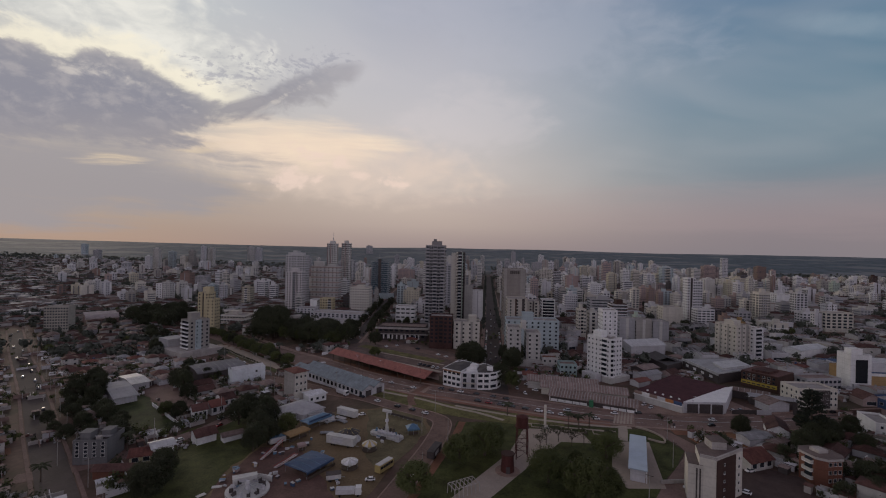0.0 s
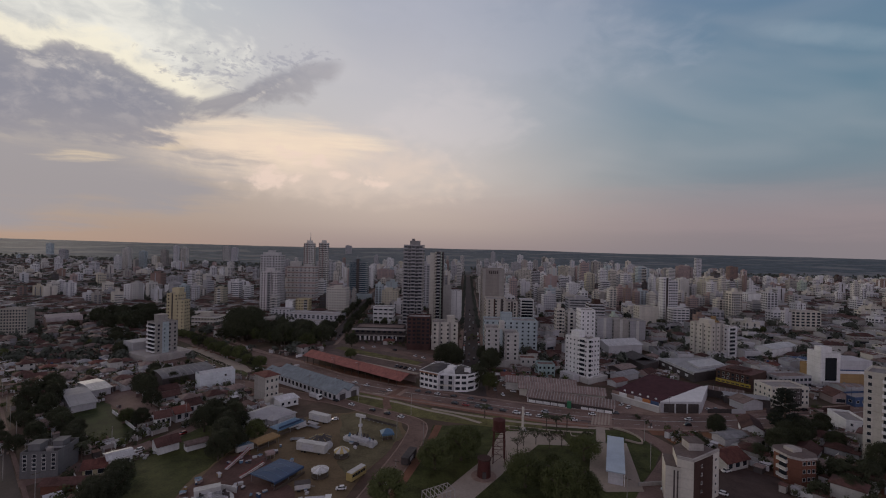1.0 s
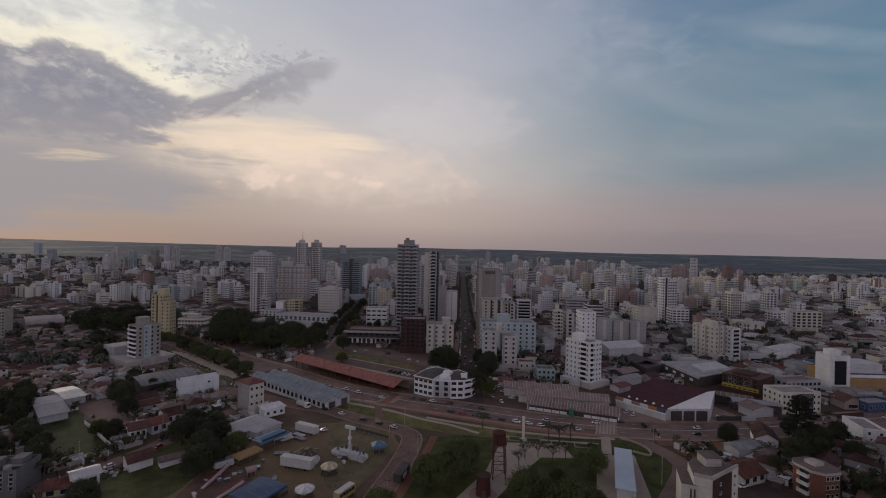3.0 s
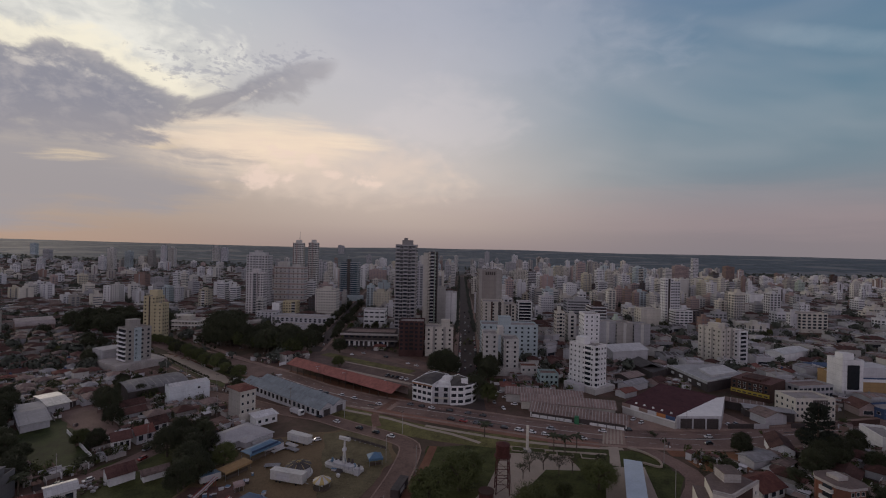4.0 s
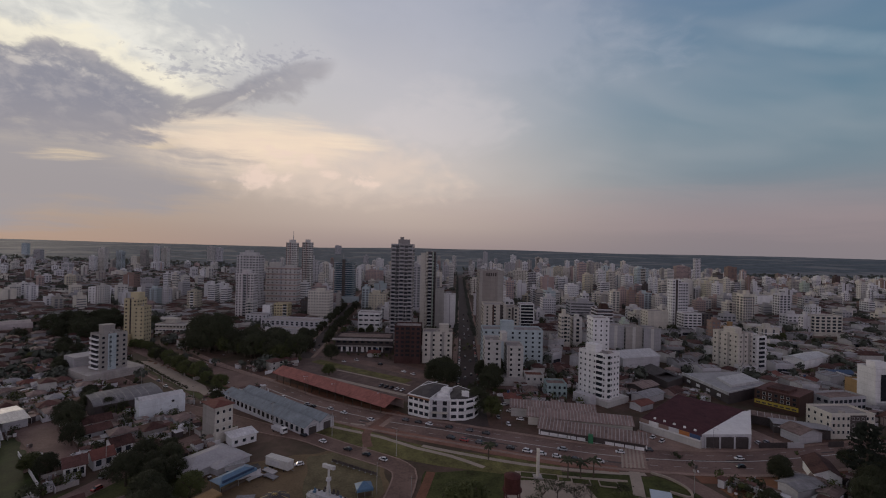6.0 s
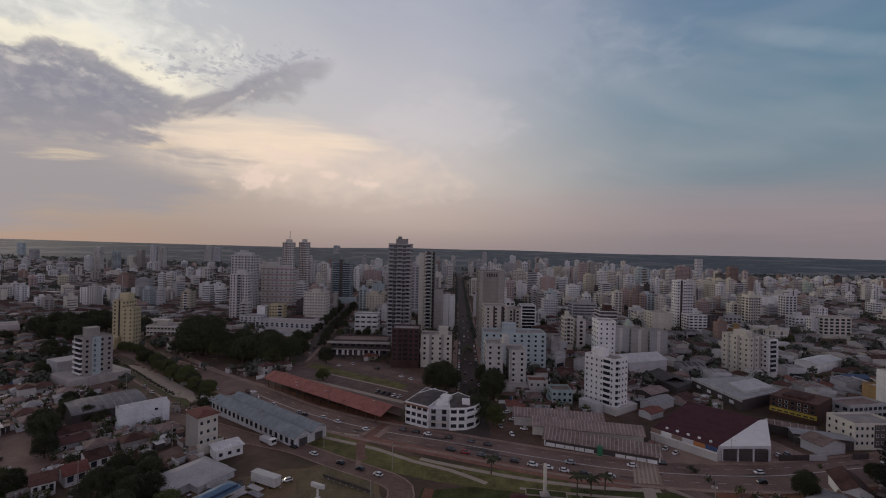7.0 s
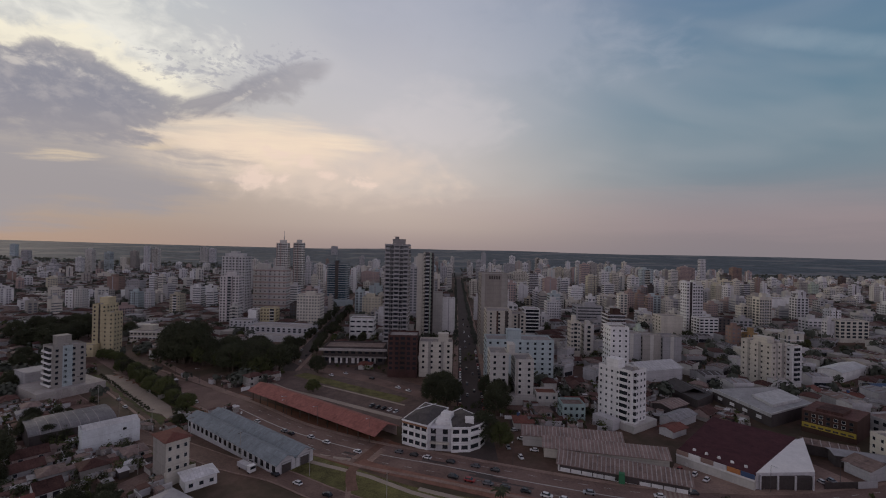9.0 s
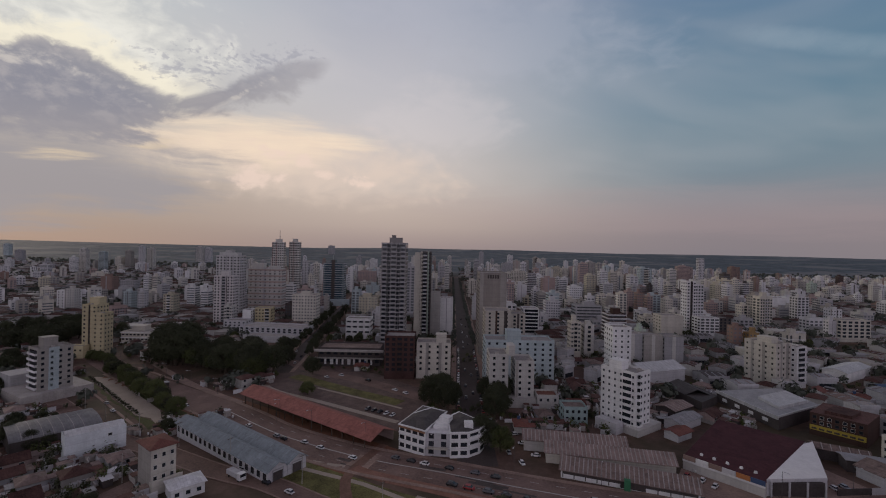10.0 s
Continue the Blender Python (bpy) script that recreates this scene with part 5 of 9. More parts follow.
shed("low rear hall with a grey sheet roof", (30, 249), (66, 243.5), 9, 4.2, 2.0, FIBRO, BEIGE, "hall", "hall")
# flat dark sheet on the closed wall, in place of shade under the eave
part("recess", Build().box(0.5, 39.7, -0.06, -0.005, 0.2, 2.6), [DARK], gr, "dark open front under the eave")
for k in range(11):
    if k not in (5, 6):
        part("panel", Build().box(0.8 + 3.52 * k, 4.0 + 3.52 * k, -0.14, -0.07, 0.1, 1.35), [WHITE], gr, "low white front panel")
part("gate_house", Build().box(19.2, 21.0, -1.6, -0.05, -0.3, 3.4), [mat("green_paint", (0.05, 0.17, 0.09))], gr, "dark green entrance porch")
vault("open workshop with an arched grey metal roof", (-153.8, 243.1), (-136.5, 263.0), 21, 5.4, 1.9, mat("dull_zinc_sheet", (0.185, 0.182, 0.185), rough=0.75, spread=0.3, sheet=1.0), DARK, "workshop", "workshop")
PALESHEET = mat("dull_pale_sheet", (0.27, 0.27, 0.28), spread=0.25)
shed("grey shed with a dull metal roof", (-174, 208.5), (-167.8, 215.6), 32, 3.2, 0.9, PALESHEET, PALE, "shed", "shed")
shed("pale shed beside the vacant lot", (-182.4, 231), (-177.8, 237.5), 22, 3.6, 0.9, WHITEROOF, PALE, "shed", "shed")
BLEACHED = mat("bleached_sheet", (0.37, 0.36, 0.36), spread=0.25)
lh = tagged(new("hall"), "broad low hall with pale hipped sheet roofs", "hall")
lh.matrix_basis = pose(-90.5, 193.5, gz(-86), 0, 0, -30)
part("wall", Build().box(0, 12, 0, 19, -1.5, 3.0), [PALE], lh)
part("roof", Build().hip(0, 12, 0, 19, 3.0, 2.0), [BLEACHED], lh)
part("wing", Build().box(12.01, 16, 7, 19, -1.5, 2.8), [PALE], lh)
part("wing_roof", Build().hip(11.2, 16, 7, 19, 2.8, 1.0), [BLEACHED], lh)
for k in range(5):
    put("window", window_mesh(1.5, 1.1, FRAME, GLASS), pose(1.4 + 2.3 * k, 0, 1.0), lh)
hh = tagged(new("house"), "white house with a bright hipped tin roof", "house")
hh.matrix_basis = pose(-78.5, 212.5, gz(-75), 0, 0, 42)
part("wall", Build().box(0, 9, 0, 7, -1.5, 3.6), [WHITE], hh)
part("roof", Build().hip(0, 9, 0, 7, 3.6, 1.5, 0.6), [mat("bright_tin", (0.62, 0.62, 0.62), spread=0.2, sheet=0.9)], hh)
for k in range(3):
    put("window", window_mesh(1.3, 1.2, FRAME, GLASS), pose(1.6 + 2.9 * k, 0, 1.1), hh)
# white box and the plastered house with windows
ww_ = block("plain white rendered warehouse with a low pitched roof", -131.5, 239.5, 18, 7.5, 8.4, 47, mat("cool_white_paint", (0.60, 0.63, 0.65), streak=0.12), 2, 3, 2, "l", 1.2, 1.0, 5.5, category="warehouse", name="warehouse", roof=WHITEROOF, blank="l")
part("roof", Build().gable(0.3, 17.7, 0.3, 7.2, 8.2, 1.1, 0.1, 0.12), [WHITEROOF], ww_)
put("window", window_mesh(1.3, 1.0, FRAME, GLASS), pose(13.0, 0, 5.6), ww_)
b3 = block("narrow cream building with a tiled roof", -87.6, 217.6, 7, 10, 13.2, 52, CREAM, 4, 3, 3, "fl", 1.1, 1.2, 2.6, category="house", name="town_house", blank="l")
part("roof", Build().hip(0, 7, 0, 10, 13.2, 1.4, 0.7), [TILE], b3)
part("terrace", Build().box(-0.4, 8.2, -2.0, -0.02, -1, 3.6).box(-0.4, 8.2, -2.0, -1.8, 3.6, 4.3), [CREAM], b3)
part("side_wall", Build().box(-0.12, -0.01, 0.1, 9.9, 0, 13.0), [TAN], b3, "bare grey-brown side wall")

# maroon supermarket hall
def prism_thing(name, label, category, poly, h, wall, roof, z=None):
    x, y = poly[0]
    b = Build().prism([(a - x, c - y) for a, c in poly], -1, h, 0, 1)
    return tagged(put(name, b.mesh(name, [wall, roof]), pose(x, y, gz(x) if z is None else z)), label, category)


mk = prism_thing("market_hall", "large market hall with a maroon flat roof", "market hall", [(98, 219), (136, 251), (116, 272), (82.5, 237)], 4.4, BEIGE, MAROONROOF)
part("parapet", Build().prism([(0, 0), (-15.5, 18), (-15.8, 17.7), (-0.3, -0.3)], 2.9, 3.5), [WHITE], mk, "white band along the market front")
for k, m_ in enumerate((BLUE, mat("orange_sign", (0.36, 0.15, 0.06), spread=0.3), PALE, DULLRED, WHITE, DULLRED)):
    a, e = k / 6, (k + 0.96) / 6
    part("sign_board", Build().prism([(-15.5 * a - 0.02, 18 * a - 0.02), (-15.5 * e - 0.02, 18 * e - 0.02), (-15.5 * e - 0.3, 18 * e - 0.3), (-15.5 * a - 0.3, 18 * a - 0.3)], 3.52, 5.0), [m_], mk)
for k in range(5):
    part("roof_vent", Build().tube(-3.0 - 2.6 * k + 4.5, 6.5 + 3.0 * k, 4.38, 5.0, 0.55, 0.45, 10), [WHITE], mk, "white round roof vent")
gb = prism_thing("market_entrance", "white angular entrance canopy of the market", "shop front", [(99, 220), (119, 221.5), (137, 249), (132, 247)], 5.2, PALE, mat("bright_canopy_sheet", (0.64, 0.63, 0.62), spread=0.15))
# solid dark panel for the entrance, the shade inside put into its colour
part("opening", Build().box(1.2, 18.2, -0.1, 1.2, 0.2, 4.2), [DARK], gb)
for k in range(4):
    part("post", Build().box(1.0 + 5.6 * k, 1.5 + 5.6 * k, -0.5, -0.15, -0.5, 4.6), [PALE], gb)
PALEROOF = mat("pale_felt_roof", (0.31, 0.31, 0.31), spread=0.3)
fh = prism_thing("flat_hall", "long flat hall with white sheet roof", "hall", [(138, 309), (142, 272.5), (174, 289), (175, 316)], 5.4, DARK, PALEROOF)
part("fascia", Build().prism([(-0.4, 0), (3.6, -36.5), (4.0, -36.4), (0.0, 0.1)], 4.4, 6.0), [WHITEROOF], fh, "pale fascia along the roof edge")
part("roof_step", Build().prism([(12, -26), (33, -16), (34, -1), (13, -11)], 5.4, 6.6), [WHITEROOF], fh, "bright raised strip of roof")
part("roof_edge", Build().prism([(4.0, -36.4), (36, -20), (36, -19.4), (4.0, -35.8)], 5.41, 6.1), [WHITEROOF], fh)
for k in range(4):
    part("sign_board", Build().prism([(0.0 + 0.9 * k, -4.6 - 8.0 * k), (0.28 + 0.9 * k, -7.4 - 8.0 * k), (0.5 + 0.9 * k, -7.4 - 8.0 * k), (0.2 + 0.9 * k, -4.5 - 8.0 * k)], 1.8, 3.2), [WHITE], fh, "white sign board")
dk = prism_thing("dark_hall", "open hall with dark sheet roofs", "hall", [(118, 322), (122, 294), (136, 305), (132, 330)], 4.2, DARK, DARKMETAL)
part("roof", Build().gable(2.5, 14.5, -16, 2, 4.3, 2.4, 0.6, 0.15, 0, "y"), [DARKMETAL], dk)
shed("low workshop with a pale bent sheet roof", (98, 268), (112, 277.5), 7, 3.6, 1.2, METAL, PALE, "workshop", "workshop")
shed("long low yard roof of brown sheets", (104, 284), (116, 292), 9, 3.4, 1.2, FIBRO, DARK, "shed", "shed")
shed("small yard shed with a rusty roof", (92, 258), (100, 263), 6, 3.0, 0.9, TILE, PALE, "shed", "shed", ribs=False)
ys = prism_thing("corner_shop", "brown three-storey shop with a long yellow sign", "shop", [(153, 270), (164, 256), (180, 267.5), (169, 282)], 9.2, BROWN, OLDTILE)
ANGY = math.degrees(math.atan2(-14, 11))
part("sign", Build().box(0.1, 17.6, -0.25, -0.05, 2.2, 4.2), [mat("sign_yellow", (0.40, 0.31, 0.06), spread=0.3)], ys, "yellow sign board", m=pose(0, 0, 0, 0, 0, ANGY))
for k in range(7):
    part("sign_letter_bar", Build().box(0.8 + 2.4 * k, 2.5 + 2.4 * k, -0.3, -0.26, 2.6, 3.3), [DARK], ys, m=pose(0, 0, 0, 0, 0, ANGY))
for k in range(2):
    for q in range(7):
        put("window", window_mesh(1.3, 1.2, FRAME if q % 3 else DARKFRAME, GLASS), pose(0, 0, 0, 0, 0, ANGY) @ pose(1.6 + 2.4 * q, 0, 4.9 + 2.1 * k), ys)
part("roof_ridge", Build().prism([(4.5, -2), (10, -8.5), (19, -2.5), (13.5, 4)], 9.2, 10.4), [OLDTILE], ys)
block("grey weathered two-storey workshop building", 183, 262, 22, 10, 7.6, 12, GREY, 3, 8, 3, "fl", 1.8, 1.4, 1.0, category="workshop", name="workshop", roof=FIBRO)
shed("long low shed with a grey roof", (136, 247.5), (149.5, 239.5), 5.5, 4.0, 1.0, FIBRO, DARK, "shed", "shed")
shed("grey warehouse with rounded roof by the road", (141, 226), (152, 228.5), 8, 3.8, 1.8, FIBRO, PALE, "shed", "shed", along="y")
shed("dark open hall with a white gable", (114, 336), (142, 346), 18, 7, 3, WHITEROOF, PALE, "hall", "hall", along="x")

# white rounded corner building
cw = tagged(new("corner_building"), "white three-storey corner building with dark hipped roofs", "office building")
cw.matrix_basis = pose(0, 0, 0)
CH = 8.9
WINGS = [[(-16.2, 248.5), (-6.5, 242.5), (1.4, 262), (-8.3, 268)], [(2.5, 241.4), (9, 242), (13.2, 245.2), (15.4, 249.6), (14, 253), (6.5, 262), (1.8, 256)]]


def shrunk(poly, k):
    cx, cy = sum(p[0] for p in poly) / len(poly), sum(p[1] for p in poly) / len(poly)
    return [(cx + (x - cx) * k, cy + (y - cy) * k) for x, y in poly]


def hip_poly(poly, z, rise):
    """A low dark roof rising to the middle of a polygon."""
    n = len(poly)
    top = shrunk(poly, 0.35)
    b = Build().add([(x, y, z) for x, y in poly] + [(x, y, z + rise) for x, y in top], [(i, (i + 1) % n, n + (i + 1) % n, n + i) for i in range(n)] + [tuple(range(n, 2 * n))])
    return b


for wing in WINGS:
    part("wall", Build().prism(wing, -0.5, CH - 0.3), [WHITE], cw)
    part("eave", Build().prism(shrunk(wing, 1.05), CH - 0.29, CH), [WHITE], cw)
    part("roof", hip_poly(shrunk(wing, 0.97), CH + 0.01, 1.3), [DARKMETAL], cw, "dark sheet hipped roof")
    for k in (1, 2):
        part("floor_band", Build().prism(shrunk(wing, 1.025), 2.9 * k, 2.9 * k + 0.35), [WHITE], cw)
part("entrance_block", Build().prism([(-6.4, 243.3), (2.4, 242.4), (2.0, 257), (0.8, 259.5)], -0.5, CH - 1.0, 0, 1), [PALE, WHITE], cw)
part("stair_tower", Build().prism([(-1.6, 251), (2.2, 249.2), (3.6, 252.6), (-0.2, 254.4)], CH - 1.0, CH + 1.9), [WHITE], cw)
part("roof_house", Build().box(7.6, 10.8, 244.4, 247.4, CH, CH + 2.2), [WHITE], cw)
for wing, first, last, per in ((WINGS[0], 0, 1, 4), (WINGS[1], 1, 4, 1), (WINGS[1], 0, 1, 2)):
    for (xa, ya), (xb, yb) in zip(wing[first:last], wing[first + 1:last + 1]):
        length = math.hypot(xb - xa, yb - ya)
        for k in range(3):
            for i in range(per):
                u = (i + 0.5) / per
                put("window", window_mesh(length / per * 0.72, 1.35, DARKFRAME, GLASS), pose(xa + (xb - xa) * u, ya + (yb - ya) * u, 0.9 + 2.9 * k, 0, 0, math.degrees(math.atan2(yb - ya, xb - xa))), cw)
for k in range(3):
    for u in (0.25, 0.75):
        put("window", window_mesh(1.9, 1.7, DARKFRAME, GLASS), pose(-6.4 + 8.8 * u, 243.3 - 0.9 * u, 0.6 + 2.7 * k, 0, 0, -5.8), cw)

part("orange_band", Build().prism([(-16.4, 248.2), (-6.6, 242.15), (-6.5, 242.3), (-16.3, 248.4)], CH - 1.1, CH - 0.35), [mat("terracotta_paint", (0.24, 0.13, 0.08))], cw, "terracotta painted band under the eave")
for k in (1, 2):
    part("balcony", Build().prism([(8.6, 241.0), (13.8, 244.7), (16.2, 249.7), (15.5, 249.8), (13.0, 245.4), (8.8, 242.1)], 2.9 * k + 0.36, 2.9 * k + 1.25), [WHITE], cw, "white rounded balcony front")
part("porch", Build().prism([(-5.6, 241.8), (1.6, 241.0), (1.7, 242.3), (-5.5, 243.1)], 2.6, 3.1), [CREAM], cw)
part("terrace", Build().prism([(-3.6, 246.5), (1.8, 246.0), (1.6, 250.5), (-2.4, 251.5)], CH - 0.99, CH + 0.3), [WHITE], cw)
part("ridge_cap", Build().beam((-11.0, 256, CH + 1.38), (-3.6, 263, CH + 1.38), 0.18), [WHITE], cw)

# foreground towers of the east side
nt = tagged(new("apartment_building"), "white apartment tower with a dark brown side", "apartment building")
nt.matrix_basis = pose(0, 0, 0)
P0, P1, P2, P3, P4 = (68.6, 141.2), (72.4, 139.0), (84.4, 147.2), (79.5, 156), (71.5, 150)
part("wall", Build().prism([P0, P1, P2, P3, P4], -0.5, 13.6, 0, 1), [CREAM, BROWNFELT], nt)
part("parapet", Build().prism([P0, P1, P2, (83.9, 147.5), (72.4, 139.6), (68.9, 141.6)], 13.6, 14.4), [CONCRETE], nt)
part("side_wing", Build().prism([(65.6, 141.9), (69.4, 140.4), (71.4, 149.1), (68.4, 150.2)], -0.5, 11.2, 0, 1), [CREAM, BROWNFELT], nt)
part("roof_house", Build().box(75, 79.5, 147, 151.5, 13.5, 16.0), [CONCRETE], nt)
part("roof_slab", Build().box(74.7, 79.8, 146.7, 151.8, 16.0, 16.2), [BROWNFELT], nt)
part("water_tank", Build().tube(79.5, 153.2, 13.6, 15.2, 0.9, 0.9, 12), [PALE], nt)
ANG = math.degrees(math.atan2(P2[1] - P1[1], P2[0] - P1[0]))
part("brown_side", Build().box(0.05, 10.6, -0.1, -0.01, 0, 13.5), [BROWN], nt, "dark brown painted side wall", m=pose(*P1, 0, 0, 0, ANG))
for k in range(5):
    put("window", window_mesh(0.9, 0.9, FRAME, GLASS), pose(*P1, 0, 0, 0, ANG) @ pose(12.5, 0, 1.2 + 2.5 * k), nt)
    put("window", window_mesh(0.8, 0.8, FRAME, GLASS), pose(*P1, 0, 0, 0, ANG) @ pose(4.2, -0.1, 1.2 + 2.5 * k), nt)
for u in (0.58, 0.8):
    part("slot_window", Build().box(-0.22, 0.22, -0.05, -0.004, 1, 10.2), [DARK], nt, m=pose(65.6 + 3.8 * u, 141.9 - 1.5 * u, 0, 0, 0, -21.5))
bk = tagged(new("apartment_building"), "orange brick apartment block with canted corners", "apartment building")
bk.matrix_basis = pose(113, 154, 0, 0, 0, 12)
octo = [(2, 0), (7.5, 0), (9.6, 2.2), (9.6, 8), (7.5, 10.2), (2, 10.2), (-0.2, 8), (-0.2, 2.2)]
part("wall", Build().prism(octo, -0.5, 8.4, 0, 1), [BRICK, BROWNFELT], bk)
part("parapet", Build().prism([(4.7 + (x - 4.7) * 1.06, 5.1 + (y - 5.1) * 1.06) for x, y in octo], 8.4, 9.2, 0, 1), [CONCRETE, BROWNFELT], bk)
part("roof_house", Build().box(3, 6.5, 4, 7.5, 9.2, 10.2), [CONCRETE], bk)
for k in range(3):
    for i in range(3):
        put("window", window_mesh(1.2, 1.2, FRAME, GLASS), pose(2.9 + 1.8 * i, 0, 1.6 + 2.6 * k), bk)
    put("balcony", balcony_mesh(3.4, 2.7, 1.0, WHITE, BEIGE), pose(-0.2, 4.6, 1.4 + 2.6 * k, 0, 0, -90), bk)
    put("window", window_mesh(1.4, 1.4, FRAME, GLASS), pose(8.55, 1.1, 1.6 + 2.6 * k, 0, 0, 46), bk)
block("tall cream tower at the street corner", 160, 160, 14, 16, 34, 40, CREAM, 13, 4, 5, "fl", 1.2, 1.2, 3, balconies=[("l", 5, 10)], bands=WHITE)
ga = block("dull grey apartment block with window columns", -138.5, 148, 11, 11, 8.6, 12, mat("dull_grey_paint", (0.15, 0.148, 0.15), streak=0.2), 5, 4, 4, "fl", 1.2, 1.0, 2.5, roof=DARKMETAL, pent=[(1, 4.5, 2, 6, 1.6), (6.5, 9.5, 5, 9, 1.2)])
part("roof_ridge", Build().box(0.5, 10.5, 4.6, 5.0, 7.7, 8.3), [GREY], ga)
shed("white two-storey house with a pale sheet roof", (-112, 152), (-107.5, 156.8), 6.5, 4.4, 0.9, WHITEROOF, WHITE, "house", "house", doors=2, ribs=False)
shed("low house with a red tiled roof and yellow wall", (-118, 148.5), (-112, 151.5), 6.5, 3.0, 1.5, TILE, YELLOW, "house", "house", doors=2, ribs=False)
shed("long red-roofed porch building", (-123, 139), (-108, 142), 4.5, 2.6, 0.9, OLDTILE, BRICK, "house", "house", ribs=False)
shed("small house with a white gable and a brown roof", (-104, 165), (-99.5, 170.3), 7, 3.2, 1.7, OLDTILE, WHITE, "house", "house", ribs=False)
shed("whitewashed low outbuilding beside the fairground", (-95, 167.5), (-90, 172.5), 4, 2.4, 0.8, FIBRO, WHITE, "outbuilding", "outbuilding", ribs=False)
shed("white two-storey house with a dark tiled roof", (-121, 189), (-117, 192.7), 6.5, 4.6, 1.8, OLDTILE, WHITE, "house", "house", doors=3, ribs=False)
shed("house with a deep dark red roof", (-117, 196), (-113.5, 200.4), 6.5, 4.0, 1.9, TILE, PALE, "house", "house", doors=2, ribs=False)
shed("house with an old brown tiled roof beside the street", (-117.5, 206), (-114, 210.6), 8.5, 3.8, 1.8, OLDTILE, WHITE, "house", "house", doors=2, ribs=False)
shed("white two-storey house beside the long street", (-146, 122.5), (-152.5, 128), 9, 4.8, 1.2, OLDTILE, WHITE, "house", "house", doors=3, ribs=False)
shed("low house with a brown roof beside the long street", (-157, 131.5), (-164, 137.5), 9, 3.2, 1.6, OLDTILE, PALE, "house", "house", doors=2, ribs=False)
shed("white gabled house beside the dark pine", (127, 190.5), (132.5, 202.5), 7, 4.2, 1.9, OLDTILE, WHITE, "house", "house", ribs=False)
shed("house with a wide red clay-tiled roof", (96, 162.5), (106, 167), 9, 3.4, 2.2, TILE, BEIGE, "house", "house", doors=3, ribs=False)
shed("open shed with a pale blue sheet roof", (108, 184), (119, 188), 6, 3.0, 0.8, METAL, PALE, "shed", "shed")
hd = block("ochre supermarket hall with blue and white roof bands", 219, 271, 34, 24, 9.5, 0, OCHRE, 2, 6, 3, "l", 1, 1, 4, category="supermarket", name="supermarket", roof=WHITEROOF, blank="l")
part("roof_band", Build().box(-0.4, 34.4, -0.5, -0.02, 8.2, 9.8), [WHITE], hd)
part("roof_band", Build().box(-0.4, 34.4, -0.45, -0.03, 9.85, 10.5), [BLUE], hd, "blue painted edge")
part("upper_hall", Build().box(9, 30, 8, 22, 8.6, 14), [PALE], hd, "pale upper hall with a blue edge")
block("low blue painted shop", 203, 237, 17, 9, 4.8, 12, BLUE, 2, 5, 2, "fl", 1.6, 1.2, 1.0, category="shop", name="shop")
gs = shed("small shop with a red gable front", (195.6, 241.5), (203.6, 241), 9, 4, 2.6, OLDTILE, PINK, "shop", "shop", along="y", ribs=False)
put("window", window_mesh(4.5, 1.8, FRAME, GLASS), pose(4, 0, 0.8), gs)
block("long white rendered house by the east road", 176, 199, 15, 8, 6, 75, WHITE, 2, 3, 2, "fl", 1.1, 1.1, 3, category="house", name="house")
shed("white low hall with a bright roof", (237, 346), (268, 364), 12, 6, 1.6, WHITEROOF, WHITE, "hall", "hall")
shed("dark blue sheet-roofed workshop", (236, 322), (250, 322), 10, 4, 1.2, BLUETARP, DARK, "workshop", "workshop")
vault("brick storage hall with two arched pale roofs", (-393, 432), (-374, 452), 36, 6, 4.2, mat("pale_rusty_sheet", (0.31, 0.275, 0.265), spread=0.3), DULLRED, bays=2)
block("yellowish apartment block with rows of small windows", -394, 388, 19, 13, 25, 20, mat("dull_ivory_paint", (0.33, 0.31, 0.27), streak=0.15), 9, 9, 5, "fl", 1.2, 1.3, 3)
block("small blue-green corner house", 52, 275, 10, 9, 7.5, 0, mat("sea_green_paint", (0.27, 0.345, 0.34), streak=0.12), 3, 4, 3, "fl", 1.1, 1.2, 1.2, category="house", name="house", roof=FIBRO)
block("low building with a brown roof band", 44, 292, 10, 9, 7, 0, BEIGE, 2, 3, 2, "fl", 1.1, 1.2, 3, category="house", name="house", roof=BRICK)
part("wing", Build().box(-7, -2.2, 4, 14, -0.5, 4.5), [PALE], whm)


# ---- what is already taken, so that houses and trees keep clear ----
TAKEN = set()
CELL = 3.0


def take(x, y):
    TAKEN.add((round(x / CELL), round(y / CELL)))


def take_line(points, width):
    for p, q in zip(chain(points, 3.0), chain(points, 3.0)[1:]):
        n = Vector((-(q - p).y, (q - p).x)).normalized()
        for k in range(-int(width / 4) - 1, int(width / 4) + 2):
            take(p.x + n.x * k * 2, p.y + n.y * k * 2)


def take_poly(poly):
    xs, ys = [p[0] for p in poly], [p[1] for p in poly]
    x = min(xs)
    while x <= max(xs):
        y = min(ys)
        while y <= max(ys):
            inside = False
            for (x1, y1), (x2, y2) in zip(poly, poly[1:] + poly[:1]):
                if (y1 > y) != (y2 > y) and x < (x2 - x1) * (y - y1) / (y2 - y1) + x1:
                    inside = not inside
            if inside:
                take(x, y)
            y += 2
        x += 2


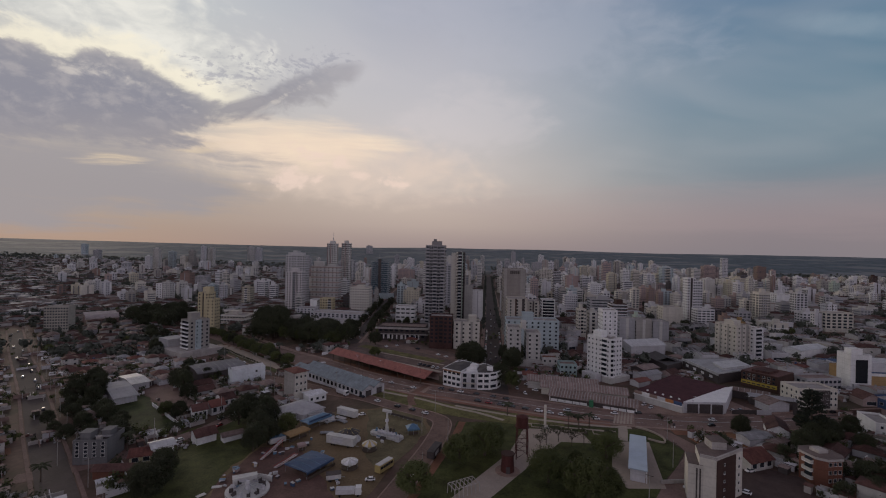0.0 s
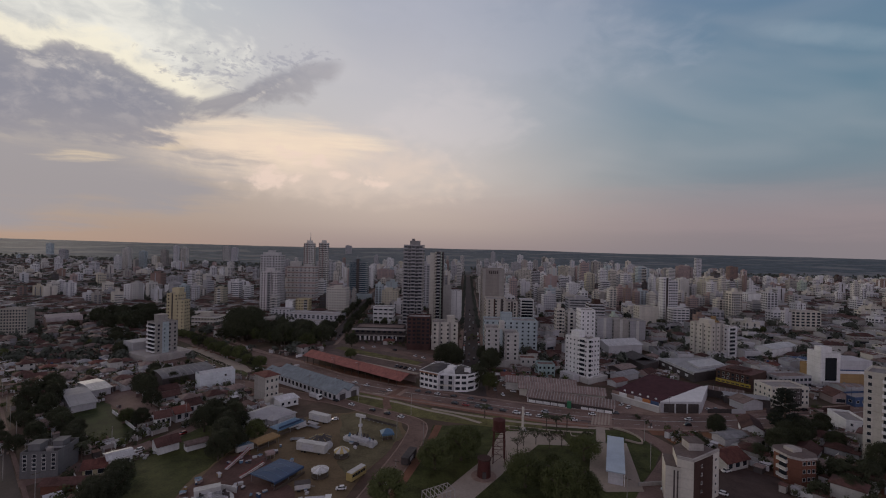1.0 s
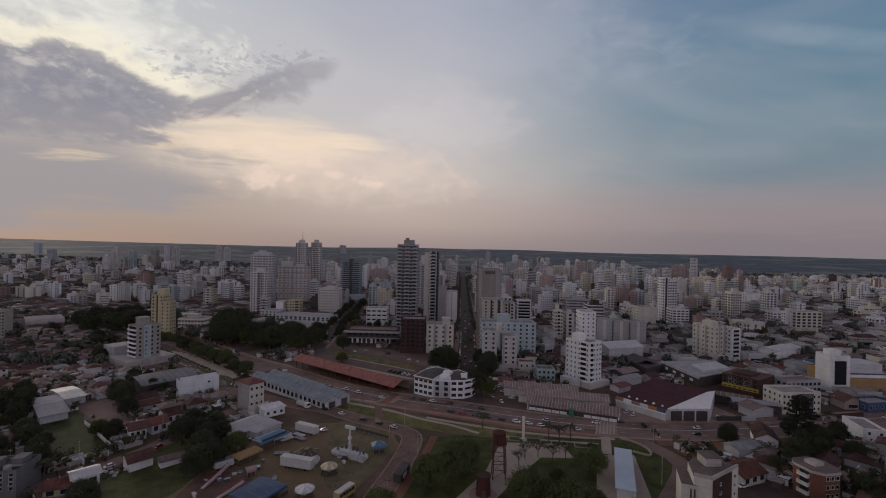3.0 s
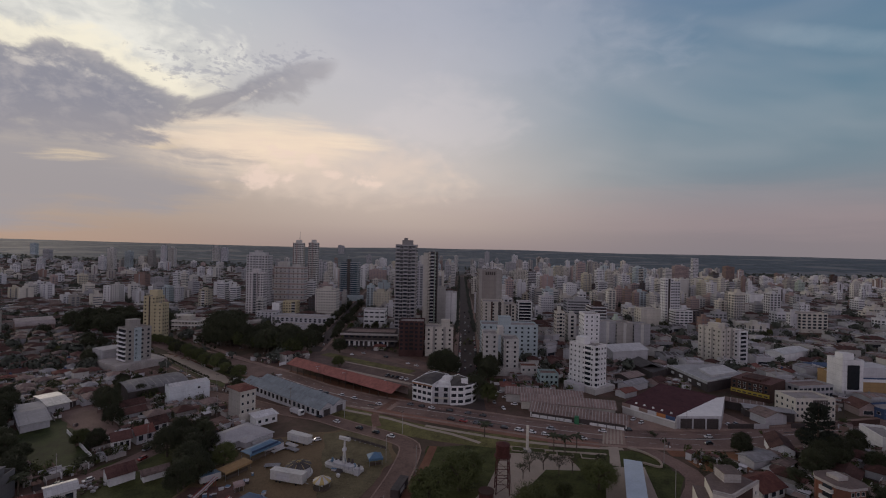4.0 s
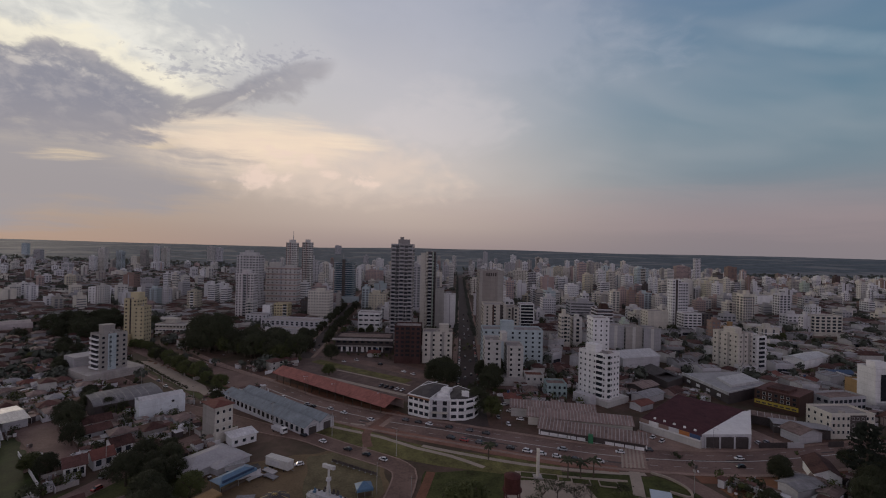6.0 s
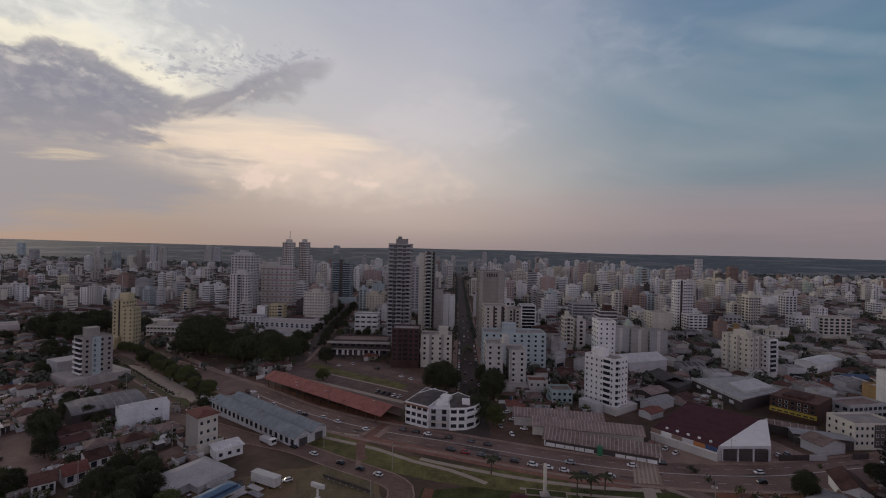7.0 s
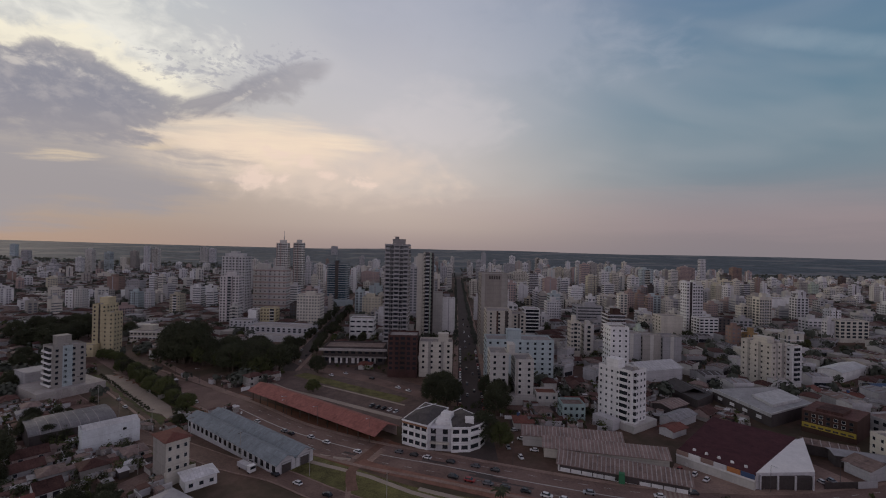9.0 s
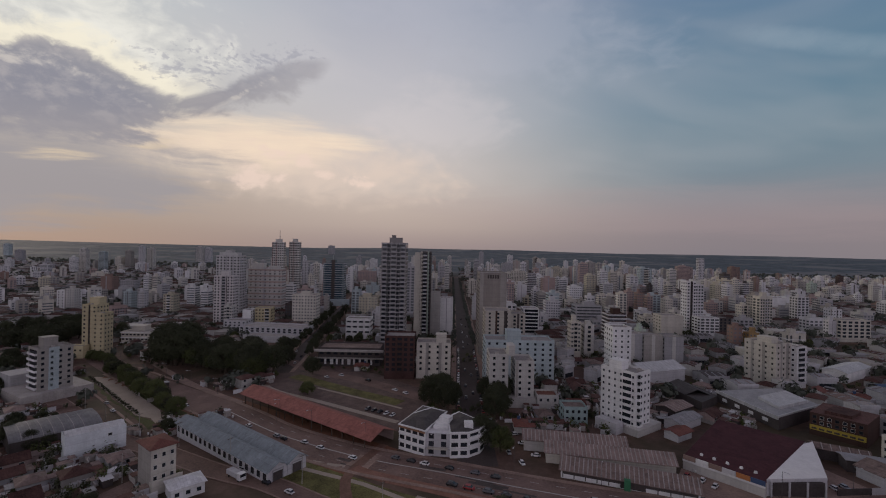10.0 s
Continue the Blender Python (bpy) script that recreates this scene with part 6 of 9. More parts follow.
def take_thing(ob):
    bpy.context.view_layer.update()
    pts = [o.matrix_world @ Vector(c) for o in (ob, *ob.children) if o.type == "MESH" for c in (o.bound_box[0], o.bound_box[3], o.bound_box[4], o.bound_box[7])]
    inv = ob.matrix_world.inverted()
    loc = [inv @ p for p in pts]
    x0, x1, y0, y1 = min(p.x for p in loc), max(p.x for p in loc), min(p.y for p in loc), max(p.y for p in loc)
    nx, ny = int((x1 - x0) / 2) + 2, int((y1 - y0) / 2) + 2
    for i in range(nx + 1):
        for j in range(ny + 1):
            p = ob.matrix_world @ Vector((x0 + (x1 - x0) * i / nx, y0 + (y1 - y0) * j / ny, 0))
            take(p.x, p.y)


def free(x, y, w, d, rot, gap=1.5):
    c, s = math.cos(radians(rot)), math.sin(radians(rot))
    cells = []
    a = -gap
    while a <= w + gap:
        e = -gap
        while e <= d + gap:
            cells.append((round((x + a * c - e * s) / CELL), round((y + a * s + e * c) / CELL)))
            e += 2
        a += 2
    return None if any(k in TAKEN for k in cells) else cells


for line_, wide in ((MAIN, 24), (FAIR, 11), (WESTST, 17), (MIDST, 10), (SIDEST, 12), (EASTST, 10), (AVENUE, 24), (DIAGONAL, 18)):
    take_line(line_, wide)
for area in ([(-66, 250), (-40, 236), (40, 205), (75, 200), (85, 180), (60, 140), (40, 100), (-80, 100), (-82, 190), (-60, 215)],
             [(-182, 208), (-172, 226), (-126, 187), (-125, 174), (-150, 180)], [(-179, 232), (-170, 244), (-134, 211), (-128, 194), (-151, 210)], [(84, 175), (98, 170), (112, 160), (104, 140), (84, 120), (66, 122)], [(66, 219), (98, 217), (136, 226), (131, 243), (77, 230)],
             [(-236, 352), (-203, 355), (-121, 282), (-117, 266), (-147, 278)], [(-115, 300), (-30, 240), (-15, 262), (-95, 318)],
             [(134, 224), (190, 230), (184, 296), (136, 272)],
             [(-82, 150), (-76, 190), (-100, 196), (-112, 180), (-112, 150), (-100, 110), (-76, 110)], [(-205, 450), (-172, 356), (-124, 328), (-98, 350), (-85, 420), (-150, 450)],
             [(-100, 300), (-10, 262), (-8, 335), (-90, 360)], [(30, 222), (95, 208), (100, 220), (75, 262), (28, 262)]):
    take_poly(area)
for ob in [o for o in scene.objects if o.parent is None and o.get("category") and o.get("kind") != "structure"]:
    take_thing(ob)

# ---- low houses ----
rng = random.Random(11)
WALLS = [WHITE, BEIGE, GREY, TAN, GREY, PALE, TAN, BEIGE, PALE, GREY, BEIGE, TAN, PINK, TAN]
ROOFS = [TILE, OLDTILE, FIBRO, OLDTILE, OLDTILE, FIBRO, OLDTILE, TILE, METAL, OLDTILE, OLDTILE, OLDTILE, OLDTILE, FIBRO]
LABELS = {TILE.name: "clay-tiled", OLDTILE.name: "dark old-tiled", FIBRO.name: "grey sheet", METAL.name: "dull metal", WHITEROOF.name: "bright white sheet"}
YARDS = [DARKASPHALT, REDEARTH, LAWN, PAVING, DARKASPHALT, LAWN, EARTH]


def house_proto(w, d, h, wall, roof, kind, annex, detailed=True):
    ob = new("house")
    if kind == "hip":
        part("wall", Build().box(0, w, 0, d, -1.6, h), [wall], ob)
        part("roof", Build().hip(0, w, 0, d, h, min(w, d) * 0.24), [roof], ob)
    else:
        r = d * 0.24
        b = Build().box(0, w, 0, d, -1.6, h)
        b.add([(0, 0, h), (0, d, h), (0, d / 2, h + r), (w, 0, h), (w, d, h), (w, d / 2, h + r)], [(2, 1, 0), (3, 4, 5)])
        part("wall", b, [wall], ob)
        part("roof", Build().gable(0, w, 0, d, h, r, 0.5, 0.16), [roof], ob)
    if kind == "hip" and not annex and h < 5:
        part("wing", Build().box(w * 0.1, w * 0.5, -2.4, 0, -1.6, h - 0.2), [wall], ob)
        part("wing_roof", Build().gable(w * 0.1, w * 0.5, -2.4, d * 0.4, h - 0.2, w * 0.09, 0.4, 0.15, 0, "y"), [roof], ob)
    if annex:
        part("annex", Build().box(w, w + 2.6, d * 0.3, d, -1.6, h * 0.82), [wall], ob)
        part("annex_roof", Build().box(w - 0.1, w + 3.0, d * 0.3 - 0.4, d + 0.4, h * 0.82, h * 0.82 + 0.16), [FIBRO], ob)
    if detailed:
        me = window_mesh(1.4, 1.2, FRAME, GLASS)
        for u in (0.22, 0.78):
            put("window", me, pose(w * u, 0, 1.0), ob)
            if h > 5:
                put("window", me, pose(w * u, 0, 3.9), ob)
    if rng.random() < 0.3:
        tank = Build().tube(w * 0.7, d * 0.62, h + 0.3, h + 2.0, 0.6, 0.7, 10).tube(w * 0.7, d * 0.62, h + 2.0, h + 2.15, 0.75, 0.3, 10)
        part("water_tank", tank, [BLUE if rng.random() < 0.3 else PALE], ob)
    return ob


PROTOS = []
for k in range(14):
    w, d = rng.uniform(6.2, 10.2), rng.uniform(5.6, 7.8)
    wall, roof = WALLS[k % len(WALLS)], ROOFS[k % len(ROOFS)]
    two = k == 1
    p = house_proto(w, d, 5.4 if two else 2.8, wall, roof, "hip" if k % 3 else "gable", k % 3 == 0)
    kind = "two-storey house" if two else "low house"
    tagged(p, "%s with %s walls and a %s roof" % (kind, wall.name.replace("_paint", "").replace("_", " "), LABELS[roof.name]), "house")
    part("yard", Build().box(-1.6, w + 1.8, -2.6, d + 1.2, -1.4, 0.04 + 0.012 * k), [YARDS[k % len(YARDS)]], p)
    if k % 3 != 1:
        part("garden_wall", Build().box(-1.7, w * 0.6, -2.7, -2.55, -1.4, 1.7).box(-1.7, -1.55, -2.55, d * 0.8, -1.4, 1.6), [(CONCRETE, WHITE, PALE)[k % 3]], p)
    if k % 4 == 2:
        part("lean_to", Build().box(w * 0.2, w * 0.8, d, d + 2.6, 2.1, 2.25), [METAL if k % 8 else WHITEROOF], p, "thin sheet carport roof")
        part("post", Build().box(w * 0.22, w * 0.22 + 0.15, d + 2.3, d + 2.45, -1, 2.1), [STEEL], p)
        part("post", Build().box(w * 0.76, w * 0.76 + 0.15, d + 2.3, d + 2.45, -1, 2.1), [STEEL], p)
    PROTOS.append((p, w + 2.6 * (k % 3 == 0), d, True))
USED = [False] * len(PROTOS)


def place_house(k, x, y, rot):
    p, w, d, _ = PROTOS[k]
    m = pose(x, y, gz(x + 4), 0, 0, rot)
    if USED[k]:
        return copy_thing(p, m)
    USED[k] = True
    p.matrix_basis = m
    return p


REST = []


def commercial(w, d, h, wall, roof, label):
    ob = tagged(new("shop_building"), label, "shop building", "shops and workshops")
    b = Build().box(0, w, 0, d, -1.5, h)
    b.add([(0, 0, h), (0, d, h), (0, d / 2, h + d * 0.09), (w, 0, h), (w, d, h), (w, d / 2, h + d * 0.09)], [(2, 1, 0), (3, 4, 5)])
    part("wall", b, [wall], ob)
    part("roof", Build().gable(0, w, 0, d, h, d * 0.09, 0.3, 0.15), [roof], ob)
    part("fascia", Build().box(-0.2, w + 0.2, -0.5, -0.32, h - 0.9, h + 0.9), [wall], ob)
    part("shop_window", Build().box(w * 0.1, w * 0.9, -0.06, -0.005, 0.3, min(2.8, h - 1.2)), [GLASS], ob)
    slope = lambda x0, x1, u0, u1, t: [(x, d * u, h + d * 0.18 * min(u, 1 - u) + t) for x, u in ((x0, u0), (x1, u0), (x1, u1), (x0, u1))]
    b = Build()
    for k in range(max(2, int(w / 4))):
        x = w * (k + 0.5) / max(2, int(w / 4))
        for u0, u1 in ((0.06, 0.44), (0.56, 0.94)):
            b.add(slope(x - 0.35, x + 0.35, u0, u1, 0.17) + slope(x - 0.35, x + 0.35, u0, u1, 0.24), [(4, 5, 6, 7), (0, 1, 5, 4), (1, 2, 6, 5), (2, 3, 7, 6), (3, 0, 4, 7)])
    part("roof_light", b, [PALESHEET if roof is not METAL else FIBRO], ob, "weathered strips of paler roof sheet")["kind"] = "stuff"
    part("roof_vent", Build().tube(w * 0.3, d * 0.5, h + d * 0.08, h + d * 0.09 + 1.1, 0.45, 0.45, 8), [METAL], ob)
    return ob


SHOPS = [commercial(13, 10, 4.6, GREY, FIBRO, "grey workshop with a shallow fibre cement roof"), commercial(11, 12, 5.6, PALE, METAL, "pale shop with a dull metal roof"),
         commercial(17, 9, 4.2, TAN, OLDTILE, "long brown shop with an old tiled roof"), commercial(10, 9, 6.2, BEIGE, OLDTILE, "beige two-storey shop with a tiled roof"),
         commercial(12, 15, 4.8, GREY, DARKMETAL, "deep grey warehouse with a dark sheet roof"), commercial(9, 8, 6.6, PALE, CONCRETE, "pale flat shop with a concrete roof")]
shop_used = set()
srng = random.Random(23)
SIZES = [(13, 10), (11, 12), (17, 9), (10, 9), (12, 15), (9, 8)]
count = tries = 0
while count < 92 and tries < 9000:
    tries += 1
    y = 245 + 275 * srng.random() ** 1.3
    x = srng.uniform(70, y * 1.0)
    k = srng.randrange(6)
    r = srng.choice((0, 0, 90, 40)) + srng.uniform(-3, 3)
    cells = free(x, y, *SIZES[k], r, 1.0)
    if cells is None:
        continue
    TAKEN.update(cells)
    m = pose(x, y, gz(x), 0, 0, r)
    if k in shop_used:
        copy_thing(SHOPS[k], m)
    else:
        shop_used.add(k)
        SHOPS[k].matrix_basis = m
    count += 1


def fill(x0, x1, y0, y1, rot, pitch_x, pitch_y, chance, most):
    """Houses in rows on a turned grid, wherever nothing stands yet."""
    c, s = math.cos(radians(rot)), math.sin(radians(rot))
    count = 0
    spots = []
    for i in range(-60, 60):
        for j in range(-60, 60):
            a, e = i * pitch_x, j * pitch_y
            x, y = a * c - e * s + (x0 + x1) / 2, a * s + e * c + (y0 + y1) / 2
            if x0 < x < x1 and y0 < y < y1 and -y * 1.3 - 60 < x < y * 1.08 + 30:
                spots.append((x, y))
    spots.sort(key=lambda q: math.hypot(q[0], q[1] - 40))
    for x, y in spots:
        if rng.random() > chance:
            continue
        k = rng.randrange(len(PROTOS))
        r = rot + rng.choice((0, 0, 90)) + rng.uniform(-3, 3)
        x, y = x + rng.uniform(-1.5, 1.5), y + rng.uniform(-1.5, 1.5)
        cells = free(x, y, PROTOS[k][1], PROTOS[k][2], r, 0.7)
        if cells:
            TAKEN.update(cells)
            if count < most:
                place_house(k, x, y, r)
                count += 1
            else:
                REST.append((PROTOS[k][1], PROTOS[k][2], x, y, r))


fill(-560, -68, 85, 460, 50, 4.7, 4.3, 0.8, 128)
fill(84, 420, 110, 345, 40, 4.7, 4.3, 0.8, 62)
fill(-95, 84, 262, 420, 0, 8, 7, 0.8, 20)


# ---- yard walls, lean-to roofs and stacked goods between the houses, past counting ----
def yard_clutter():
    r = random.Random(52)
    b = Build()
    mats = [WHITE, PALE, CONCRETE, DULLRED, FIBRO, OLDTILE, METAL, DARK]
    for x0, x1, y0, y1, rot, n in ((-330, -84, 112, 345, 50, 1500), (84, 300, 118, 330, 40, 1300), (20, 100, 262, 340, 0, 160)):
        made_ = tries_ = 0
        while made_ < n and tries_ < 40000:
            tries_ += 1
            x, y = r.uniform(x0, x1), r.uniform(y0, y1)
            if (round(x / CELL), round(y / CELL)) in TAKEN or abs(x) > y * 1.15 + 30:
                continue
            m = pose(x, y, gz(x), 0, 0, rot + r.choice((0, 90)) + r.uniform(-3, 3))
            one = Build()
            k = r.random()
            if k < 0.45:
                l_ = r.uniform(2.5, 7)
                one.box(-l_ / 2, l_ / 2, -0.1, 0.1, -0.6, r.uniform(1.4, 2.3), r.choice((0, 1, 2, 2, 3)))
            elif k < 0.75:
                w_, d_, h_ = r.uniform(1.8, 4.5), r.uniform(1.5, 3.0), r.uniform(2.0, 2.8)
                one.box(-w_ / 2, w_ / 2, -d_ / 2, d_ / 2, -0.6, h_ - 0.12, r.choice((1, 2, 7)))
                one.box(-w_ / 2 - 0.25, w_ / 2 + 0.25, -d_ / 2 - 0.25, d_ / 2 + 0.25, h_ - 0.115, h_, r.choice((4, 4, 5, 5, 6, 1)))
            else:
                for _ in range(3):
                    w_, px, py = r.uniform(0.3, 1.1), r.uniform(-1.4, 1.4), r.uniform(-1.4, 1.4)
                    one.box(px - w_ / 2, px + w_ / 2, py - w_ / 3, py + w_ / 3, -0.3, r.uniform(0.4, 1.5), r.randrange(8))
            v = [tuple(m @ Vector(p)) for p in one.v]
            start = len(b.v)
            b.v += v
            b.f += [tuple(i + start for i in f) for f in one.f]
            b.m += one.m
            made_ += 1
    tagged(put("yard_clutter", b.mesh("yard_clutter", mats), Matrix()), "yard walls, lean-to roofs and stacked goods", "yards", kind="stuff")


yard_clutter()


# ---- trees ----
def crown(b, rnd, cx, cy, cz, rx, rz, clumps, leaves, size):
    """Leaf blades gathered in uneven clumps."""
    for _ in range(clumps):
        a, e, r = rnd.uniform(0, 6.283), rnd.uniform(-0.75, 1.4), rnd.uniform(0.55, 1.0) ** 0.6
        px, py, pz = cx + rx * r * math.cos(a) * math.cos(e), cy + rx * r * math.sin(a) * math.cos(e), cz + rz * r * math.sin(e)
        q = rnd.uniform(0.22, 0.40) * rx
        for _ in range(leaves):
            v = Vector((rnd.gauss(0, 1), rnd.gauss(0, 1), rnd.gauss(0, 0.8))).normalized() * q * rnd.uniform(0.5, 1.0)
            n = (v.normalized() + Vector((rnd.uniform(-0.6, 0.6), rnd.uniform(-0.6, 0.6), rnd.uniform(-0.2, 0.8)))).normalized()
            s = n.orthogonal().normalized()
            s = Matrix.Rotation(rnd.uniform(0, 6.28), 3, n) @ s
            u = n.cross(s)
            c = Vector((px, py, pz)) + v
            k = size * rnd.uniform(0.6, 1.2)
            b.add([tuple(c - s * k), tuple(c - u * k * 0.6), tuple(c + s * k), tuple(c + u * k * 0.6)], [(0, 1, 2, 3)])


def trunk(b, rnd, height, r, limbs, spread):
    b.tube(0, 0, -0.6, height * 0.5, r, r * 0.7, 8)
    for i in range(limbs):
        a = 6.283 * i / limbs + rnd.uniform(-0.4, 0.4)
        p = Vector((0, 0, height * rnd.uniform(0.36, 0.5)))
        mid = p + Vector((math.cos(a) * spread * 0.45, math.sin(a) * spread * 0.45, height * 0.2))
        end = mid + Vector((math.cos(a) * spread * 0.4, math.sin(a) * spread * 0.4, height * 0.2))
        b.beam(p, mid, r * 0.5, 0, 6).beam(mid, end, r * 0.28, 0, 5)


def tree_proto(seed, height, radius, leafmat, clumps, leaves, size):
    rnd = random.Random(seed)
    ob = new("tree")
    b = Build()
    trunk(b, rnd, height, radius * 0.075 + 0.1, 5, radius)
    part("trunk", b, [BARK], ob)
    b = Build()
    crown(b, rnd, 0, 0, height * 0.56, radius, height * 0.42, clumps, leaves, size)
    part("crown", b, [leafmat], ob)
    return ob


BIG = [tree_proto(20 + k, 1.0 * hh, rr, mm, 120, 84, 0.27) for k, (hh, rr, mm) in enumerate(((11, 6.0, LEAF), (9, 4.6, LEAF), (12, 5.4, LEAFDARK)))]
MID = [tree_proto(40 + k, hh, rr, mm, 60, 44, 0.32) for k, (hh, rr, mm) in enumerate(((7, 3.2, LEAFDARK), (9, 4.2, LEAFDARK), (6, 2.6, LEAF)))]
for p in BIG + MID:
    tagged(p, "leafy green tree with a rounded uneven crown", "tree")
for p in (BIG[2], MID[0], MID[1]):
    tagged(p, "dense dark green tree in shade")
FIRST = set()


def plant(kind, k, x, y, scale=1.0, turn=None):
    p = kind[k]
    m = pose(x, y, gz(x), 0, 0, rng.uniform(0, 360) if turn is None else turn)
    if p.name not in FIRST:
        FIRST.add(p.name)
        p.matrix_basis = m
        return p
    ob = copy_thing(p, m)
    ob.scale = (scale, scale, scale * rng.uniform(0.9, 1.1))
    return ob


for x, y, k, s in ((5, 165, 0, 1.15), (49, 168, 0, 0.85), (25, 148, 0, 0.95), (30, 144, 1, 0.9), (35, 137, 0, 1.1), (41, 140, 1, 1.0), (37, 163, 1, 0.5), (-4, 158, 1, 1.1), (8, 172, 1, 1.0), (-17, 137, 1, 1.1), (15, 250, 2, 0.9), (21, 247, 1, 0.9),
                   (0, 303, 2, 1.0), (-4, 309, 2, 0.9), (4, 298, 2, 0.95), (22, 301, 2, 1.0), (26, 295, 2, 0.9), (24, 309, 2, 0.9), (-68, 310, 1, 0.75), (-76, 347, 2, 0.9), (-110, 401, 2, 1.0), (111, 196, 2, 0.6), (-82, 171, 2, 0.85), (-80, 164, 2, 0.8), (-75, 179, 1, 0.8), (-136, 166, 2, 0.7), (-97, 134, 2, 0.8), (-100, 141, 2, 0.75), (-102, 133, 2, 0.7), (-95, 127, 2, 0.8), (-84, 173, 2, 0.8), (-77, 167, 2, 0.75), (-80, 161, 2, 0.7), (-160, 236, 2, 0.9), (-154, 231, 2, 0.85), (-142, 217, 2, 0.7), (-139, 197, 1, 0.7), (-130, 193, 2, 0.6), (112, 196.5, 2, 0.6), (138, 186, 2, 0.7), (143, 191, 2, 0.7), (126, 181, 2, 0.7), (150, 165, 2, 0.8), (156, 160, 2, 0.8), (-5, 294, 2, 1.1), (1, 290, 2, 1.05), (25, 287, 2, 1.1), (28, 304, 2, 1.15), (23, 280, 2, 0.95), (139, 189, 2, 0.85), (134, 188, 2, 0.75), (145, 195, 2, 0.8), (130, 183, 2, 0.6), (129, 156, 2, 0.75), (134, 152, 2, 0.7), (124, 147, 2, 0.6), (141, 160, 2, 0.6),
                   (-99, 186, 2, 0.85), (-94, 190, 2, 0.75), (-88, 184, 2, 0.8), (-92, 197, 2, 0.7), (-101, 197, 2, 0.75), (-96, 204, 2, 0.6), (-86, 190, 2, 0.6), (-147, 178, 2, 0.6), (-150, 184, 2, 0.55)):
    plant(BIG, k, x, y, s)
trng = random.Random(9)
for x, y in ((-192, 204), (-187, 196), (-182, 203), (-178, 190), (-172, 196), (-168, 184), (-162, 178), (-156, 184), (-152, 170), (-160, 168), (-172, 175), (-184, 184), (-146, 164), (-141, 172)):
    plant(BIG, 2, x, y, trng.uniform(0.42, 0.62))
# the grove beside the railway, and the row along it
for i in range(26):
    u, v = (i % 13) / 12, 0.2 + (i // 13) * 0.75 + rng.uniform(-0.2, 0.2)
    plant(BIG, 2 if i % 4 else 1, -158 + 49 * u + 8 * v, 368 - 28 * u + 15 * v, rng.uniform(1.12, 1.4))
for i in range(11):
    plant(BIG, 2, -177 + rng.uniform(-9, 9), 383 + rng.uniform(-9, 12), rng.uniform(1.7, 2.15))
for x, y, k in ((-131, 398, 1.15), (-137, 404, 1.0), (-112, 402, 0.95), (-104, 383, 0.8), (-99, 374, 0.75), (-192, 398, 0.9), (-200, 404, 0.7), (-207, 412, 0.6)):
    plant(BIG, 2, x, y, k)
for x, y, k in ((-222, 384, 0.7), (-228, 388, 0.75), (-234, 391, 0.8), (-216, 378, 0.65), (-240, 393, 0.8)):
    plant(BIG, 1, x, y, k)
# dark garden trees of the western and eastern quarters
for x, y, k in ((-212, 241, 0.9), (-205, 235, 0.8), (-192, 219, 0.8), (-197, 212, 0.9), (-186, 210, 0.7), (-160, 188, 0.7), (-166, 193, 0.7), (-142, 173, 0.6), (114, 174, 0.5), (143, 207, 0.55), (147, 201, 0.6), (153, 196, 0.6), (160, 203, 0.6), (150, 184, 0.6), (168, 188, 0.6), (-362, 458, 1.5), (-365, 480, 1.4), (-350, 476, 1.5), (-345, 488, 1.3), (-353, 508, 1.4), (-340, 505, 1.3), (-312, 428, 1.2), (-318, 434, 1.3), (-325, 426, 1.2), (-300, 420, 1.0), (-286, 383, 0.9), (-270, 362, 0.9), (-262, 366, 0.8), (-232, 318, 0.8), (-238, 324, 0.9), (-174, 266, 0.7), (-170, 262, 0.6), (-166, 255, 0.7), (-152, 249, 0.6), (-134, 246, 0.6), (-148, 252, 0.5)):
    plant(BIG, 2, x, y, k)
for i in range(16):
    plant(BIG if i % 2 else MID, 1, -204 + 5.6 * i + rng.uniform(-2, 2), 362 - 5.0 * i + rng.uniform(-2, 2), rng.uniform(0.75, 1.05))
for i in range(22):
    plant(BIG, 2, -345 + rng.uniform(0, 75), 430 + rng.uniform(0, 60), rng.uniform(0.9, 1.2))
planted = 0
while planted < 113:
    y = rng.uniform(110, 520)
    x = rng.uniform(-y * 1.0 - 30, y * 1.0 + 30)
    cells = free(x, y, 1, 1, 0, 0.6)
    if cells and not (-95 < x < 80 and y < 262) and (x < 70 or y < 240 or rng.random() < 0.25):
        TAKEN.update(cells)
        plant(MID, rng.randrange(3), x, y, rng.uniform(0.6, 1.15))
        planted += 1


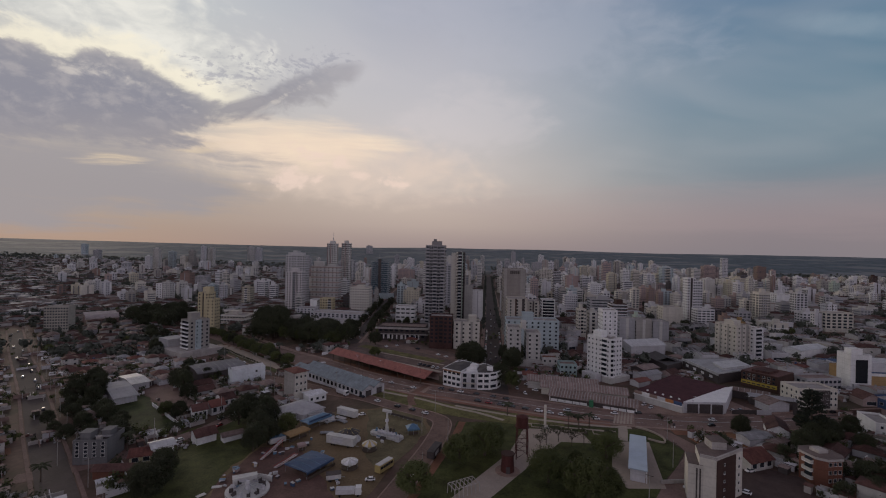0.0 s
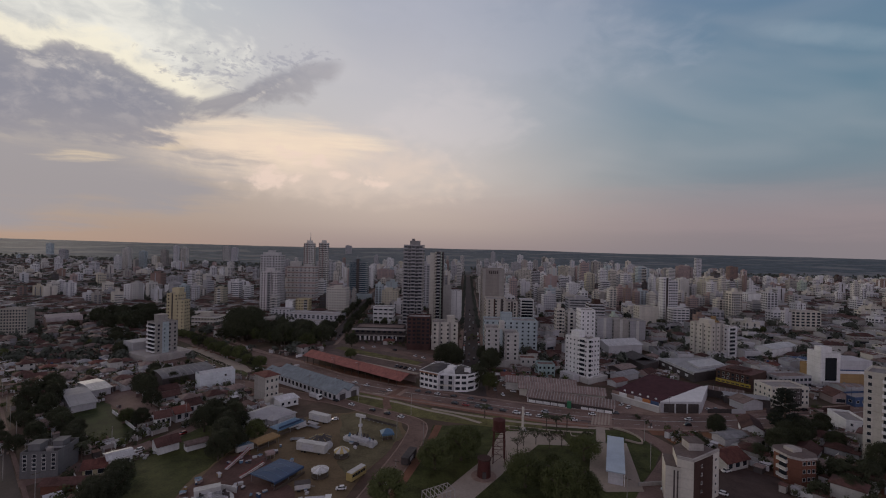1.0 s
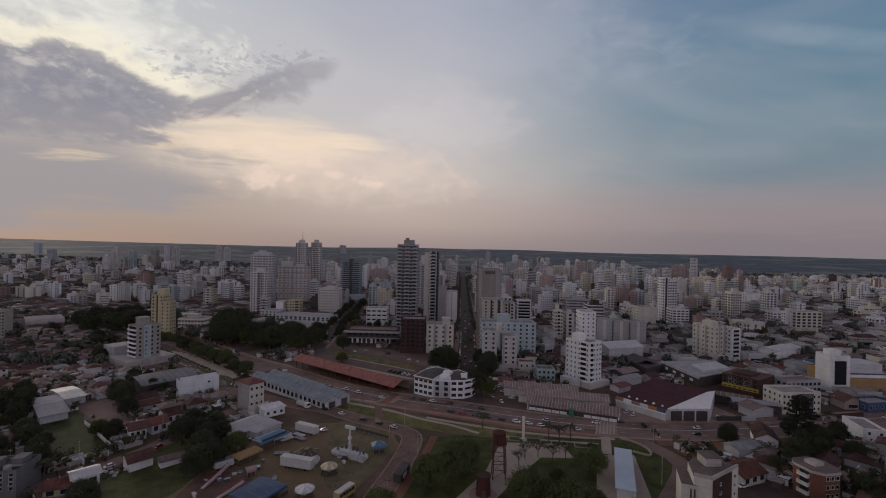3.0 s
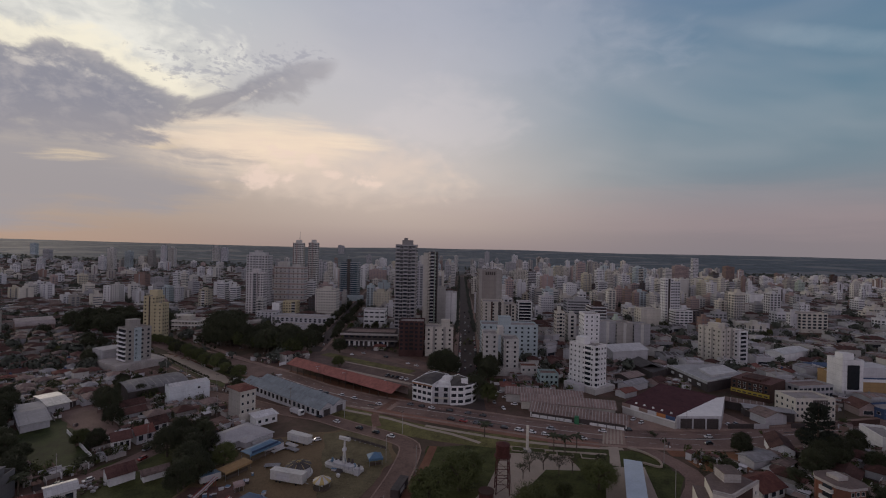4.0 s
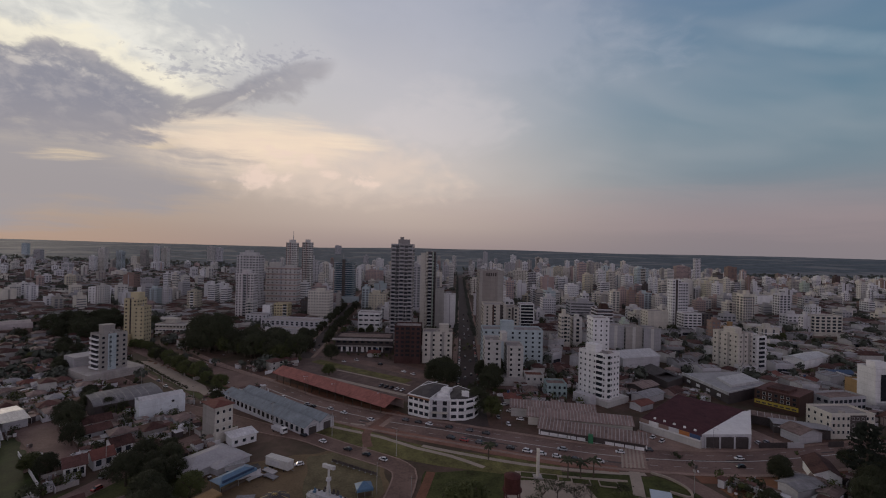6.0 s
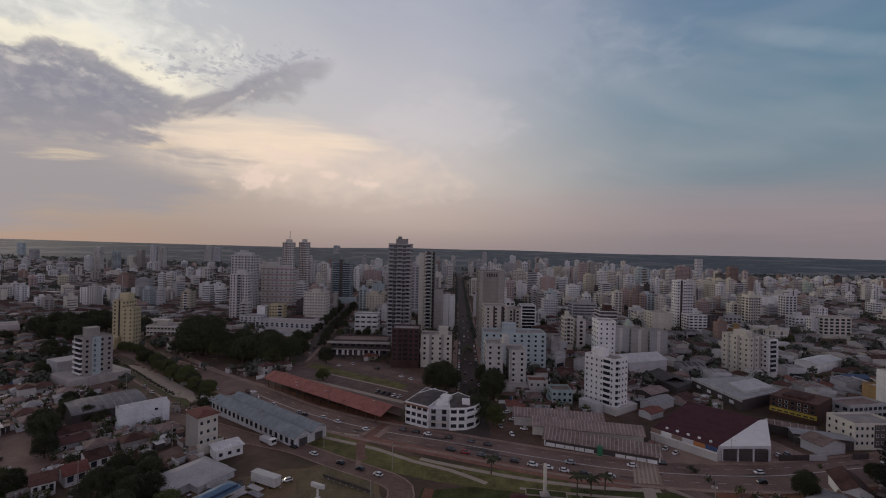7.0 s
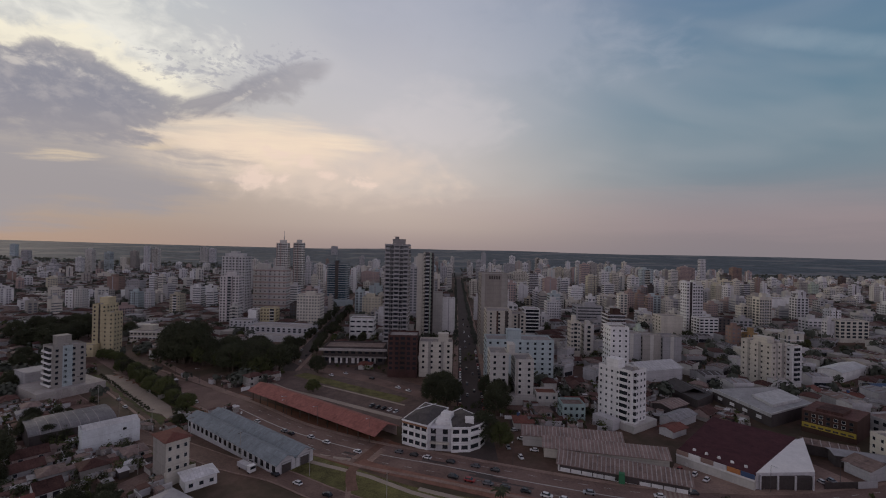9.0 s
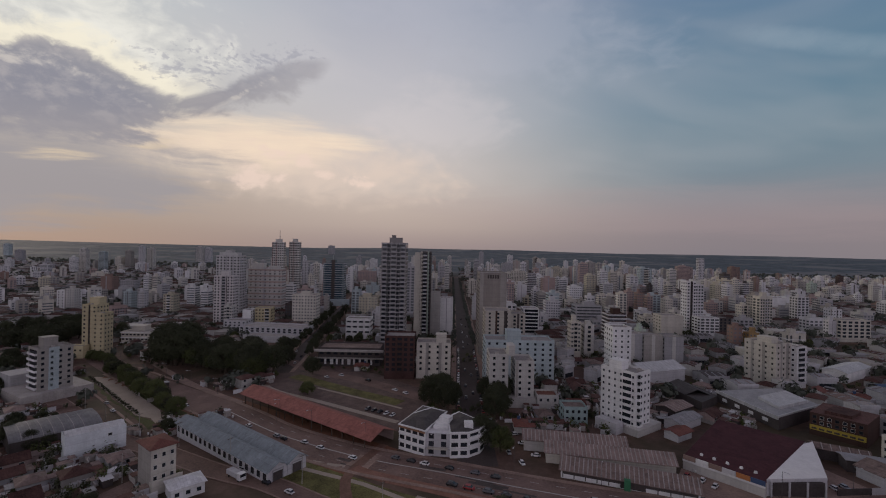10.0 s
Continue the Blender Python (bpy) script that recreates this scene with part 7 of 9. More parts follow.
# ---- shrubs and garden trees between the houses, past counting ----
def shrubbery():
    r = random.Random(31)
    b = Build()
    n = tries = 0
    while n < 3000 and tries < 90000:
        tries += 1
        y = 105 + 360 * r.random() ** 1.3
        x = r.uniform(-y * 1.12 - 40, y * 1.02 + 30)
        if (-84 < x < 84 and y < 262) or (round(x / CELL), round(y / CELL)) in TAKEN:
            continue
        if x > 70 and y > 235 and r.random() < 0.7:
            continue
        s = r.uniform(0.9, 3.0) * (0.7 if r.random() < 0.4 else 1.0)
        k = 1 if r.random() < 0.65 else 0
        for _ in range(int(34 + 14 * s)):
            v = Vector((r.gauss(0, 1), r.gauss(0, 1), r.gauss(0, 0.8))).normalized()
            c = Vector((x, y, gz(x) + s * 0.9)) + v * s * r.uniform(0.45, 1.0) * (0.75 + 0.35 * math.sin(5 * v.x + 3 * v.y + n))
            nn = (v + Vector((r.uniform(-0.6, 0.6), r.uniform(-0.6, 0.6), r.uniform(-0.2, 0.7)))).normalized()
            o = nn.orthogonal().normalized() * r.uniform(0.3, 0.5)
            u = nn.cross(o) * 0.7
            b.add([tuple(c - o), tuple(c - u), tuple(c + o), tuple(c + u)], [(0, 1, 2, 3)], k)
        n += 1
    # low hedge teeth between the parking bays
    for i in range(24):
        x, y = -209 + 3.02 * i, 350 - 2.73 * i
        for _ in range(16):
            c = Vector((x + r.uniform(-0.2, 1.6), y + r.uniform(-0.4, 1.2), gz(x) + r.uniform(0.2, 0.8)))
            o = Vector((r.gauss(0, 1), r.gauss(0, 1), r.gauss(0, 1))).normalized() * 0.4
            u = o.orthogonal() * 0.8
            b.add([tuple(c - o), tuple(c - u), tuple(c + o), tuple(c + u)], [(0, 1, 2, 3)], 1)
    tagged(put("shrubs", b.mesh("shrubs", [LEAF, LEAFDARK]), Matrix()), "dark shrubs and small garden trees between houses", "shrubs", kind="stuff")


shrubbery()

# ---- the city beyond ----
crng = random.Random(5)
COLOURS = [WORNWHITE] * 6 + [CREAM] * 6 + [BEIGE] * 8 + [PALE] * 6 + [TAN] * 4 + [GREY] * 6 + [PINK, PINK, PINK, PALEYELLOW, BLUISH, CREAM, DARK, DULLRED]


def tower_parts(w, d, h, side, step):
    """Glazing and trim of a tower, in one of several manners, on the front and one side."""
    b, t = Build(), Build()

    def lay(to, face, u0, u1, z0, z1, out):
        if face == "f":
            to.box(u0, u1, -out, -0.01, z0, z1)
        elif face == "l":
            to.box(-out, -0.01, u0, u1, z0, z1)
        else:
            to.box(w + 0.01, w + out, u0, u1, z0, z1)

    for face in ("f", side):
        length = w if face == "f" else d
        style = crng.choice((0, 1, 1, 2, 3, 4, 4, 5))
        n = max(2, int(length / crng.choice((2.4, 2.9, 3.4, 4.0))))
        if style == 5:
            lay(t, face, length * 0.42, length * 0.58, 0.5, h - 0.4, 0.12)
            continue
        cells = list(range(n))
        if style == 2:
            cells = [i for i in cells if i % 3 != 1]
            for i in range(1, n, 3):
                lay(t, face, length * (i + 0.1) / n, length * (i + 0.9) / n, 3.0, h - 0.8, 0.14)
        if style == 3:
            for i in range(0, n, 2):
                lay(b, face, length * (i + 0.3) / n, length * (i + 0.75) / n, 3.4, h - 1.6, 0.07)
        z = 3.6
        while z < h - 2.2:
            if style == 0:
                lay(b, face, length * 0.06, length * 0.94, z, z + 1.2, 0.07)
            elif style == 3:
                lay(t, face, 0.2, length - 0.2, z - 0.9, z - 0.2, 0.16)
            else:
                for i in cells:
                    lay(b, face, length * (i + 0.2) / n, length * (i + 0.8) / n, z, z + (1.5 if style != 4 else 1.9), 0.07)
                if style == 4 and n > 3:
                    k = n // 2
                    lay(t, face, length * (k - 0.4) / n, length * (k + 1.4) / n, z - 0.6, z + 0.5, 0.9)
            z += step
    return b, t


TRIMS = [WHITE, PALE, GREY, TAN, BEIGE]


def tower(x, y, w, d, h, rot, wall):
    """A city tower: walls with parapet, roof house, rows of windows and trim."""
    ob = put("city_building", shell(w, d, h, wall), pose(x, y, hill(x, y), 0, 0, rot))
    kind = "tall" if h > 38 else "mid-rise" if h > 20 else "low"
    tagged(ob, "%s %s city block with rows of windows" % (kind, wall.name.replace("_paint", "").replace("_", " ")), "city building", "distant city")
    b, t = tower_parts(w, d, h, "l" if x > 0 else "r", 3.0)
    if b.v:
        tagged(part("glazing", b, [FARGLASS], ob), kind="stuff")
    if t.v:
        tagged(part("facade_trim", t, [crng.choice(TRIMS)], ob), kind="stuff")
    a = crng.uniform(0.2, 0.4)
    part("roof_house", Build().box(w * a, w * (a + 0.35), d * 0.3, d * 0.7, h - 0.95, h + crng.uniform(2, 4)), [wall], ob)
    if crng.random() < 0.35:
        part("water_tank", Build().tube(w * 0.78, d * 0.5, h - 0.9, h + 1.2, 1.1, 1.1, 10), [PALE], ob)
    return ob


SPOTS = []
made = 0
tries = 0
while made < 700 and tries < 30000:
    tries += 1
    y = 300 + 1250 * crng.random() ** 1.2
    x = crng.uniform(-1.0, 1.0) * (y * 0.98 + 20)
    bearing = x / y
    if y < 440:
        continue
    if bearing < -0.42 and crng.random() < 0.6:
        continue
    if y < 560 and bearing < -0.3:
        continue
    if abs(x - (13 + (y - 290) * 0.025)) < 24:
        continue
    w, d = crng.uniform(8, 15.5), crng.uniform(9, 15)
    core = math.exp(-((bearing - 0.06) / 0.52) ** 2)
    h = crng.uniform(10, 22) + core * crng.random() ** 2 * 42 + 10 * crng.random() ** 3
    if y < 520 and x > 60:
        h = min(h, 15)
    if bearing > 0.6:
        h = 8 + (h - 8) * (0.45 if crng.random() < 0.7 else 0.9)
    if made < 64:
        if y < 620 or not -0.36 < bearing < 0.66:
            continue
        w, d, h = crng.uniform(8, 11.5), crng.uniform(10, 14), crng.uniform(36, 54) * (1 if bearing < 0.35 else 0.82)
    # no taller than leaves the named blocks behind it in the open
    r = y - 60
    ceiling_ = min([73.5 + (lo + 0.3 * (hi - lo)) * r for b0, b1, ny, lo, hi in SIGHT if ny > y and b0 < (x + w) / r and b1 > x / r], default=99.0)
    h = min(h, ceiling_ - hill(x, y))
    if h < 7:
        continue
    cells = free(x, y, w, d, 0, 1.5)
    if cells is None:
        continue
    TAKEN.update(cells)
    SPOTS.append((y, x, w, d, h, 0 if bearing > -0.45 else 55, crng.choice(COLOURS)))
    made += 1
SPOTS.sort(key=lambda q: q[0])
for y, x, w, d, h, r, wall in SPOTS[:110]:
    tower(x, y, w, d, h, r, wall)


def far_towers():
    """The towers behind the nearest ones, as one mass."""
    walls = sorted({q[6].name for q in SPOTS[110:]})
    b = Build()
    for y, x, w, d, h, r, wall in SPOTS[110:]:
        m = pose(x, y, hill(x, y), 0, 0, r)
        k = walls.index(wall.name)
        one = Build().box(0, w, 0, d, -2, h, k).box(w * 0.3, w * 0.65, d * 0.3, d * 0.7, h, h + 2.6, k)
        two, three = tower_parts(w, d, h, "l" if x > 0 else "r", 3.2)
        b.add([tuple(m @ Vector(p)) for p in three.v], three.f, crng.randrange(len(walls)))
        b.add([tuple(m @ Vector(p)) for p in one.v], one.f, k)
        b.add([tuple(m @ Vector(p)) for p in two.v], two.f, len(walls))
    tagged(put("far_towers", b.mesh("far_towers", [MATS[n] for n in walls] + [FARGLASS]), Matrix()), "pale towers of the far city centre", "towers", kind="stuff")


far_towers()


def low_town():
    """Low roofs and trees of the far quarters, too many to tell apart."""
    b, t = Build(), Build()
    r = random.Random(8)
    for w, d, x, y, rot in REST:
        m, one = pose(x, y, gz(x), 0, 0, rot), Build()
        h = 3.4 if r.random() < 0.8 else 6.0
        k, q = r.randrange(4), 4 + r.randrange(3)
        one.box(0, w, 0, d, -1.6, h)
        b.add([tuple(m @ Vector(p)) for p in one.v], one.f, k)
        one = Build().hip(0, w, 0, d, h, min(w, d) * 0.24)
        b.add([tuple(m @ Vector(p)) for p in one.v], one.f, q)
    n = 0
    while n < 5100:
        y = 330 + 1250 * r.random() ** 1.3
        x = r.uniform(-1.2, 1.03) * (y + 20)
        k = (round(x / CELL), round(y / CELL))
        if k in TAKEN or abs(x - (13 + (y - 290) * 0.025)) < 13:
            continue
        z, w, d, h = hill(x, y), r.uniform(8, 20), r.uniform(8, 16), r.uniform(3.5, 8)
        far = max(0.0, math.hypot(x, y) - 1700) / 3000
        if free(x - w / 2, y - d / 2, w, d, 0, 0) is None:
            continue
        m = r.randrange(4)
        b.box(x - w / 2, x + w / 2, y - d / 2, y + d / 2, z - 2, z + h, m)
        if r.random() < 0.6:
            b.hip(x - w / 2, x + w / 2, y - d / 2, y + d / 2, z + h, w * 0.13, 0.4, 0.15, 4 + r.randrange(3))
        n += 1
    tagged(put("low_quarters", b.mesh("low_quarters", [GREY, TAN, GREY, BEIGE, FIBRO, OLDTILE, OLDTILE]), Matrix()), "dense low houses and shops of the far quarters", "houses", kind="stuff")
    n = 0
    while n < 9000:
        y = 300 + 1500 * r.random() ** 1.25
        x = r.uniform(-1.2, 1.03) * (y + 20)
        if abs(x - (13 + (y - 290) * 0.025)) < 10 or (round(x / CELL), round(y / CELL)) in TAKEN or (x / y > -0.3 and r.random() < ((0.75 if x / y < 0.45 else 0.45) if y < 650 else 0.35)):
            continue
        z, s = hill(x, y), r.uniform(2.5, 5.5)
        fine_ = y < 700
        for _ in range(46 if fine_ else 18):
            v = Vector((r.gauss(0, 1), r.gauss(0, 1), r.gauss(0, 0.7))).normalized()
            c = Vector((x, y, z + s * 1.0)) + v * s * r.uniform(0.5, 1.0) * (0.8 + 0.3 * math.sin(4 * v.x + 3 * v.y + n))
            v = (v + Vector((r.uniform(-0.5, 0.5), r.uniform(-0.5, 0.5), r.uniform(0, 0.5)))).normalized()
            o = v.orthogonal().normalized() * s * (0.24 if fine_ else 0.42)
            u = v.cross(o)
            t.add([tuple(c - o), tuple(c - u), tuple(c + o), tuple(c + u)], [(0, 1, 2, 3)])
        n += 1
    for i in range(190):
        y = 420 + 4.2 * i
        for side in (-7.6, 7.6):
            if r.random() < 0.3:
                continue
            x, s = 13 + (y - 290) * 0.025 + side + r.uniform(-0.8, 0.8), r.uniform(1.6, 2.8)
            for _ in range(18):
                v = Vector((r.gauss(0, 1), r.gauss(0, 1), r.gauss(0, 0.8))).normalized()
                c = Vector((x, y, gz(x) + 1.2 + s)) + v * s * r.uniform(0.6, 1.0)
                o = v.orthogonal().normalized() * s * 0.4
                u = v.cross(o)
                t.add([tuple(c - o), tuple(c - u), tuple(c + o), tuple(c + u)], [(0, 1, 2, 3)])
    # paler, greyer leaves than the near trees, with distance haze in their colour
    tagged(put("far_trees", t.mesh("far_trees", [mat("grey_green_leaves", (0.074, 0.082, 0.066), spread=0.4, scale=0.1, bump=0.0, tint=0.0)]), Matrix()), "dark street trees and gardens of the far quarters", "trees", kind="stuff")


low_town()


# ---- cars ----
PAINTS = [mat("car_white", (0.62, 0.62, 0.62), 0.3, 0.0, 0.03, bump=0.0), mat("car_silver", (0.33, 0.34, 0.36), 0.3, 0.5, 0.03, bump=0.0), mat("car_black", (0.018, 0.018, 0.02), 0.25, 0.0, 0.03, bump=0.0),
          mat("car_red", (0.25, 0.02, 0.02), 0.3, 0.0, 0.03, bump=0.0), mat("car_grey", (0.10, 0.10, 0.11), 0.3, 0.4, 0.03, bump=0.0)]
WORDS = ["white", "silver", "black", "red", "dark grey"]
wheel = Build()
wheel.add([(0.32 * math.cos(a), y, 0.32 * math.sin(a)) for y in (-0.1, 0.1) for a in [k * math.pi / 6 for k in range(12)]], [(i, (i + 1) % 12, 12 + (i + 1) % 12, 12 + i) for i in range(12)] + [tuple(range(11, -1, -1)), tuple(range(12, 24))])
WHEEL = wheel.mesh("wheel", [TYRE])


def loft(sections, m=0):
    """A closed skin through like-numbered rings."""
    b = Build()
    n = len(sections[0])
    b.add([p for s in sections for p in s], [(r * n + i, r * n + (i + 1) % n, (r + 1) * n + (i + 1) % n, (r + 1) * n + i) for r in range(len(sections) - 1) for i in range(n)]
          + [tuple(range(n - 1, -1, -1)), tuple(range((len(sections) - 1) * n, len(sections) * n))], m)
    return b


def car_proto(paint, word, tall=0.0, near=True):
    ob = tagged(new("car"), "small %s hatchback car on the asphalt" % word, "car")
    prof = [(-2.05, 0.45, 0.62, 0.72), (-1.95, 0.3, 0.84, 0.80), (-0.9, 0.28, 0.92, 0.84), (0.9, 0.28, 0.92, 0.84), (1.75, 0.28, 0.88, 0.82), (2.0, 0.42, 0.7, 0.74)]
    rings = [[(x, -w, lo), (x, -w * 1.03, (lo + hi) / 2), (x, -w * 0.92, hi), (x, w * 0.92, hi), (x, w * 1.03, (lo + hi) / 2), (x, w, lo)] for x, lo, hi, w in prof]
    part("body", loft([list(reversed(r)) for r in rings]), [paint], ob)
    b = Build()
    b.add([(-1.2, -0.76, 0.88), (1.72, -0.76, 0.88), (1.72, 0.76, 0.88), (-1.2, 0.76, 0.88), (-0.55, -0.6, 1.40 + tall), (1.15, -0.6, 1.42 + tall), (1.15, 0.6, 1.42 + tall), (-0.55, 0.6, 1.40 + tall)],
          [(0, 1, 5, 4), (1, 2, 6, 5), (2, 3, 7, 6), (3, 0, 4, 7)])
    part("cabin_glass", b, [GLASS], ob)
    part("roof", Build().box(-0.58, 1.2, -0.62, 0.62, 1.40 + tall, 1.47 + tall), [paint], ob)
    if not near:
        part("wheels", Build().box(-1.55, -0.95, -0.82, 0.82, 0.0, 0.5).box(1.0, 1.6, -0.82, 0.82, 0.0, 0.5), [TYRE], ob)
        return ob
    for x in (-1.25, 1.3):
        for y in (-0.78, 0.78):
            put("wheel", WHEEL, pose(x, y, 0.32), ob)
    return ob


CARS = [car_proto(p, w) for p, w in zip(PAINTS, WORDS)]
FARCARS = [car_proto(p, w, near=False) for p, w in zip(PAINTS, WORDS)]
car_used = set()
krng = random.Random(3)


def park(k, x, y, rot, z=0.06):
    m = pose(x, y, gz(x) + z, 0, 0, rot) @ Matrix.Scale(0.9, 4)
    kit = CARS if y < 285 and x > -140 else FARCARS
    if kit[k].name in car_used:
        return copy_thing(kit[k], m)
    car_used.add(kit[k].name)
    kit[k].matrix_basis = m
    return kit[k]


def park_line(points, shift, spots, flip=0, z=0.06):
    """Cars along a line at the given metres from its start."""
    c = chain(points, 1.0)
    for s in spots:
        i = min(int(s), len(c) - 2)
        d = (c[i + 1] - c[i]).normalized()
        k = krng.choice((0, 0, 0, 1, 2, 2, 3, 4))
        park(k, c[i].x - d.y * shift, c[i].y + d.x * shift, math.degrees(math.atan2(d.y, d.x)) + 180 + flip, z)


# parked along the kerb, and on the road
for x, y, k, r in ((2.8, 223, 2, 160), (8, 221, 3, 160), (13.8, 219, 4, 160), (19, 217.2, 2, 160), (25, 215, 2, 160), (30.9, 212.6, 0, 160), (35.9, 210.8, 0, 162), (40.8, 209, 0, 163), (47, 207, 2, 165), (55.2, 206, 0, 168),
                   (44.4, 214.8, 1, -17), (65.5, 213.8, 0, -10), (77, 216, 2, -5), (107.6, 211, 0, 3), (104, 204.5, 2, 5), (-99, 286.6, 0, -38), (-80, 269, 0, -37), (-64.7, 258.6, 1, -35), (-61, 255.8, 2, -35), (-52.2, 252.6, 0, -32), (-44.9, 247.8, 0, -30),
                   (-31.5, 240, 0, -28), (-16.5, 240.4, 4, -24), (-10.9, 238.2, 2, -23), (-6.2, 236.4, 0, -22), (2.2, 233.4, 2, -21), (10.6, 230.6, 4, -20), (17, 228, 2, -19), (27.4, 238, 0, 100), (28.5, 262.5, 0, 5), (30.3, 254, 0, -10), (33.4, 244, 0, -15), (24, 246, 1, 95),
                   (-66, 340.4, 0, -40), (-58.4, 344, 0, -40), (-41.2, 333.5, 2, -40), (-24.6, 317, 0, -42), (-18.7, 312, 0, -40), (-8.6, 308, 0, -25), (-3.9, 304.5, 1, -15), (4, 303, 0, -10), (-22, 281.3, 0, 60), (-25, 283.2, 0, 60), (-28, 285, 2, 60), (-31, 286.8, 2, 60), (-34, 288.6, 4, 60),
                   (-55, 223, 2, -30), (-46, 217.5, 0, -30), (-35, 211, 2, -28), (-27.5, 207, 2, -28), (-21, 203.5, 0, -28), (-49, 199, 0, 20), (-32.1, 143.2, 0, 10), (-17.8, 146, 0, -25), (-66.5, 232, 0, -35),
                   (124, 224.5, 0, 95), (128, 225.5, 1, 95), (104, 221.5, 2, 10), (84, 228, 0, 40), (80.5, 231, 3, 40), (86, 224.5, 0, 40), (72, 225, 0, -20), (96, 163, 0, 15), (86, 148, 0, -40), (69, 150, 0, 52), (160, 221, 0, 14), (183, 226, 1, 14), (172, 229, 2, 14), (206, 231, 0, 14),
                   (-152, 291, 0, -35), (-163, 302, 1, -35), (-118, 203, 0, 75), (-116, 209, 1, 75), (-107, 197, 0, 70), (-184, 322, 2, -38), (-121, 296, 0, -35), (-128, 303, 0, -35)):
    park(k, x, y, r + krng.uniform(-3, 3))
park_line(AVENUE, 5.6, [50 + 6.5 * i for i in range(22)], 180)
park_line(AVENUE, -5.6, [52 + 6.8 * i for i in range(20)])
park_line(AVENUE, 1.8, [75, 98, 130, 150, 190, 215, 260, 300, 330], 180)
park_line(AVENUE, -1.8, [84, 120, 160, 205, 240, 290])
park_line(MIDST, 2.6, [12, 19, 30, 37, 44, 58, 66, 74], 0)
park_line(MIDST, -2.6, [16, 40, 52, 80], 180)
park_line(DIAGONAL, 3.6, [20, 27, 35, 48, 60], 180)
park_line(DIAGONAL, -3.6, [24, 40, 55], 0)
park_line(WESTST, 2.2, [40, 95, 150, 210, 232, 262, 285, 330], 0)
park_line(WESTST, -2.4, [60, 130, 180, 245, 300], 180)


# ---- fairground ----
BRIGHT = mat("pale_ride_paint", (0.46, 0.45, 0.43), 0.5, spread=0.3)
SKYBLUE = mat("blue_ride_paint", (0.085, 0.165, 0.25), 0.5, spread=0.3)
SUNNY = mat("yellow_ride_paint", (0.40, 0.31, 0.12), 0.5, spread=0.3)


def thing(name, label, category, x, y, rot=0, group=""):
    ob = tagged(new(name), label, category, group)
    ob.matrix_basis = pose(x, y, gz(x) + 0.02, 0, 0, rot)
    return ob


# pendulum tower ride
rd = thing("pendulum_ride", "white pendulum ride with a tall mast on a long stepped deck", "fairground ride", -33.5, 177.6, -24)
part("deck", Build().prism([(-7.2, -1.2), (-5.8, -2.3), (5.8, -2.3), (7.2, -1.2), (7.2, 1.2), (5.8, 2.3), (-5.8, 2.3), (-7.2, 1.2)], 0.0, 1.0), [BRIGHT], rd)
part("upper_deck", Build().prism([(-3.4, -1.5), (3.4, -1.5), (4.2, 0), (3.4, 1.5), (-3.4, 1.5), (-4.2, 0)], 1.005, 1.7), [PALE], rd)
for k in range(3):
    part("step", Build().box(-1.2, 1.2, -3.6 + 0.45 * k, -3.15 + 0.45 * k, 0.0, 0.3 + 0.25 * k), [DARKMETAL], rd)
mast_ = part("mast", Build().tube(0, 0, 1.7, 10.0, 0.42, 0.3, 10).beam((-1.0, 0, 1.7), (-0.25, 0, 6.0), 0.11).beam((1.0, 0, 1.7), (0.25, 0, 6.0), 0.11), [BRIGHT], rd)
part("mast_head", Build().prism([(-2.0, -0.5), (2.0, -0.5), (2.3, 0), (2.0, 0.5), (-2.0, 0.5), (-2.3, 0)], 9.6, 10.5), [BRIGHT], mast_)
part("motor", Build().box(-0.5, 0.5, -0.6, 0.6, 5.9, 6.9), [PALE], mast_)
for k in range(9):
    part("rail_post", Build().beam((-6.4 + 1.6 * k, -1.9 if 0 < k < 8 else -1.0, 1.0), (-6.4 + 1.6 * k, -1.9 if 0 < k < 8 else -1.0, 2.0), 0.05), [STEEL], rd)
part("rail", Build().beam((-6.4, -1.5, 2.0), (-4.8, -1.9, 2.0), 0.05).beam((-4.8, -1.9, 2.0), (4.8, -1.9, 2.0), 0.05).beam((4.8, -1.9, 2.0), (6.4, -1.5, 2.0), 0.05), [STEEL], rd)
for k in range(8):
    part("seat", Build().box(-0.4, 0.4, -0.35, 0.35, 0, 0.5).box(-0.4, 0.4, 0.25, 0.35, 0.5, 1.2), [SKYBLUE if k % 3 == 0 else DARK], rd, m=pose(-5.4 + 1.55 * k, 1.2 if 1 < k < 6 else 0.4, 1.0 if not 1 < k < 6 else 1.7))
part("control_booth", Build().box(5.9, 7.4, -2.6, -1.3, 0.0, 2.2).box(5.8, 7.5, -2.7, -1.2, 2.2, 2.35), [PALE], rd)


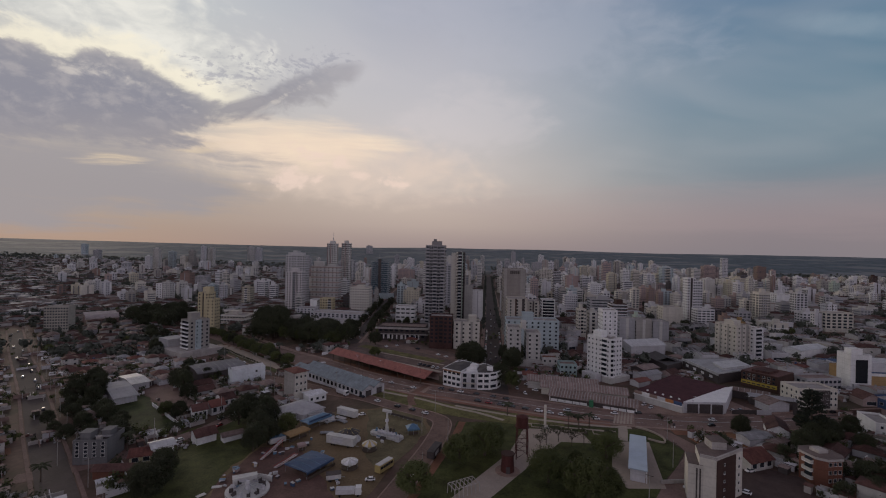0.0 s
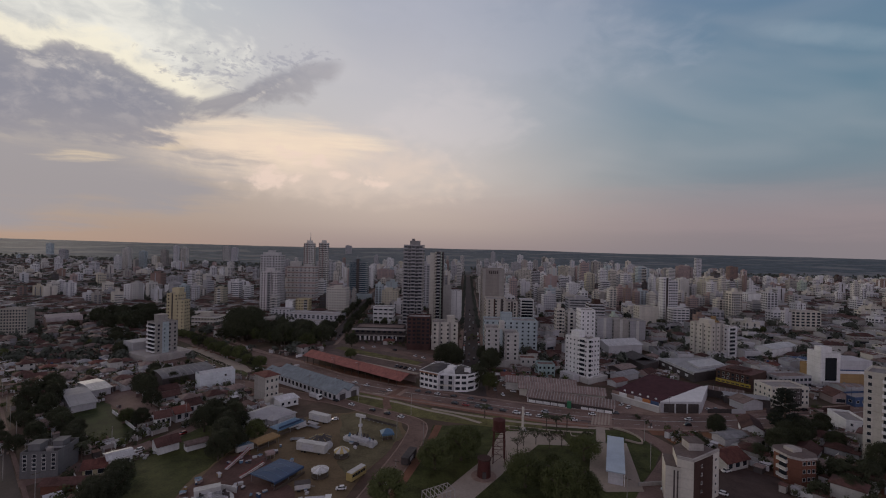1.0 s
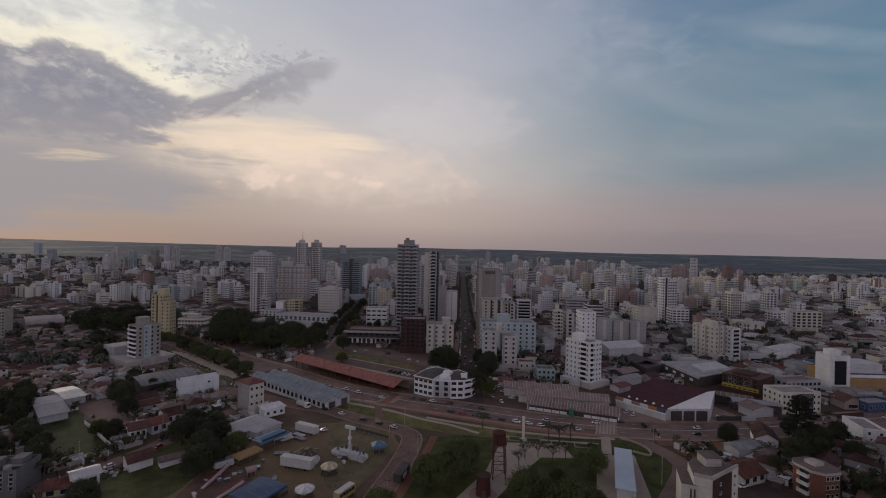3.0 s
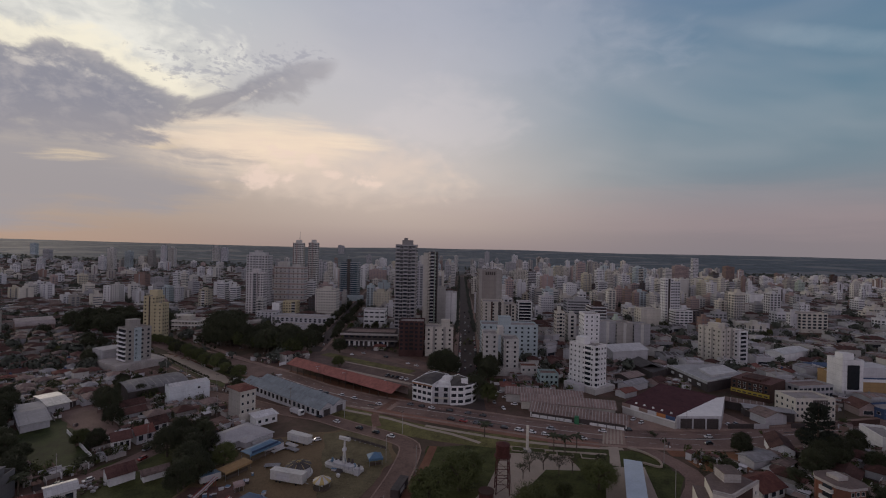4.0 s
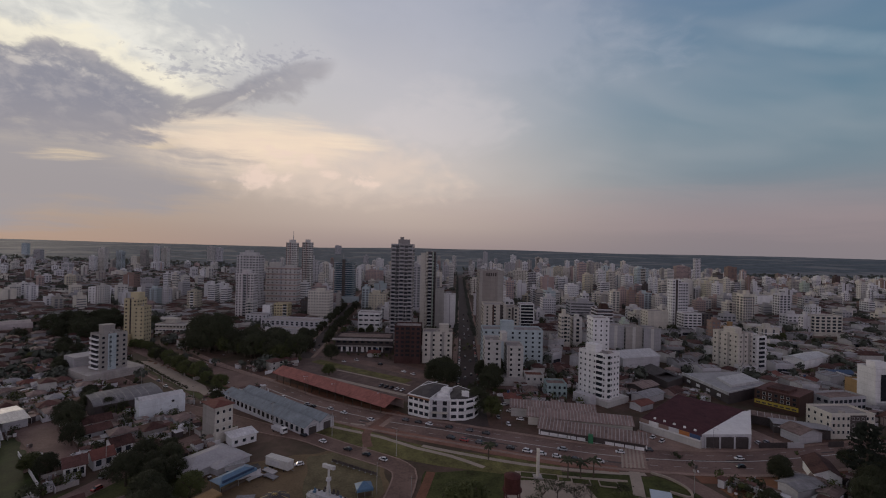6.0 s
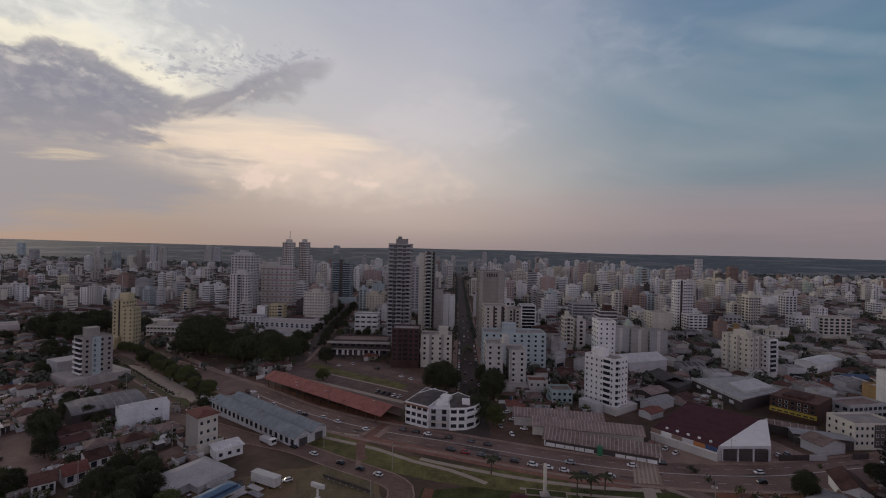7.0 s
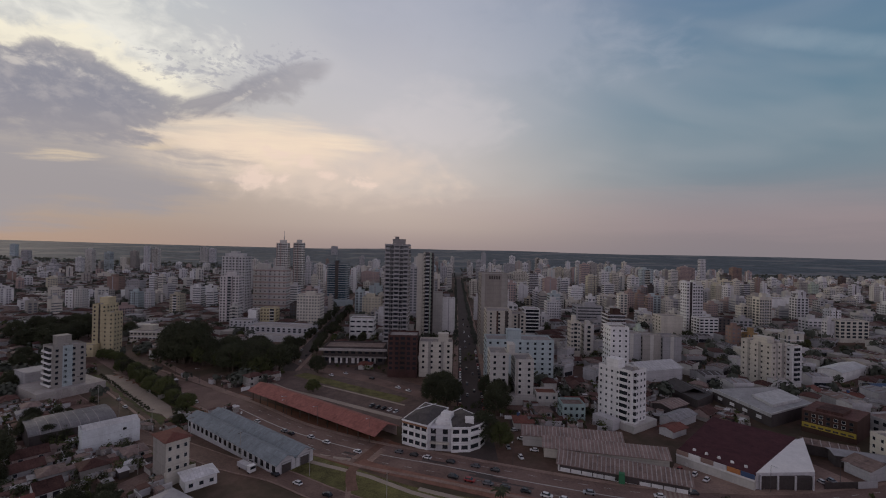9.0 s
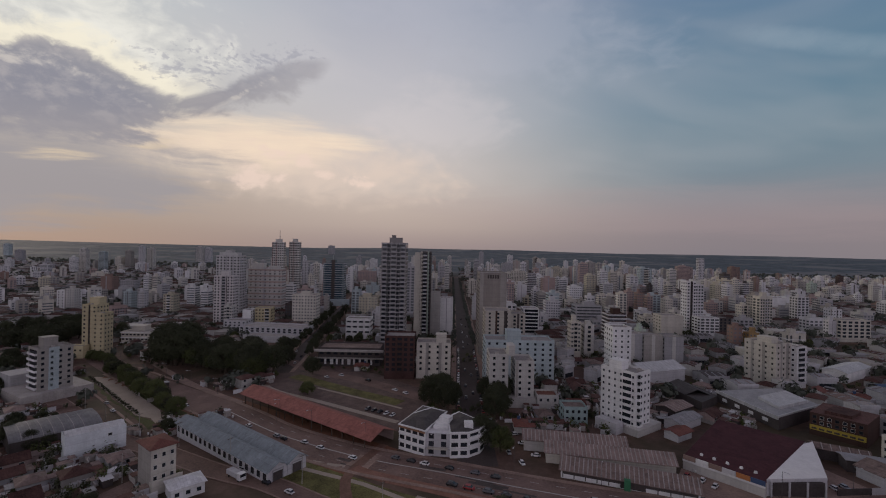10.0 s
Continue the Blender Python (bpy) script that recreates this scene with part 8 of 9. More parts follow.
def trailer(label, x, y, rot, length, width=2.5, height=2.8, paint=BRIGHT, roof=None):
    ob = thing("trailer", label, "trailer", x, y, rot)
    body_ = part("body", Build().box(-length / 2, length / 2, -width / 2, width / 2, 0.7, height), [paint, roof or paint], ob)
    part("roof", Build().box(-length / 2 - 0.1, length / 2 + 0.1, -width / 2 - 0.1, width / 2 + 0.1, height + 0.005, height + 0.12), [roof or paint], ob)
    part("hatch", Build().box(-length * 0.3, length * 0.1, -width / 2 - 0.04, -width / 2 - 0.005, 1.2, height - 0.5), [PALE], body_)
    for px in (-length * 0.3, -length * 0.2, length * 0.3):
        for py in (-width / 2 + 0.1, width / 2 - 0.1):
            put("wheel", WHEEL, pose(px, py, 0.34, 0, 0, 0), ob)
    part("drawbar", Build().beam((length / 2, 0, 0.8), (length / 2 + 1.4, 0, 0.5), 0.08), [STEEL], ob)
    return ob


trailer("long white ride trailer with a painted side", -49, 168, -14, 11.5, 2.6, 3.6)
ring = thing("bumper_ride", "round covered ride with a dark ribbed top", "fairground ride", -47.5, 173, 0)
part("floor", Build().tube(0, 0, 0, 0.6, 4.6, 4.6, 20), [PALE], ring)
part("canopy", Build().tube(0, 0, 3.0, 4.3, 4.2, 1.2, 16), [DARKMETAL], ring)
for k in range(8):
    a = k * math.pi / 4
    part("post", Build().beam((4 * math.cos(a), 4 * math.sin(a), 0.6), (4 * math.cos(a), 4 * math.sin(a), 3.1), 0.07), [STEEL], ring)
    part("rib", Build().beam((4.2 * math.cos(a), 4.2 * math.sin(a), 3.1), (0, 0, 4.6), 0.09), [SUNNY], ring)
trailer("white closed trailer beside the street", -55, 197, -25, 10, 2.6, 3.4)
trailer("white box trailer with blue top", -74, 168, 42, 6, 2.4, 2.8, BRIGHT, SKYBLUE)
trailer("white booth trailer by the carousel", -71, 138, 30, 7, 2.4, 2.7)
trailer("grey flat roofed booth", -63, 191, 40, 7, 3.5, 2.6, PALE, DARKMETAL)
trailer("white food booth with a dark open top", -43.9, 142.6, 20, 4.6, 2.6, 2.2, BRIGHT, DARK)
trailer("low pale awning booth", -69.5, 195.5, 35, 6.0, 2.6, 2.2, PALE, METAL)


def tent(label, x, y, rot, w, d, eave, rise, cloth, name="tent"):
    ob = thing(name, label, "tent", x, y, rot)
    canopy_ = part("canopy", Build().hip(-w / 2, w / 2, -d / 2, d / 2, eave, rise, 0.2, 0.12), [cloth], ob)
    for sx in (-1, 0, 1):
        for sy in (-1, 1):
            part("post", Build().beam((sx * w * 0.48, sy * d * 0.48, 0), (sx * w * 0.48, sy * d * 0.48, eave), 0.06), [STEEL], ob)
    part("valance", Build().box(-w / 2 - 0.2, w / 2 + 0.2, -d / 2 - 0.25, -d / 2 - 0.2, eave - 0.7, eave - 0.1), [cloth], canopy_)
    part("counter", Build().box(-w * 0.4, w * 0.4, -d * 0.35, -d * 0.25, 0, 1.0), [BARK], ob)
    return ob


big = tent("large blue dodgem tent with a ribbed flat roof", -54.5, 149.5, 64, 12, 10.5, 2.5, 0.5, BLUETARP)
for k in range(5):
    part("rib", Build().beam((-5.8 + 2.9 * k, -5.2, 2.56), (-5.8 + 2.9 * k, 0, 3.05), 0.07).beam((-5.8 + 2.9 * k, 0, 3.05), (-5.8 + 2.9 * k, 5.2, 2.56), 0.07), [SKYBLUE], big)
part("fence", Build().box(-6, 6, -6.0, -5.9, 0.0, 1.1), [BARK], big)
tent("small blue and white kiosk tent", -23.8, 181.5, 20, 4.6, 4, 2.6, 1.4, SKYBLUE)
tent("small faded red kiosk tent", -62.5, 163, 35, 2.6, 2.4, 2.3, 0.6, PINK)
trailer("long dark closed trailer beside the street", -13.2, 163, 76, 9, 2.5, 3.0, DARK, DARKMETAL)


def dome(label, x, y, r, h, eave, cloth, stripe):
    ob = thing("carousel", label, "fairground ride", x, y)
    n = 12
    for k in range(n):
        a, e = 2 * math.pi * k / n, 2 * math.pi * (k + 1) / n
        b = Build().add([(r * math.cos(a), r * math.sin(a), eave), (r * math.cos(e), r * math.sin(e), eave), (0.25 * math.cos(e), 0.25 * math.sin(e), eave + h), (0.25 * math.cos(a), 0.25 * math.sin(a), eave + h),
                         (r * math.cos(a), r * math.sin(a), eave - 0.35), (r * math.cos(e), r * math.sin(e), eave - 0.35)], [(0, 1, 2, 3), (4, 5, 1, 0), (3, 2, 5, 4)])
        part("canopy_panel", b, [cloth if k % 2 else stripe], ob)
        if k % 3 == 0:
            part("post", Build().beam((r * 0.9 * math.cos(a), r * 0.9 * math.sin(a), 0), (r * 0.9 * math.cos(a), r * 0.9 * math.sin(a), eave), 0.06), [STEEL], ob)
    part("floor", Build().tube(0, 0, 0, 0.4, r * 0.95, r * 0.95, 18), [BARK], ob)
    part("centre_column", Build().tube(0, 0, 0.4, eave + h * 0.9, 0.4, 0.3, 8), [stripe], ob)
    return ob


dome("round white canvas carousel roof", -41.0, 151, 2.9, 0.8, 2.3, BRIGHT, WHITE)
dome("small yellow and white carousel", -37.5, 165, 2.8, 1.4, 2.4, SUNNY, BRIGHT)
# blue roofed ride
bl_ = tent("long blue roofed fairground stall", -65.5, 186.5, 60, 12.5, 5, 3.2, 0.9, SKYBLUE, "stall")
part("sign", Build().box(-5.5, 5.5, -2.6, -2.45, 3.0, 4.0), [BLUETARP], bl_, "blue painted sign board")
tent("yellow and brown painted ride stall", -68.5, 173, 60, 9.5, 4.2, 3.0, 0.8, OCHRE, "stall")
# wave slides
for (xa, ya), (xb, yb), high in (((-66, 148.5), (-62, 157), 1.3), ((-73.5, 154), (-71, 166), 2.4)):
    m, length = frame_at((xa, ya), (xb, yb))
    sl_ = tagged(new("slide"), "long white slide on a red steel frame", "slide")
    sl_.matrix_basis = m
    part("chute", Build().add([(0, -0.55, 0.4), (length * 0.5, -0.55, high * 0.55), (length, -0.55, high), (length, 0.55, high), (length * 0.5, 0.55, high * 0.55), (0, 0.55, 0.4), (0, -0.55, 0.2), (length * 0.5, -0.55, high * 0.55 - 0.2), (length, -0.55, high - 0.2), (length, 0.55, high - 0.2), (length * 0.5, 0.55, high * 0.55 - 0.2), (0, 0.55, 0.2)],
                              [(0, 1, 4, 5), (1, 2, 3, 4), (0, 6, 7, 1), (1, 7, 8, 2), (2, 8, 9, 3), (3, 9, 10, 4), (4, 10, 11, 5), (5, 11, 6, 0)]), [BRIGHT], sl_)
    for sy in (-1, 1):
        part("side_rail", Build().beam((0, sy * 0.6, 0.6), (length, sy * 0.6, high + 0.3), 0.1), [REDPAINT], sl_)
    for u in (0.35, 0.65, 0.95):
        part("post", Build().beam((length * u, 0.4, 0), (length * u, 0.4, high * u), 0.08).beam((length * u, -0.4, 0), (length * u, -0.4, high * u), 0.08), [REDPAINT], sl_)
# flat spinning ride with seats
sp = thing("spinning_ride", "large white turntable ride with many seats", "fairground ride", -68, 134, 0)
part("platform", Build().tube(0, 0, 0, 0.8, 6.4, 6.4, 28), [BRIGHT], sp)
part("hub", Build().tube(0, 0, 0.8, 3.2, 0.9, 0.6, 12), [PALE], sp)
for k in range(12):
    a = 2 * math.pi * k / 12
    part("car_seat", Build().box(-0.6, 0.6, -0.5, 0.5, 0, 0.5).box(-0.6, 0.6, 0.35, 0.5, 0.5, 1.3), [DARK if k % 3 else PALE], sp, m=pose(4.6 * math.cos(a), 4.6 * math.sin(a), 0.8, 0, 0, math.degrees(a)))
    part("arm", Build().beam((0.8 * math.cos(a), 0.8 * math.sin(a), 2.4), (4.4 * math.cos(a), 4.4 * math.sin(a), 1.4), 0.08), [STEEL], sp)
part("back_wall", Build().prism([(-5 + 0.9 * k, 5.8 + 1.4 * math.sin(k * 0.28)) for k in range(12)] + [(4.9 - 0.9 * k, 6.1 + 1.4 * math.sin((11 - k) * 0.28)) for k in range(12)], 0, 1.8), [BRIGHT], sp)
for x, y, r, w in ((-79, 136, 20, 3), (-81, 131, 60, 2.6), (-83, 127, 80, 3), (-76, 128, 10, 2)):
    pl = thing("pallet", "pale loose deck panel lying on the grass", "panel", x, y, r)
    part("board", Build().box(-w / 2, w / 2, -0.7, 0.7, 0.03, 0.15), [BRIGHT], pl)
# loose gear between the rides
GEAR = [BRIGHT, PALE, SKYBLUE, DARK, PINK, BLUETARP, OCHRE, BARK]
GEARWORD = ["white", "grey", "blue", "black", "faded red", "dark blue", "ochre", "brown"]
grng = random.Random(61)


def gear_box(k, x, y, rot):
    """A cabinet, counter or crate of the fair: body, lid and feet."""
    w, d, h = grng.uniform(0.7, 1.9), grng.uniform(0.5, 1.1), grng.uniform(0.4, 1.2)
    ob = thing("equipment_crate", "%s painted fairground crate on trampled earth" % GEARWORD[k], "crate", x, y, rot)
    part("body", Build().box(-w / 2, w / 2, -d / 2, d / 2, 0.1, h), [GEAR[k]], ob)
    part("lid", Build().box(-w / 2 - 0.05, w / 2 + 0.05, -d / 2 - 0.05, d / 2 + 0.05, h, h + 0.08), [GEAR[(k + 1) % 3]], ob)
    part("skid", Build().box(-w / 2, w / 2, -d / 2, -d / 2 + 0.12, 0, 0.1).box(-w / 2, w / 2, d / 2 - 0.12, d / 2, 0, 0.1), [BARK], ob)


for x, y, spread, n in ((-73, 190, 5, 5), (-70, 160, 5, 7), (-76, 148, 4, 5), (-60, 140, 6, 7), (-58, 195, 4, 4), (-76, 138, 5, 6), (-63, 170, 4, 4), (-40, 138, 5, 4), (-52, 160, 3, 2), (-33, 172, 4, 3)):
    for _ in range(n):
        gear_box(grng.choice((0, 0, 1, 1, 2, 3, 4, 5, 6, 7)), x + grng.uniform(-spread, spread), y + grng.uniform(-spread, spread), grng.uniform(0, 180))


def barrier(x, y, rot):
    ob = thing("crowd_barrier", "dark steel crowd barrier beside the street", "barrier", x, y, rot, "crowd barriers")
    part("frame", Build().beam((-1.1, 0, 0.15), (-1.1, 0, 1.1), 0.05).beam((1.1, 0, 0.15), (1.1, 0, 1.1), 0.05).beam((-1.1, 0, 1.1), (1.1, 0, 1.1), 0.05).beam((-1.1, 0, 0.2), (1.1, 0, 0.2), 0.05), [DARKMETAL], ob)
    part("panel", Build().box(-1.05, 1.05, -0.02, 0.02, 0.3, 1.0), [DARK], ob)
    part("foot", Build().box(-1.2, -1.0, -0.3, 0.3, 0, 0.06).box(1.0, 1.2, -0.3, 0.3, 0, 0.06), [STEEL], ob)


for k in range(8):
    barrier(-37.5 + 2.15 * k, 201.3 - 1.18 * k, -29)
# flat stage sections set out to dry
for k, (x, y, r) in enumerate(((-57, 194, -30), (-55.5, 190.6, -30), (-60.5, 190, 55), (-58, 178, 10))):
    sg = thing("stage_section", "pale folding stage section resting on trestles", "stage", x, y, r)
    part("board", Build().box(-2.6, 2.6, -1.1, 1.1, 0.55, 0.7), [BRIGHT if k % 2 == 0 else METAL], sg)
    part("trestle", Build().box(-2.2, -2.0, -1, 1, 0, 0.55).box(2.0, 2.2, -1, 1, 0, 0.55), [STEEL], sg)


# bus and lorry
bus = thing("bus", "small yellow bus parked at the fairground edge", "bus", -29, 150.5, 62)
bus_body = part("body", Build().box(-3.6, 3.6, -1.15, 1.15, 0.5, 2.9), [SUNNY], bus)
part("roof", Build().box(-3.5, 3.5, -1.05, 1.05, 2.9, 3.05), [BRIGHT], bus)
for k in range(5):
    for sy in (-1, 1):
        part("window", Build().box(-3.2 + 1.3 * k, -2.1 + 1.3 * k, sy * 1.16 - 0.01, sy * 1.16 + 0.01, 1.6, 2.5), [GLASS], bus_body)
part("windscreen", Build().box(3.6, 3.63, -1.0, 1.0, 1.5, 2.6), [GLASS], bus_body)
for px in (-2.2, 2.3):
    for py in (-1.0, 1.0):
        put("wheel", WHEEL, pose(px, py, 0.34), bus)
for lx, ly, lr in ((-36.5, 134, 10), (-66, 226.5, -35)):
    lo = thing("lorry", "white cab lorry with a pale load bed", "lorry", lx, ly, lr)
    cab_ = part("cab", Build().box(2.0, 3.8, -1.1, 1.1, 0.6, 2.7), [PAINTS[0]], lo)
    part("windscreen", Build().box(3.8, 3.83, -0.95, 0.95, 1.6, 2.5), [GLASS], cab_)
    part("load_bed", Build().box(-3.8, 1.8, -1.15, 1.15, 0.9, 2.3), [PALE], lo)
    for px in (-2.6, 2.8):
        for py in (-1.0, 1.0):
            put("wheel", WHEEL, pose(px, py, 0.34), lo)

# ---- park ----
wt_ = thing("water_tower", "rusty red water tank on a tall steel trestle", "water tower", 18.2, 165)
tank_ = part("tank", Build().tube(0, 0, 11.4, 14.8, 2.15, 2.15, 20), [RUST], wt_)
part("tank_roof", Build().tube(0, 0, 14.8, 15.4, 2.25, 0.3, 20), [RUST], tank_)
part("walkway", Build().tube(0, 0, 11.05, 11.38, 2.6, 2.6, 20), [RUST], wt_)
for sx in (-1, 1):
    for sy in (-1, 1):
        part("leg", Build().beam((sx * 2.1, sy * 2.1, -0.2), (sx * 1.7, sy * 1.7, 11.2), 0.17), [RUST], wt_)
for z in (3.2, 6.0, 8.8):
    k = 2.1 - 0.4 * z / 11.2
    for a, e in (((-k, -k), (k, -k)), ((k, -k), (k, k)), ((k, k), (-k, k)), ((-k, k), (-k, -k))):
        part("tie", Build().beam((*a, z), (*e, z), 0.09).beam((*a, z - 2.8), (*e, z), 0.06), [RUST], wt_)
part("ladder", Build().beam((2.9, -0.2, 0), (2.0, -0.2, 11.2), 0.05).beam((2.9, 0.2, 0), (2.0, 0.2, 11.2), 0.05), [RUST], wt_)
ki = thing("brick_kiosk", "round old brick chimney stump with an arched door", "monument", 12.4, 154)
part("wall", Build().tube(0, 0, 0, 5.8, 2.3, 2.0, 16), [RUST], ki)
part("coping", Build().tube(0, 0, 5.8, 6.2, 2.3, 2.3, 16), [BROWN], ki)
part("door", Build().box(-0.6, 0.6, -2.42, -2.15, 0, 2.4), [DARK], ki)
part("base", Build().tube(0, 0, 0, 0.25, 4.2, 4.2, 20), [PAVING], ki)
ob_ = thing("obelisk", "tall pale concrete pillar in a paved square", "monument", 31, 194)
part("shaft", Build().box(-0.45, 0.45, -0.45, 0.45, 0.5, 9.5), [CREAM], ob_)
part("plinth", Build().box(-1.4, 1.4, -1.4, 1.4, 0, 0.5), [CONCRETE], ob_)
pv = thing("pavilion", "long park pavilion with a pale blue flat roof", "pavilion", 59.1, 165.2, 70.8)
part("roof", Build().box(-15, 15, -2.9, 2.9, 4.0, 4.35), [mat("pale_blue_sheet", (0.36, 0.42, 0.48), 0.5)], pv)
part("wall", Build().box(-14.3, 14.3, -2.3, 2.3, 0, 3.98), [PALE], pv)
for k in range(7):
    part("post", Build().box(-14.6 + 4.8 * k, -14.3 + 4.8 * k, -2.8, -2.6, 0, 4.0), [WHITE], pv)
    put("window", window_mesh(2.0, 1.4, FRAME, GLASS), pose(-12 + 4.0 * k, -2.3, 1.1), pv)
patch("pavement", "pale paved apron of the pavilion", "plaza", [(46, 152), (56, 183), (70, 184), (62, 148), (50, 147)], LIGHTPAVE, 0.05)
for x, y, r, l_ in ((66, 152, 10, 9), (72, 149, 150, 6)):
    wl_ = thing("low_wall", "low pale garden wall beside the pavilion", "wall", x, y, r)
    part("wall", Build().box(-l_ / 2, l_ / 2, -0.2, 0.2, 0, 1.2), [CONCRETE], wl_)
pg = thing("pergola", "curved pale concrete pergola over the path", "pergola", -2, 139, 35)
for k in range(7):
    part("rib", Build().beam((k * 1.5 - 4.5, -2.2, 0), (k * 1.5 - 4.5, -1.9, 2.8), 0.14).beam((k * 1.5 - 4.5, -1.9, 2.8), (k * 1.5 - 4.5, 1.9, 3.1), 0.14).beam((k * 1.5 - 4.5, 1.9, 3.1), (k * 1.5 - 4.5, 2.2, 0), 0.14), [CONCRETE], pg)
part("rail", Build().beam((-4.6, -1.9, 2.9), (4.6, -1.9, 2.9), 0.1).beam((-4.6, 1.9, 3.15), (4.6, 1.9, 3.15), 0.1), [CONCRETE], pg)


for k in range(6):
    patch("pavement", "pale stone bands of the raised crossing", "crossing", [(61.6 + 1.45 * k, 202.3), (62.3 + 1.45 * k, 202.2), (68.6 + 1.4 * k, 219.2), (67.9 + 1.4 * k, 219.3)], LIGHTPAVE, 0.082)
strip("pavement", "pale path from the crossing to the pavilion", "path", [(65.2, 201), (62.6, 192), (60, 184)], 3.6, LIGHTPAVE, 0.075)
strip("pavement", "pale path between the flower beds", "path", [(24, 197.5), (40, 195), (60, 193)], 1.3, LIGHTPAVE, 0.078)
for x, y, r in ((28.4, 195.2, -8), (34.8, 194.2, -8), (44.5, 191.8, -8), (53, 190.6, -8)):
    bd = thing("flower_bed", "dark planted bed inside a pale stone kerb", "flower bed", x, y, r)
    part("kerb", Build().box(-3.0, 3.0, -1.9, -1.6, 0, 0.3).box(-3.0, 3.0, 1.6, 1.9, 0, 0.3).box(-3.0, -2.7, -1.6, 1.6, 0, 0.3).box(2.7, 3.0, -1.6, 1.6, 0, 0.3), [LIGHTPAVE], bd)
    part("soil", Build().box(-2.7, 2.7, -1.6, 1.6, 0, 0.18), [LAWN], bd)
cwall = thing("curved_wall", "curved pale retaining wall beside the park street", "wall", 0, 0)
arc_ = chain([(70, 198.6), (74.5, 195), (77.2, 188.5), (75.5, 183.6), (70.5, 186.5)], 1.2)
for p, q in zip(arc_, arc_[1:]):
    n_ = Vector((-(q - p).y, (q - p).x)).normalized() * 0.28
    part("wall_section", Build().prism([(p.x - n_.x, p.y - n_.y), (q.x - n_.x, q.y - n_.y), (q.x + n_.x, q.y + n_.y), (p.x + n_.x, p.y + n_.y)], 0, 0.8), [LIGHTPAVE], cwall)


def bare_tree(x, y, h, seed):
    """A thin tree with most of its leaves gone."""
    ob = thing("tree", "thin half-bare tree on the park plaza", "tree", x, y, seed * 50)
    r = random.Random(seed)
    b, c = Build(), Build()
    b.tube(0, 0, -0.2, h * 0.45, 0.16, 0.11, 7)
    for i in range(9):
        a = 6.283 * i / 9 + r.uniform(-0.3, 0.3)
        p = Vector((0, 0, h * r.uniform(0.3, 0.45)))
        q = p + Vector((math.cos(a) * h * 0.22, math.sin(a) * h * 0.22, h * r.uniform(0.2, 0.36)))
        b.beam(p, q, 0.06)
        for _ in range(4):
            e = q + Vector((r.uniform(-1, 1), r.uniform(-1, 1), r.uniform(0.1, 0.8))) * h * 0.16
            b.beam(q, e, 0.03, 0, 4)
            for _ in range(7):
                k = e + Vector((r.gauss(0, 0.35), r.gauss(0, 0.35), r.gauss(0, 0.25)))
                o = Vector((r.gauss(0, 1), r.gauss(0, 1), r.gauss(0, 1))).normalized() * 0.2
                u = o.orthogonal() * 0.7
                c.add([tuple(k - o), tuple(k - u), tuple(k + o), tuple(k + u)], [(0, 1, 2, 3)])
    part("trunk", b, [BARK], ob)
    part("crown", c, [LEAFDARK], ob)


for k, (x, y, h) in enumerate(((29, 178, 8), (34, 180, 7), (38.5, 176.5, 7.5), (43.5, 178.5, 7), (26, 173, 6.5), (54, 181, 6))):
    bare_tree(x, y, h, k + 1)
# yard wall along the road, small sheds behind the near houses
yw = thing("yard_wall", "long dark painted yard wall beside the road", "wall", 0, 0)
for (xa, ya), (xb, yb), m_ in (((121.5, 220.6), (133, 221.6), DARK), ((133.1, 221.6), (140, 222.3), PALE), ((150.5, 223.5), (157, 224.3), DARK), ((178, 227.5), (196, 231.6), BROWN)):
    d_ = Vector((xb - xa, yb - ya)).normalized()
    part("wall_section", Build().prism([(xa, ya), (xb, yb), (xb - d_.y * 0.25, yb + d_.x * 0.25), (xa - d_.y * 0.25, ya + d_.x * 0.25)], 0, 2.4), [m_], yw)
shed("long shed with a pale sheet roof behind the yard wall", (139, 237), (157, 230.5), 6.0, 4.2, 0.5, PALESHEET, DARK, "shed", "shed", ribs=False)
for x, y, r, w_, d_, roof_, wall_, lab in ((112.5, 188, 30, 7, 4.5, METAL, PALE, "open lean-to with a pale zinc roof"), (117, 181.5, 35, 8, 4, FIBRO, CREAM, "narrow yard shed with a grey sheet roof"), (121, 190.5, 40, 12, 3.6, FIBRO, BEIGE, "long narrow shed with a brown sheet roof"),
                                          (110, 176, 30, 6, 4, METAL, GREY, "small workshop with a dull metal roof"), (147, 178.5, -25, 9, 0.5, FIBRO, WHITE, "low white garden wall with a coping"), (152, 186, 20, 8, 5, OLDTILE, BEIGE, "small house with an old tiled roof")):
    a_ = radians(r)
    shed(lab, (x, y), (x + w_ * math.cos(a_), y + w_ * math.sin(a_)), d_, 2.6, 0.5 if d_ > 1 else 0.1, roof_, wall_, "shed", "shed", ribs=False)
